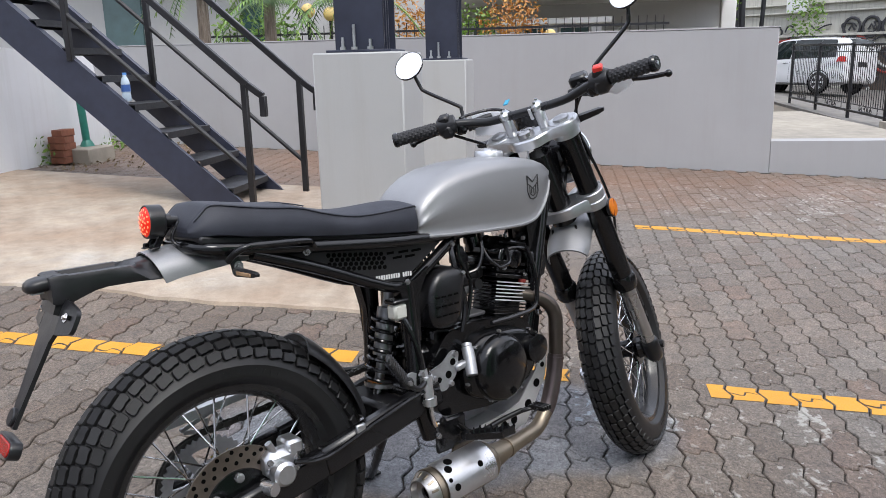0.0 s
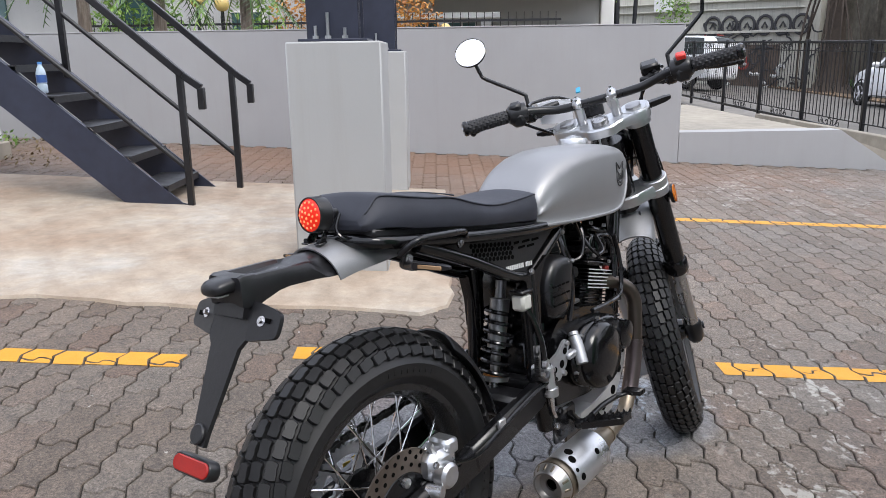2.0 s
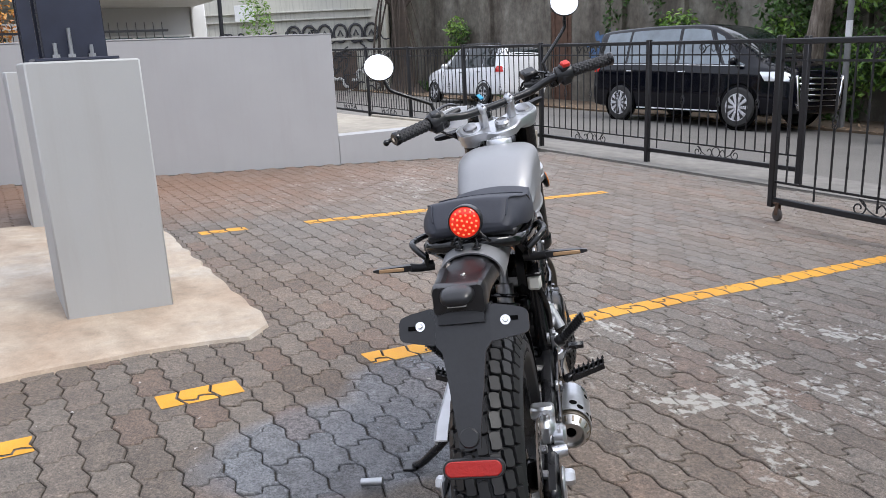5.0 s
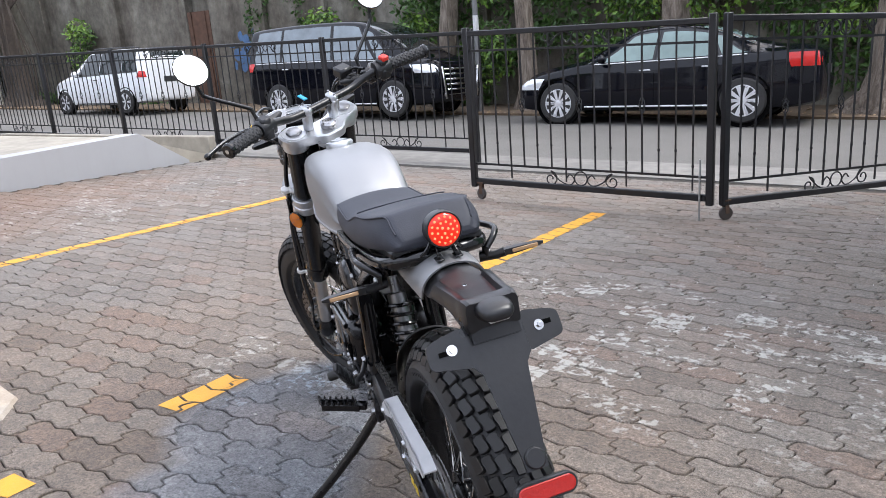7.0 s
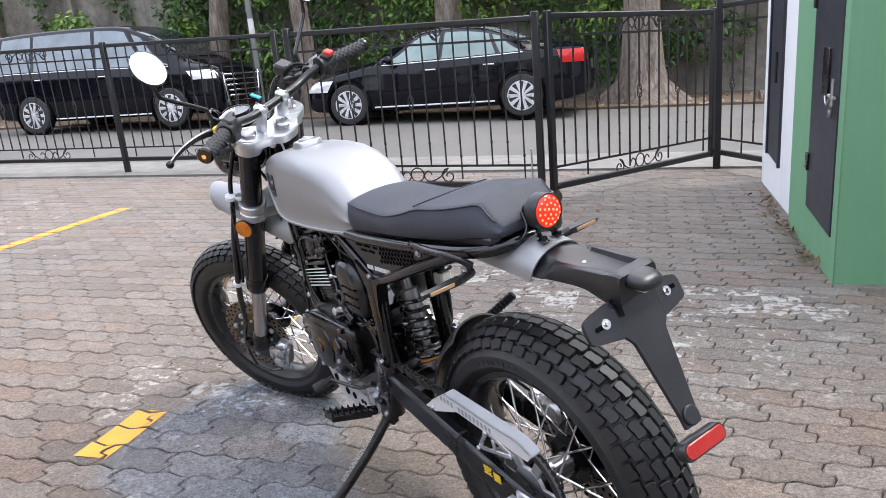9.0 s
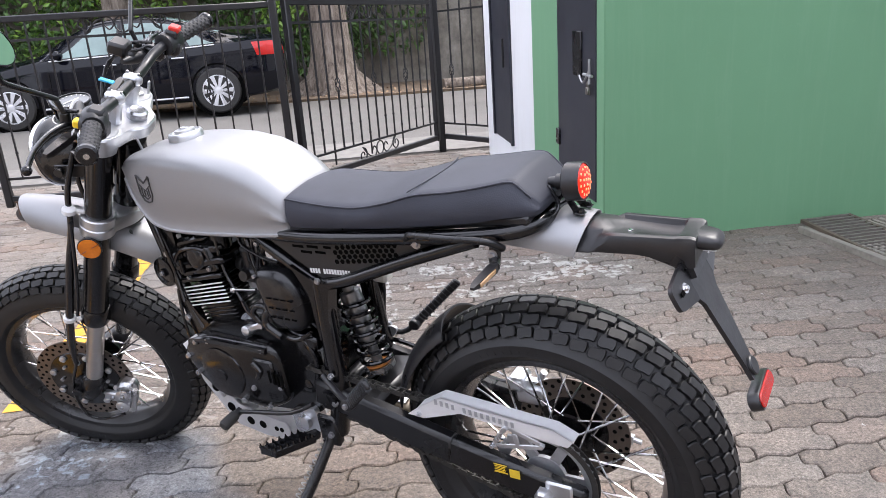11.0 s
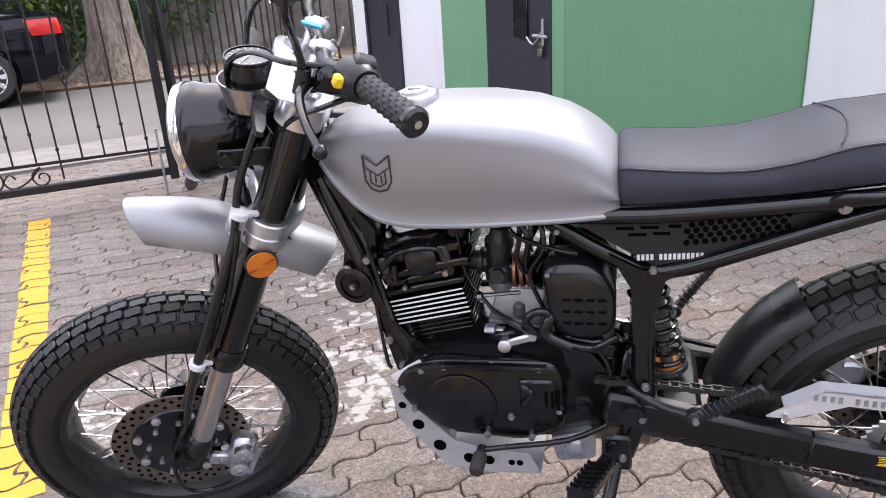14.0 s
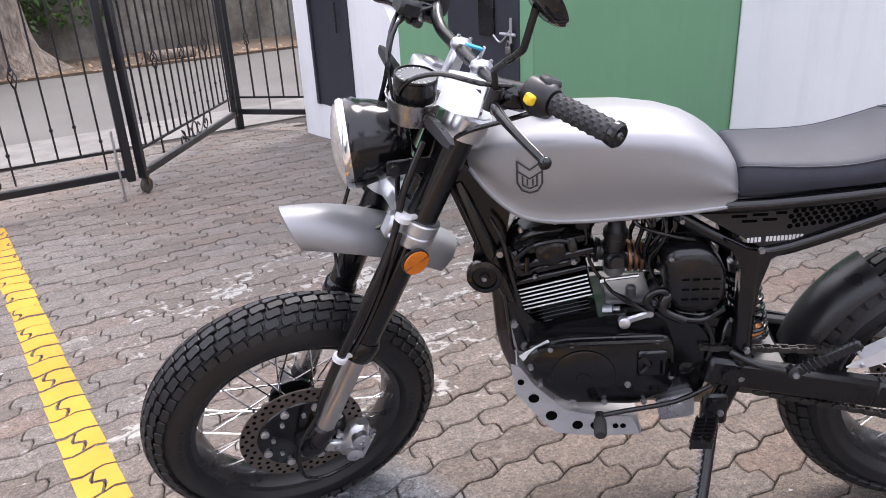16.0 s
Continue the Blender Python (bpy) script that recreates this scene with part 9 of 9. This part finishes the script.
bark_k = Mat("bark", 0.95)
_bv = bark_k.coords("Object")
_bm = bark_k.node("ShaderNodeMapping")
_bm.inputs["Scale"].default_value = (6, 6, 1.2)
bark_k.link(_bv, _bm.inputs["Vector"])
_bn = bark_k.noise(2.2, 7, 0.7, _bm.outputs[0], 0.6)
bark_k.color(bark_k.ramp(_bn, [(0.3, (0.06, 0.045, 0.035)), (0.5, (0.18, 0.145, 0.115)), (0.72, (0.34, 0.29, 0.24))]))
bark_k.bump(_bn, 0.9, 0.05)
bark = bark_k.m


fig_bark = simple("dark_fig_bark", (0.050, 0.038, 0.030), 0.95, 0, 0.5, 9, 0.6)


def tree(a, b, r, h, flare, lean, label, seed, crown=True, skin=None, roots=0):
    rgen = random.Random(seed)
    t = thing("tree", a, b, label=label, category="tree", group="street trees")
    k = B()
    rings = []
    for i in range(13):
        u = (i / 12) ** 1.6
        z = -0.1 + h * u
        rr = r * (1 - 0.35 * u) + flare * math.exp(-z * 3.2)
        n = 22
        rings.append([(lean[0] * u + rr * math.cos(2 * math.pi * j / n) * (1 + 0.10 * math.sin(5 * 2 * math.pi * j / n + 0.6 * i) + (0.28 * math.sin(4 * 2 * math.pi * j / n + 1) if z < 0.35 else 0)), lean[1] * u + rr * math.sin(2 * math.pi * j / n) * (1 + 0.10 * math.cos(3 * 2 * math.pi * j / n + i)), z) for j in range(n)])
    k.loft(rings)
    for i in range(4):
        z = h * rgen.uniform(0.55, 0.95)
        an = rgen.uniform(0, 6.28)
        c = Vector((lean[0] * z / h, lean[1] * z / h, z))
        k.tube([c, c + Vector((math.cos(an) * 0.7, math.sin(an) * 0.7, 0.8)), c + Vector((math.cos(an) * 1.5, math.sin(an) * 1.3, 2.0))], [r * 0.35, r * 0.25, r * 0.12], 9, smooth=3)
    part("trunk", k, skin or bark, t)
    for i in range(roots):
        an, far = rgen.uniform(0, 6.28), rgen.uniform(0.35, 1.6)
        p = Vector((math.cos(an) * far, math.sin(an) * far * 0.7, 0))
        k = B()
        k.tube([p, p + Vector((rgen.uniform(-0.2, 0.2), 0, 1.6)), p * 0.6 + Vector((lean[0] * 0.6 + rgen.uniform(-0.3, 0.3), 0, 3.4)), Vector((lean[0], lean[1], h))], rgen.uniform(0.012, 0.04), 6, smooth=3)
        part("hanging_root", k, skin or bark, t)
    if crown:
        k = B()
        for i in range(16):
            c = (lean[0] + rgen.uniform(-1.8, 1.8), lean[1] + rgen.uniform(-1.5, 1.5), h + rgen.uniform(0.3, 2.4))
            leaves(k, rgen, c, (rgen.uniform(0.5, 1.0), rgen.uniform(0.5, 1.0), rgen.uniform(0.35, 0.7)), 170, 0.18)
        part("crown", k, leaf_mats[0], t, kind="stuff", sharp=0)
    return t


tree(0.1, -13.5, 0.36, 4.6, 0.42, (0.1, 0.0), "thick grey-barked street tree with flared roots", 4)
tree(6.7, -13.6, 0.20, 4.8, 0.10, (0.15, 0.0), "slim grey-barked street tree behind the cars", 5)
tree(3.9, -14.2, 0.30, 4.8, 0.12, (-0.1, 0.0), "grey-barked street tree in the hedge", 6)
tree(9.3, -14.3, 0.24, 4.6, 0.16, (-0.7, 0.0), "leaning reddish street tree behind the van", 7)
tree(25.5, -13.6, 0.35, 5.0, 0.5, (0.4, 0.0), "dark fig tree with hanging roots", 8, skin=fig_bark, roots=14)
for q, (a, b) in enumerate(((24.6, -5.75), (24.9, -6.05), (25.6, -6.7))):
    t = thing("utility_pole", a, b, label="dark leaning utility pole by the derelict building", category="pole", group="dark poles")
    k = B()
    k.tube([(0, 0, 0), (0.1 - 0.2 * (q == 2), 0.1 * q - 0.35 * (q == 2), 5.6)], 0.10 if q < 2 else 0.07, 10)
    part("pole", k, iron_paint, t)
t = thing("utility_pole", 7.55, -13.0, label="thin grey steel pole with a white band", category="pole")
k = B()
k.tube([(0, 0, 0), (0, 0, 5.0)], 0.055, 12)
part("pole", k, simple("pole_grey", (0.16, 0.16, 0.16), 0.6), t)
k = B()
k.tube([(0, 0, 1.65), (0, 0, 1.95)], 0.058, 12)
part("band", k, print_white, t)
# fallen wood, litter along the verge
t = thing("log", -2.2, -12.9, label="cut log lying on the verge", category="log")
k = B()
k.tube([(-0.4, 0, 0.1), (0.4, 0.1, 0.1)], [0.09, 0.11], 14)
part("log", k, bark, t)
rg = random.Random(31)
k = B()
for i in range(1500):
    a, b = rg.uniform(-8, 30), rg.uniform(-14.6, -12.2)
    if rg.random() < 0.4:
        b = -12.45 + rg.gauss(0, 0.12)
    p = Vector((a, b, gz(a, b) + 0.045))
    d = Vector((rg.uniform(-1, 1), rg.uniform(-1, 1), rg.uniform(0, 0.4))).normalized() * rg.uniform(0.04, 0.10)
    u = Vector((-d.y, d.x, rg.uniform(-0.02, 0.02))) * 0.35
    k.add([p, p + d * 0.5 + u, p + d, p + d * 0.5 - u], [(0, 1, 2, 3)])
solid("fallen_leaves", k, simple("dead_leaf", (0.30, 0.20, 0.12), 0.8, 0, 0.5, 3), "dry brown leaves scattered along the verge", "leaves", kind="stuff", sharp=0)

# ---------------------------------------------------------------- house and garden behind the boundary wall
house_white = painted_wall("house_white", (0.72, 0.72, 0.70), 0.1)
house_grey = painted_wall("house_grey", (0.44, 0.44, 0.43), 0.1)
glass_teal = simple("window_teal", (0.05, 0.10, 0.10), 0.06, 0, 0.3, 3)
zf = 0.6
t = thing("neighbour_house", 19.5, 1.0, zf, label="pale neighbour house with a porch and dark windows", category="house")
k = B()
k.box((1.6, 3.7, 1.5), (0.3, 18.7, 3.4), ch=0.02)
part("wall", k, house_grey, t)
k = B()
k.box((-0.1, -2.0, 2.15), (4.0, 7.5, 0.28), ch=0.03)
k.box((-1.2, -1.4, 1.45), (0.3, 2.6, 0.14), ch=0.02)
part("porch_roof", k, house_white, t)
for y in (-0.35, -2.35, -1.3):
    k = B()
    k.box((-1.1, y, 0.7), (0.22, 0.24, 1.5), ch=0.01)
    part("column", k, house_grey, t)
for y, w, z, h in ((-0.85, 0.7, 0.8, 1.0), (-1.85, 0.75, 0.8, 1.0), (-3.35, 1.5, 0.95, 0.42), (-4.85, 1.4, 0.95, 0.42), (0.6, 0.6, 1.1, 0.9), (1.5, 0.6, 1.1, 0.9), (4.2, 1.2, 1.1, 1.1), (6.0, 1.0, 1.2, 1.2)):
    k = B()
    k.box((1.42, y, z + 0.1), (0.08, w, h), ch=0.005)
    wd = part("window", k, glass_teal, t, "dark window in a pale frame")
    k = B()
    for s in (-1, 1):
        k.box((1.40, y + s * (w / 2 + 0.02), z + 0.1), (0.1, 0.05, h + 0.1))
        k.box((1.40, y, z + 0.1 + s * (h / 2 + 0.02)), (0.1, w, 0.05))
    k.box((1.38, y, z + 0.1), (0.06, 0.03, h))
    part("frame", k, house_white, wd)
k = B()
k.box((1.6, -5.84, 1.2), (0.5, 0.37, 3.4), ch=0.02)
part("wing", k, house_white, t)
k = B()
k.box((-3.9, 9.3, 1.9), (0.3, 9.6, 4.4), ch=0.02)
k.box((-1.2, 4.6, 1.9), (5.2, 0.3, 4.4), ch=0.02)
part("side_wing", k, house_grey, t)
# unseen overhang added to keep the side wing's wall in shade
k = B()
k.box((-4.2, 9.3, 3.2), (2.2, 10.4, 0.2), ch=0.02)
part("shading_eave", k, house_white, t)
for y, w in ((5.0, 0.62), (8.1, 0.9)):
    k = B()
    k.box((-4.07, y, 1.3), (0.08, w, 2.0), ch=0.005)
    part("tall_window", k, glass_teal, t, "tall dark teal window")
t = thing("garden_fence", 14.0, 2.0, 0.80, label="thin dark iron garden fence on the terrace", category="fence")
k = B()
k.box((0, 0, 0.95), (0.03, 9.0, 0.04))
k.box((0, 0, 0.6), (0.03, 9.0, 0.03))
part("rail", k, iron_paint, t)
bar_b = B()
bar_b.box((0, 0, 0), (0.014, 0.014, 0.5))
bar_me = bar_b.mesh("bar", iron_paint)
for i in range(60):
    part_of("bar", bar_me, t, Matrix.Translation((0, -4.4 + 0.15 * i, 0.85)))
for a, b, h in ((15.0, -0.32, 1.02), (13.0, 4.02, 1.52), (13.0, 3.60, 1.45)):
    t = thing("globe_lamp", a, b, 0.6, label="yellowed glass globe lamp on a short post", category="lamp", group="garden globe lamps")
    k = B()
    k.tube([(0, 0, 0), (0, 0, h - 0.1)], 0.03, 10)
    part("post", k, black_satin, t)
    k = B()
    k.ball((0, 0, h), 0.13, 16, 10)
    part("globe", k, simple("yellow_globe", (0.62, 0.46, 0.16), 0.2), t)
shrub("orange_shrub", [((14.6, b, 1.72 + 0.15 * math.sin(b * 3)), (0.5, 0.50, 0.62)) for b in (0.2, 0.6, 2.1, 2.6)], 1500, 0.09, leaf_mats[2], "orange-leaved garden shrubs", 3, 0.0)
shrub("garden_shrub", [((14.9, b, 1.75), (0.55, 0.55, 0.62)) for b in (1.2, 3.4, 5.4, 6.3)] + [((23.4, -5.3, 2.9), (0.35, 0.4, 0.9)), ((27.4, -8.6, 2.6), (0.6, 0.6, 1.3))], 900, 0.13, leaf_mats[1], "green garden shrubs", 4, 0.0)
shrub("back_trees", [((26.0 + 2 * math.sin(i), -9 + 2.4 * i, 3.4 + 0.8 * math.sin(i * 2.1)), (1.8, 1.8, 1.8)) for i in range(2, 10)], 260, 0.32, leaf_mats[0], "dark trees behind the house", 5)


def palm(a, b, z, h, n, seed):
    rgen = random.Random(seed)
    t = thing("palm", a, b, z, label="garden palm with drooping fronds", category="palm", group="garden palms")
    k = B()
    k.tube([(0, 0, 0), (0.05, 0, h)], [0.12, 0.09], 12)
    part("trunk", k, bark, t)
    for i in range(n):
        an = 2 * math.pi * i / n + rgen.uniform(-0.2, 0.2)
        el = rgen.uniform(0.2, 1.0)
        k = B()
        L = rgen.uniform(0.9, 1.3)
        pts = [Vector((0.05, 0, h)) + Vector((math.cos(an) * L * u, math.sin(an) * L * u, el * L * u - 1.25 * L * u * u)) for u in [j / 7 for j in range(8)]]
        k.tube(pts, 0.008, 5)
        for j in range(1, 22):
            u = j / 22
            p = Vector((0.05, 0, h)) + Vector((math.cos(an) * L * u, math.sin(an) * L * u, el * L * u - 1.25 * L * u * u))
            for s in (-1, 1):
                d = Vector((-math.sin(an) * s * 0.8 + math.cos(an) * 0.5, math.cos(an) * s * 0.8 + math.sin(an) * 0.5, -0.5)).normalized() * 0.34 * (1 - 0.5 * u)
                w = d.cross(Vector((0, 0, 1))).normalized() * 0.014
                k.add([p - w, p + w, p + d], [(0, 1, 2)])
        part("frond", k, leaf_mats[1 if i % 2 else 0], t, sharp=0)


palm(11.5, 4.2, 0.3, 1.9, 13, 1)
palm(12.0, 5.6, 0.3, 2.3, 13, 2)
palm(10.5, 2.6, 0.3, 1.7, 11, 3)

# unseen walls added behind the walk, to block low skylight
k = B()
k.box((-9.2, 0.0, 2.2), (0.25, 22.0, 6.4))
solid("wall_west", k, grey_wall, "unseen grey wall added to cut skylight from the west", "wall", kind="structure")
k = B()
k.box((0.5, 11.1, 2.6), (19.2, 0.25, 7.2))
solid("added_wall_north", k, grey_wall, "unseen grey wall added to cut skylight from the north", "wall", kind="structure")

# ---------------------------------------------------------------- small things on the ground
grate_t = thing("drain_grate", -1.95, -1.45, gz(-1.95, -1.45) + 0.004, label="slatted steel drain grate set in the paving", category="grate")
k = B()
for s in (-1, 1):
    k.box((s * 0.13, 0, 0.0), (0.02, 1.5, 0.02), ch=0.002)
part("grate_frame", k, simple("grate_rust", (0.14, 0.11, 0.085), 0.7, 0.4, 0.4, 30, 0.2), grate_t)
sl = B()
sl.box((0, 0, 0), (0.25, 0.012, 0.018))
sl = sl.mesh("slat", simple("grate_steel", (0.22, 0.2, 0.18), 0.55, 0.6, 0.3, 30, 0.1))
for i in range(38):
    part_of("slat", sl, grate_t, Matrix.Translation((0, -0.74 + 0.04 * i, 0.002)))
t = thing("steel_offcut", 0.98, 0.03, label="short piece of steel tube on the pavers", category="tube")
t.matrix_basis = bike.matrix_basis @ Matrix.Translation((0.53, 0.40, 0.0)) 
t.matrix_basis.translation = Vector((0.60, 0.47, 0.016 + -0.01874 * 0.60 + 0.0531 * 0.47))
k = B()
k.tube([(0, -0.03, 0), (0, 0.03, 0)], 0.011, 14)
part("tube", k, galv, t)
rg = random.Random(77)
k = B()
for i in range(900):
    a, b = rg.uniform(-2.5, 7.0), rg.uniform(-5.6, 2.0)
    if rg.random() < 0.35:
        a, b = rg.gauss(0.2, 1.2), -2.5 + rg.gauss(-1.2, 1.2)
    if a < -0.8 and b < -2.3 or a > 7.0 or (a > 2.0 and b > -0.25):
        continue
    s = rg.uniform(0.003, 0.009)
    c = Vector((a, b, gz(a, b) + s * 0.4))
    vs = [c + Vector((rg.uniform(-1, 1) * s, rg.uniform(-1, 1) * s, rg.uniform(-0.4, 0.6) * s)) for _ in range(4)]
    k.add(vs, [(0, 1, 2), (0, 2, 3), (0, 3, 1), (1, 3, 2)])
solid("grit", k, simple("pale_grit", (0.42, 0.40, 0.37), 0.9, 0, 0.4, 40), "pale grit and litter specks on the pavers", "grit", kind="stuff", sharp=0)
# leaf litter and weeds at the foot of the white wall and of the green block
k = B()
for i in range(500):
    a, b = rg.uniform(5.0, 7.0), 3.4 + rg.gauss(0.25, 0.35)
    if rg.random() < 0.3:
        a, b = -0.80 + abs(rg.gauss(0, 0.05)), rg.uniform(-4.4, -2.5)
    p = Vector((a, b, gz(a, b) + 0.01))
    d = Vector((rg.uniform(-1, 1), rg.uniform(-1, 1), rg.uniform(0, 0.8))).normalized() * rg.uniform(0.02, 0.06)
    u = Vector((-d.y, d.x, 0.0)) * 0.35
    k.add([p, p + d * 0.5 + u, p + d, p + d * 0.5 - u], [(0, 1, 2, 3)])
solid("leaf_litter", k, simple("litter_brown", (0.14, 0.10, 0.05), 0.85, 0, 0.5, 3), "brown leaf litter along the wall foot", "leaves", kind="stuff", sharp=0)
shrub("weeds", [((5.25, 4.05, gz(5.2, 4) + 0.12), (0.12, 0.12, 0.13)), ((6.35, 4.0, gz(6.3, 4) + 0.06), (0.25, 0.15, 0.08))], 2600, 0.05, leaf_mats[1], "small green weeds by the wall", 9, -0.4)

# ---------------------------------------------------------------- pavers and painted lines
PL, PW = 0.225, 0.1125
GAP = 0.0045


def paver_outline():
    """Zigzag block: wavy long sides that fit the staggered rows, stepped short ends."""
    A = 0.0095
    wave = [(0.0, A), (0.25, A), (0.25 + 0.001, A), (0.5, -A)]
    xs = [i / 8 for i in range(9)]
    off = [A if (i % 4) in (0, 1) else -A for i in range(8)] + [A]
    off = [0.0, A, 0.0, -A, 0.0, A, 0.0, -A, 0.0]
    end = [(0.0, 0.0), (0.30, 0.013), (0.46, 0.013), (0.54, -0.013), (0.70, -0.013), (1.0, 0.0)]
    pts = []
    for x, o in zip(xs[:-1], off[:-1]):
        pts.append((x * PL, o))
    for s, e in end[:-1]:
        pts.append((PL + e, s * PW))
    for x, o in zip(xs[::-1][:-1], off[::-1][:-1]):
        pts.append((x * PL, PW + o))
    for s, e in end[::-1][:-1]:
        pts.append((e, s * PW))
    cx, cy = PL / 2, PW / 2
    return [((x - cx) * (1 - GAP / PL), (y - cy) * (1 - GAP / PW)) for x, y in pts]


OUT = paver_outline()
NO = len(OUT)


def inset(o, d):
    """Moves each point of an outline inwards by d along its corner's normal."""
    res = []
    n = len(o)
    for i in range(n):
        p0, p1, p2 = Vector(o[i - 1]), Vector(o[i]), Vector(o[(i + 1) % n])
        n1, n2 = (p1 - p0).normalized(), (p2 - p1).normalized()
        m = Vector((-(n1.y + n2.y), n1.x + n2.x))
        m = m.normalized() if m.length > 1e-6 else Vector((-n1.y, n1.x))
        res.append((p1.x + m.x * d, p1.y + m.y * d))
    return res


INN = inset(OUT, 0.0035)
SIDE = [(i, (i + 1) % NO, NO + (i + 1) % NO, NO + i) for i in range(NO)]
pv_v = [(x, y, -0.022) for x, y in OUT] + [(x, y, -0.0035) for x, y in OUT] + [(x, y, 0.0) for x, y in INN]
pv_f = SIDE + [tuple(q + NO for q in f) for f in SIDE] + [tuple(range(2 * NO, 3 * NO))]
pm = B()
pm.add(pv_v, pv_f)
paver_me = pm.mesh("paver", paver, sharp=0)

tilt_site = Vector((-0.0166, -0.0538, 1)).normalized()
TILT = Vector((0, 0, 1)).rotation_difference(tilt_site).to_matrix().to_4x4()
rp = random.Random(101)
joined = B()
cells = []
row0, row1 = int(-5.72 / PW), int(6.2 / PW)
count = 0
for r in range(row0, row1):
    b = (r + 0.5) * PW
    off = PL / 2 if r % 2 else 0.0
    for c in range(int(-5.0 / PL), int(7.05 / PL)):
        a = (c + 0.5) * PL + off
        if a > 7.08:
            continue
        if a > 2.25 and b > 0.0 and a < 4.8:
            continue
        if b > 2.4 and a < 2.2:
            continue
        if a < -0.95 and b < -2.55:
            continue
        if b > 4.25 and a < 6.6:
            continue
        if a < -2.2 and b > -0.9:
            continue
        z = gz(a, b) + rp.uniform(-0.0018, 0.0018)
        m = Matrix.Translation((a, b, z)) @ TILT @ Matrix.Rotation(rp.gauss(0, 0.004), 4, "Z") @ Matrix.Rotation(rp.gauss(0, 0.006), 4, "X") @ Matrix.Rotation(rp.gauss(0, 0.005), 4, "Y")
        cells.append((a, b, m))
        if -0.9 < a < 1.8 and -1.5 < b < 1.2 and count < 300:
            count += 1
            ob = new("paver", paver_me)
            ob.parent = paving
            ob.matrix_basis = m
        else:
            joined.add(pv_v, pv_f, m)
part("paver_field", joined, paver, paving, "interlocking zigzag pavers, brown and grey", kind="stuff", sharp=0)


def clip(poly, a0, a1, b0, b1):
    """Cuts an outline to a rectangle."""
    for ax, lim, sgn in ((0, a0, 1), (0, a1, -1), (1, b0, 1), (1, b1, -1)):
        out = []
        for i in range(len(poly)):
            p, q = poly[i - 1], poly[i]
            ip, iq = sgn * (p[ax] - lim) >= 0, sgn * (q[ax] - lim) >= 0
            if ip != iq:
                u = (lim - p[ax]) / (q[ax] - p[ax])
                out.append((p[0] + (q[0] - p[0]) * u, p[1] + (q[1] - p[1]) * u))
            if iq:
                out.append(q)
        poly = out
        if not poly:
            return []
    return poly


def painted_line(a, w, b0, b1, lean=0.0):
    """Paint lying on each paver's top, broken at the joints."""
    k = B()
    for ca, cb, m in cells:
        al = a + lean * (cb - b1)
        if abs(ca - al) > w + 0.15 or cb < b0 - 0.1 or cb > b1 + 0.1:
            continue
        e = rp.uniform(-0.004, 0.004)
        top = [m @ Vector((x, y, 0)) for x, y in INN]
        poly = clip([(p.x, p.y) for p in top], al - w / 2 + e, al + w / 2 + e, b0, b1)
        if len(poly) < 3:
            continue
        nrm = m.to_3x3() @ Vector((0, 0, 1))
        o = m.translation
        vs = [(x, y, o.z - (nrm.x * (x - o.x) + nrm.y * (y - o.y)) / nrm.z + 0.0022) for x, y in poly]
        k.add(vs, [tuple(range(len(vs)))])
    return solid("yellow_line", k, yellow_paint, "worn yellow parking line painted on the pavers", "road marking", group="parking lines", kind="structure", sharp=0)


for a, w, b0, b1, lean in ((1.49, 0.112, 0.79, 2.38, 0), (1.60, 0.112, 0.13, 0.41, 0), (1.605, 0.112, -0.68, -0.37, 0), (1.58, 0.112, -4.04, -1.17, 0.028), (4.18, 0.10, -0.70, -0.38, 0), (4.18, 0.10, -4.0, -1.13, 0)):
    painted_line(a, w, b0, b1, lean)
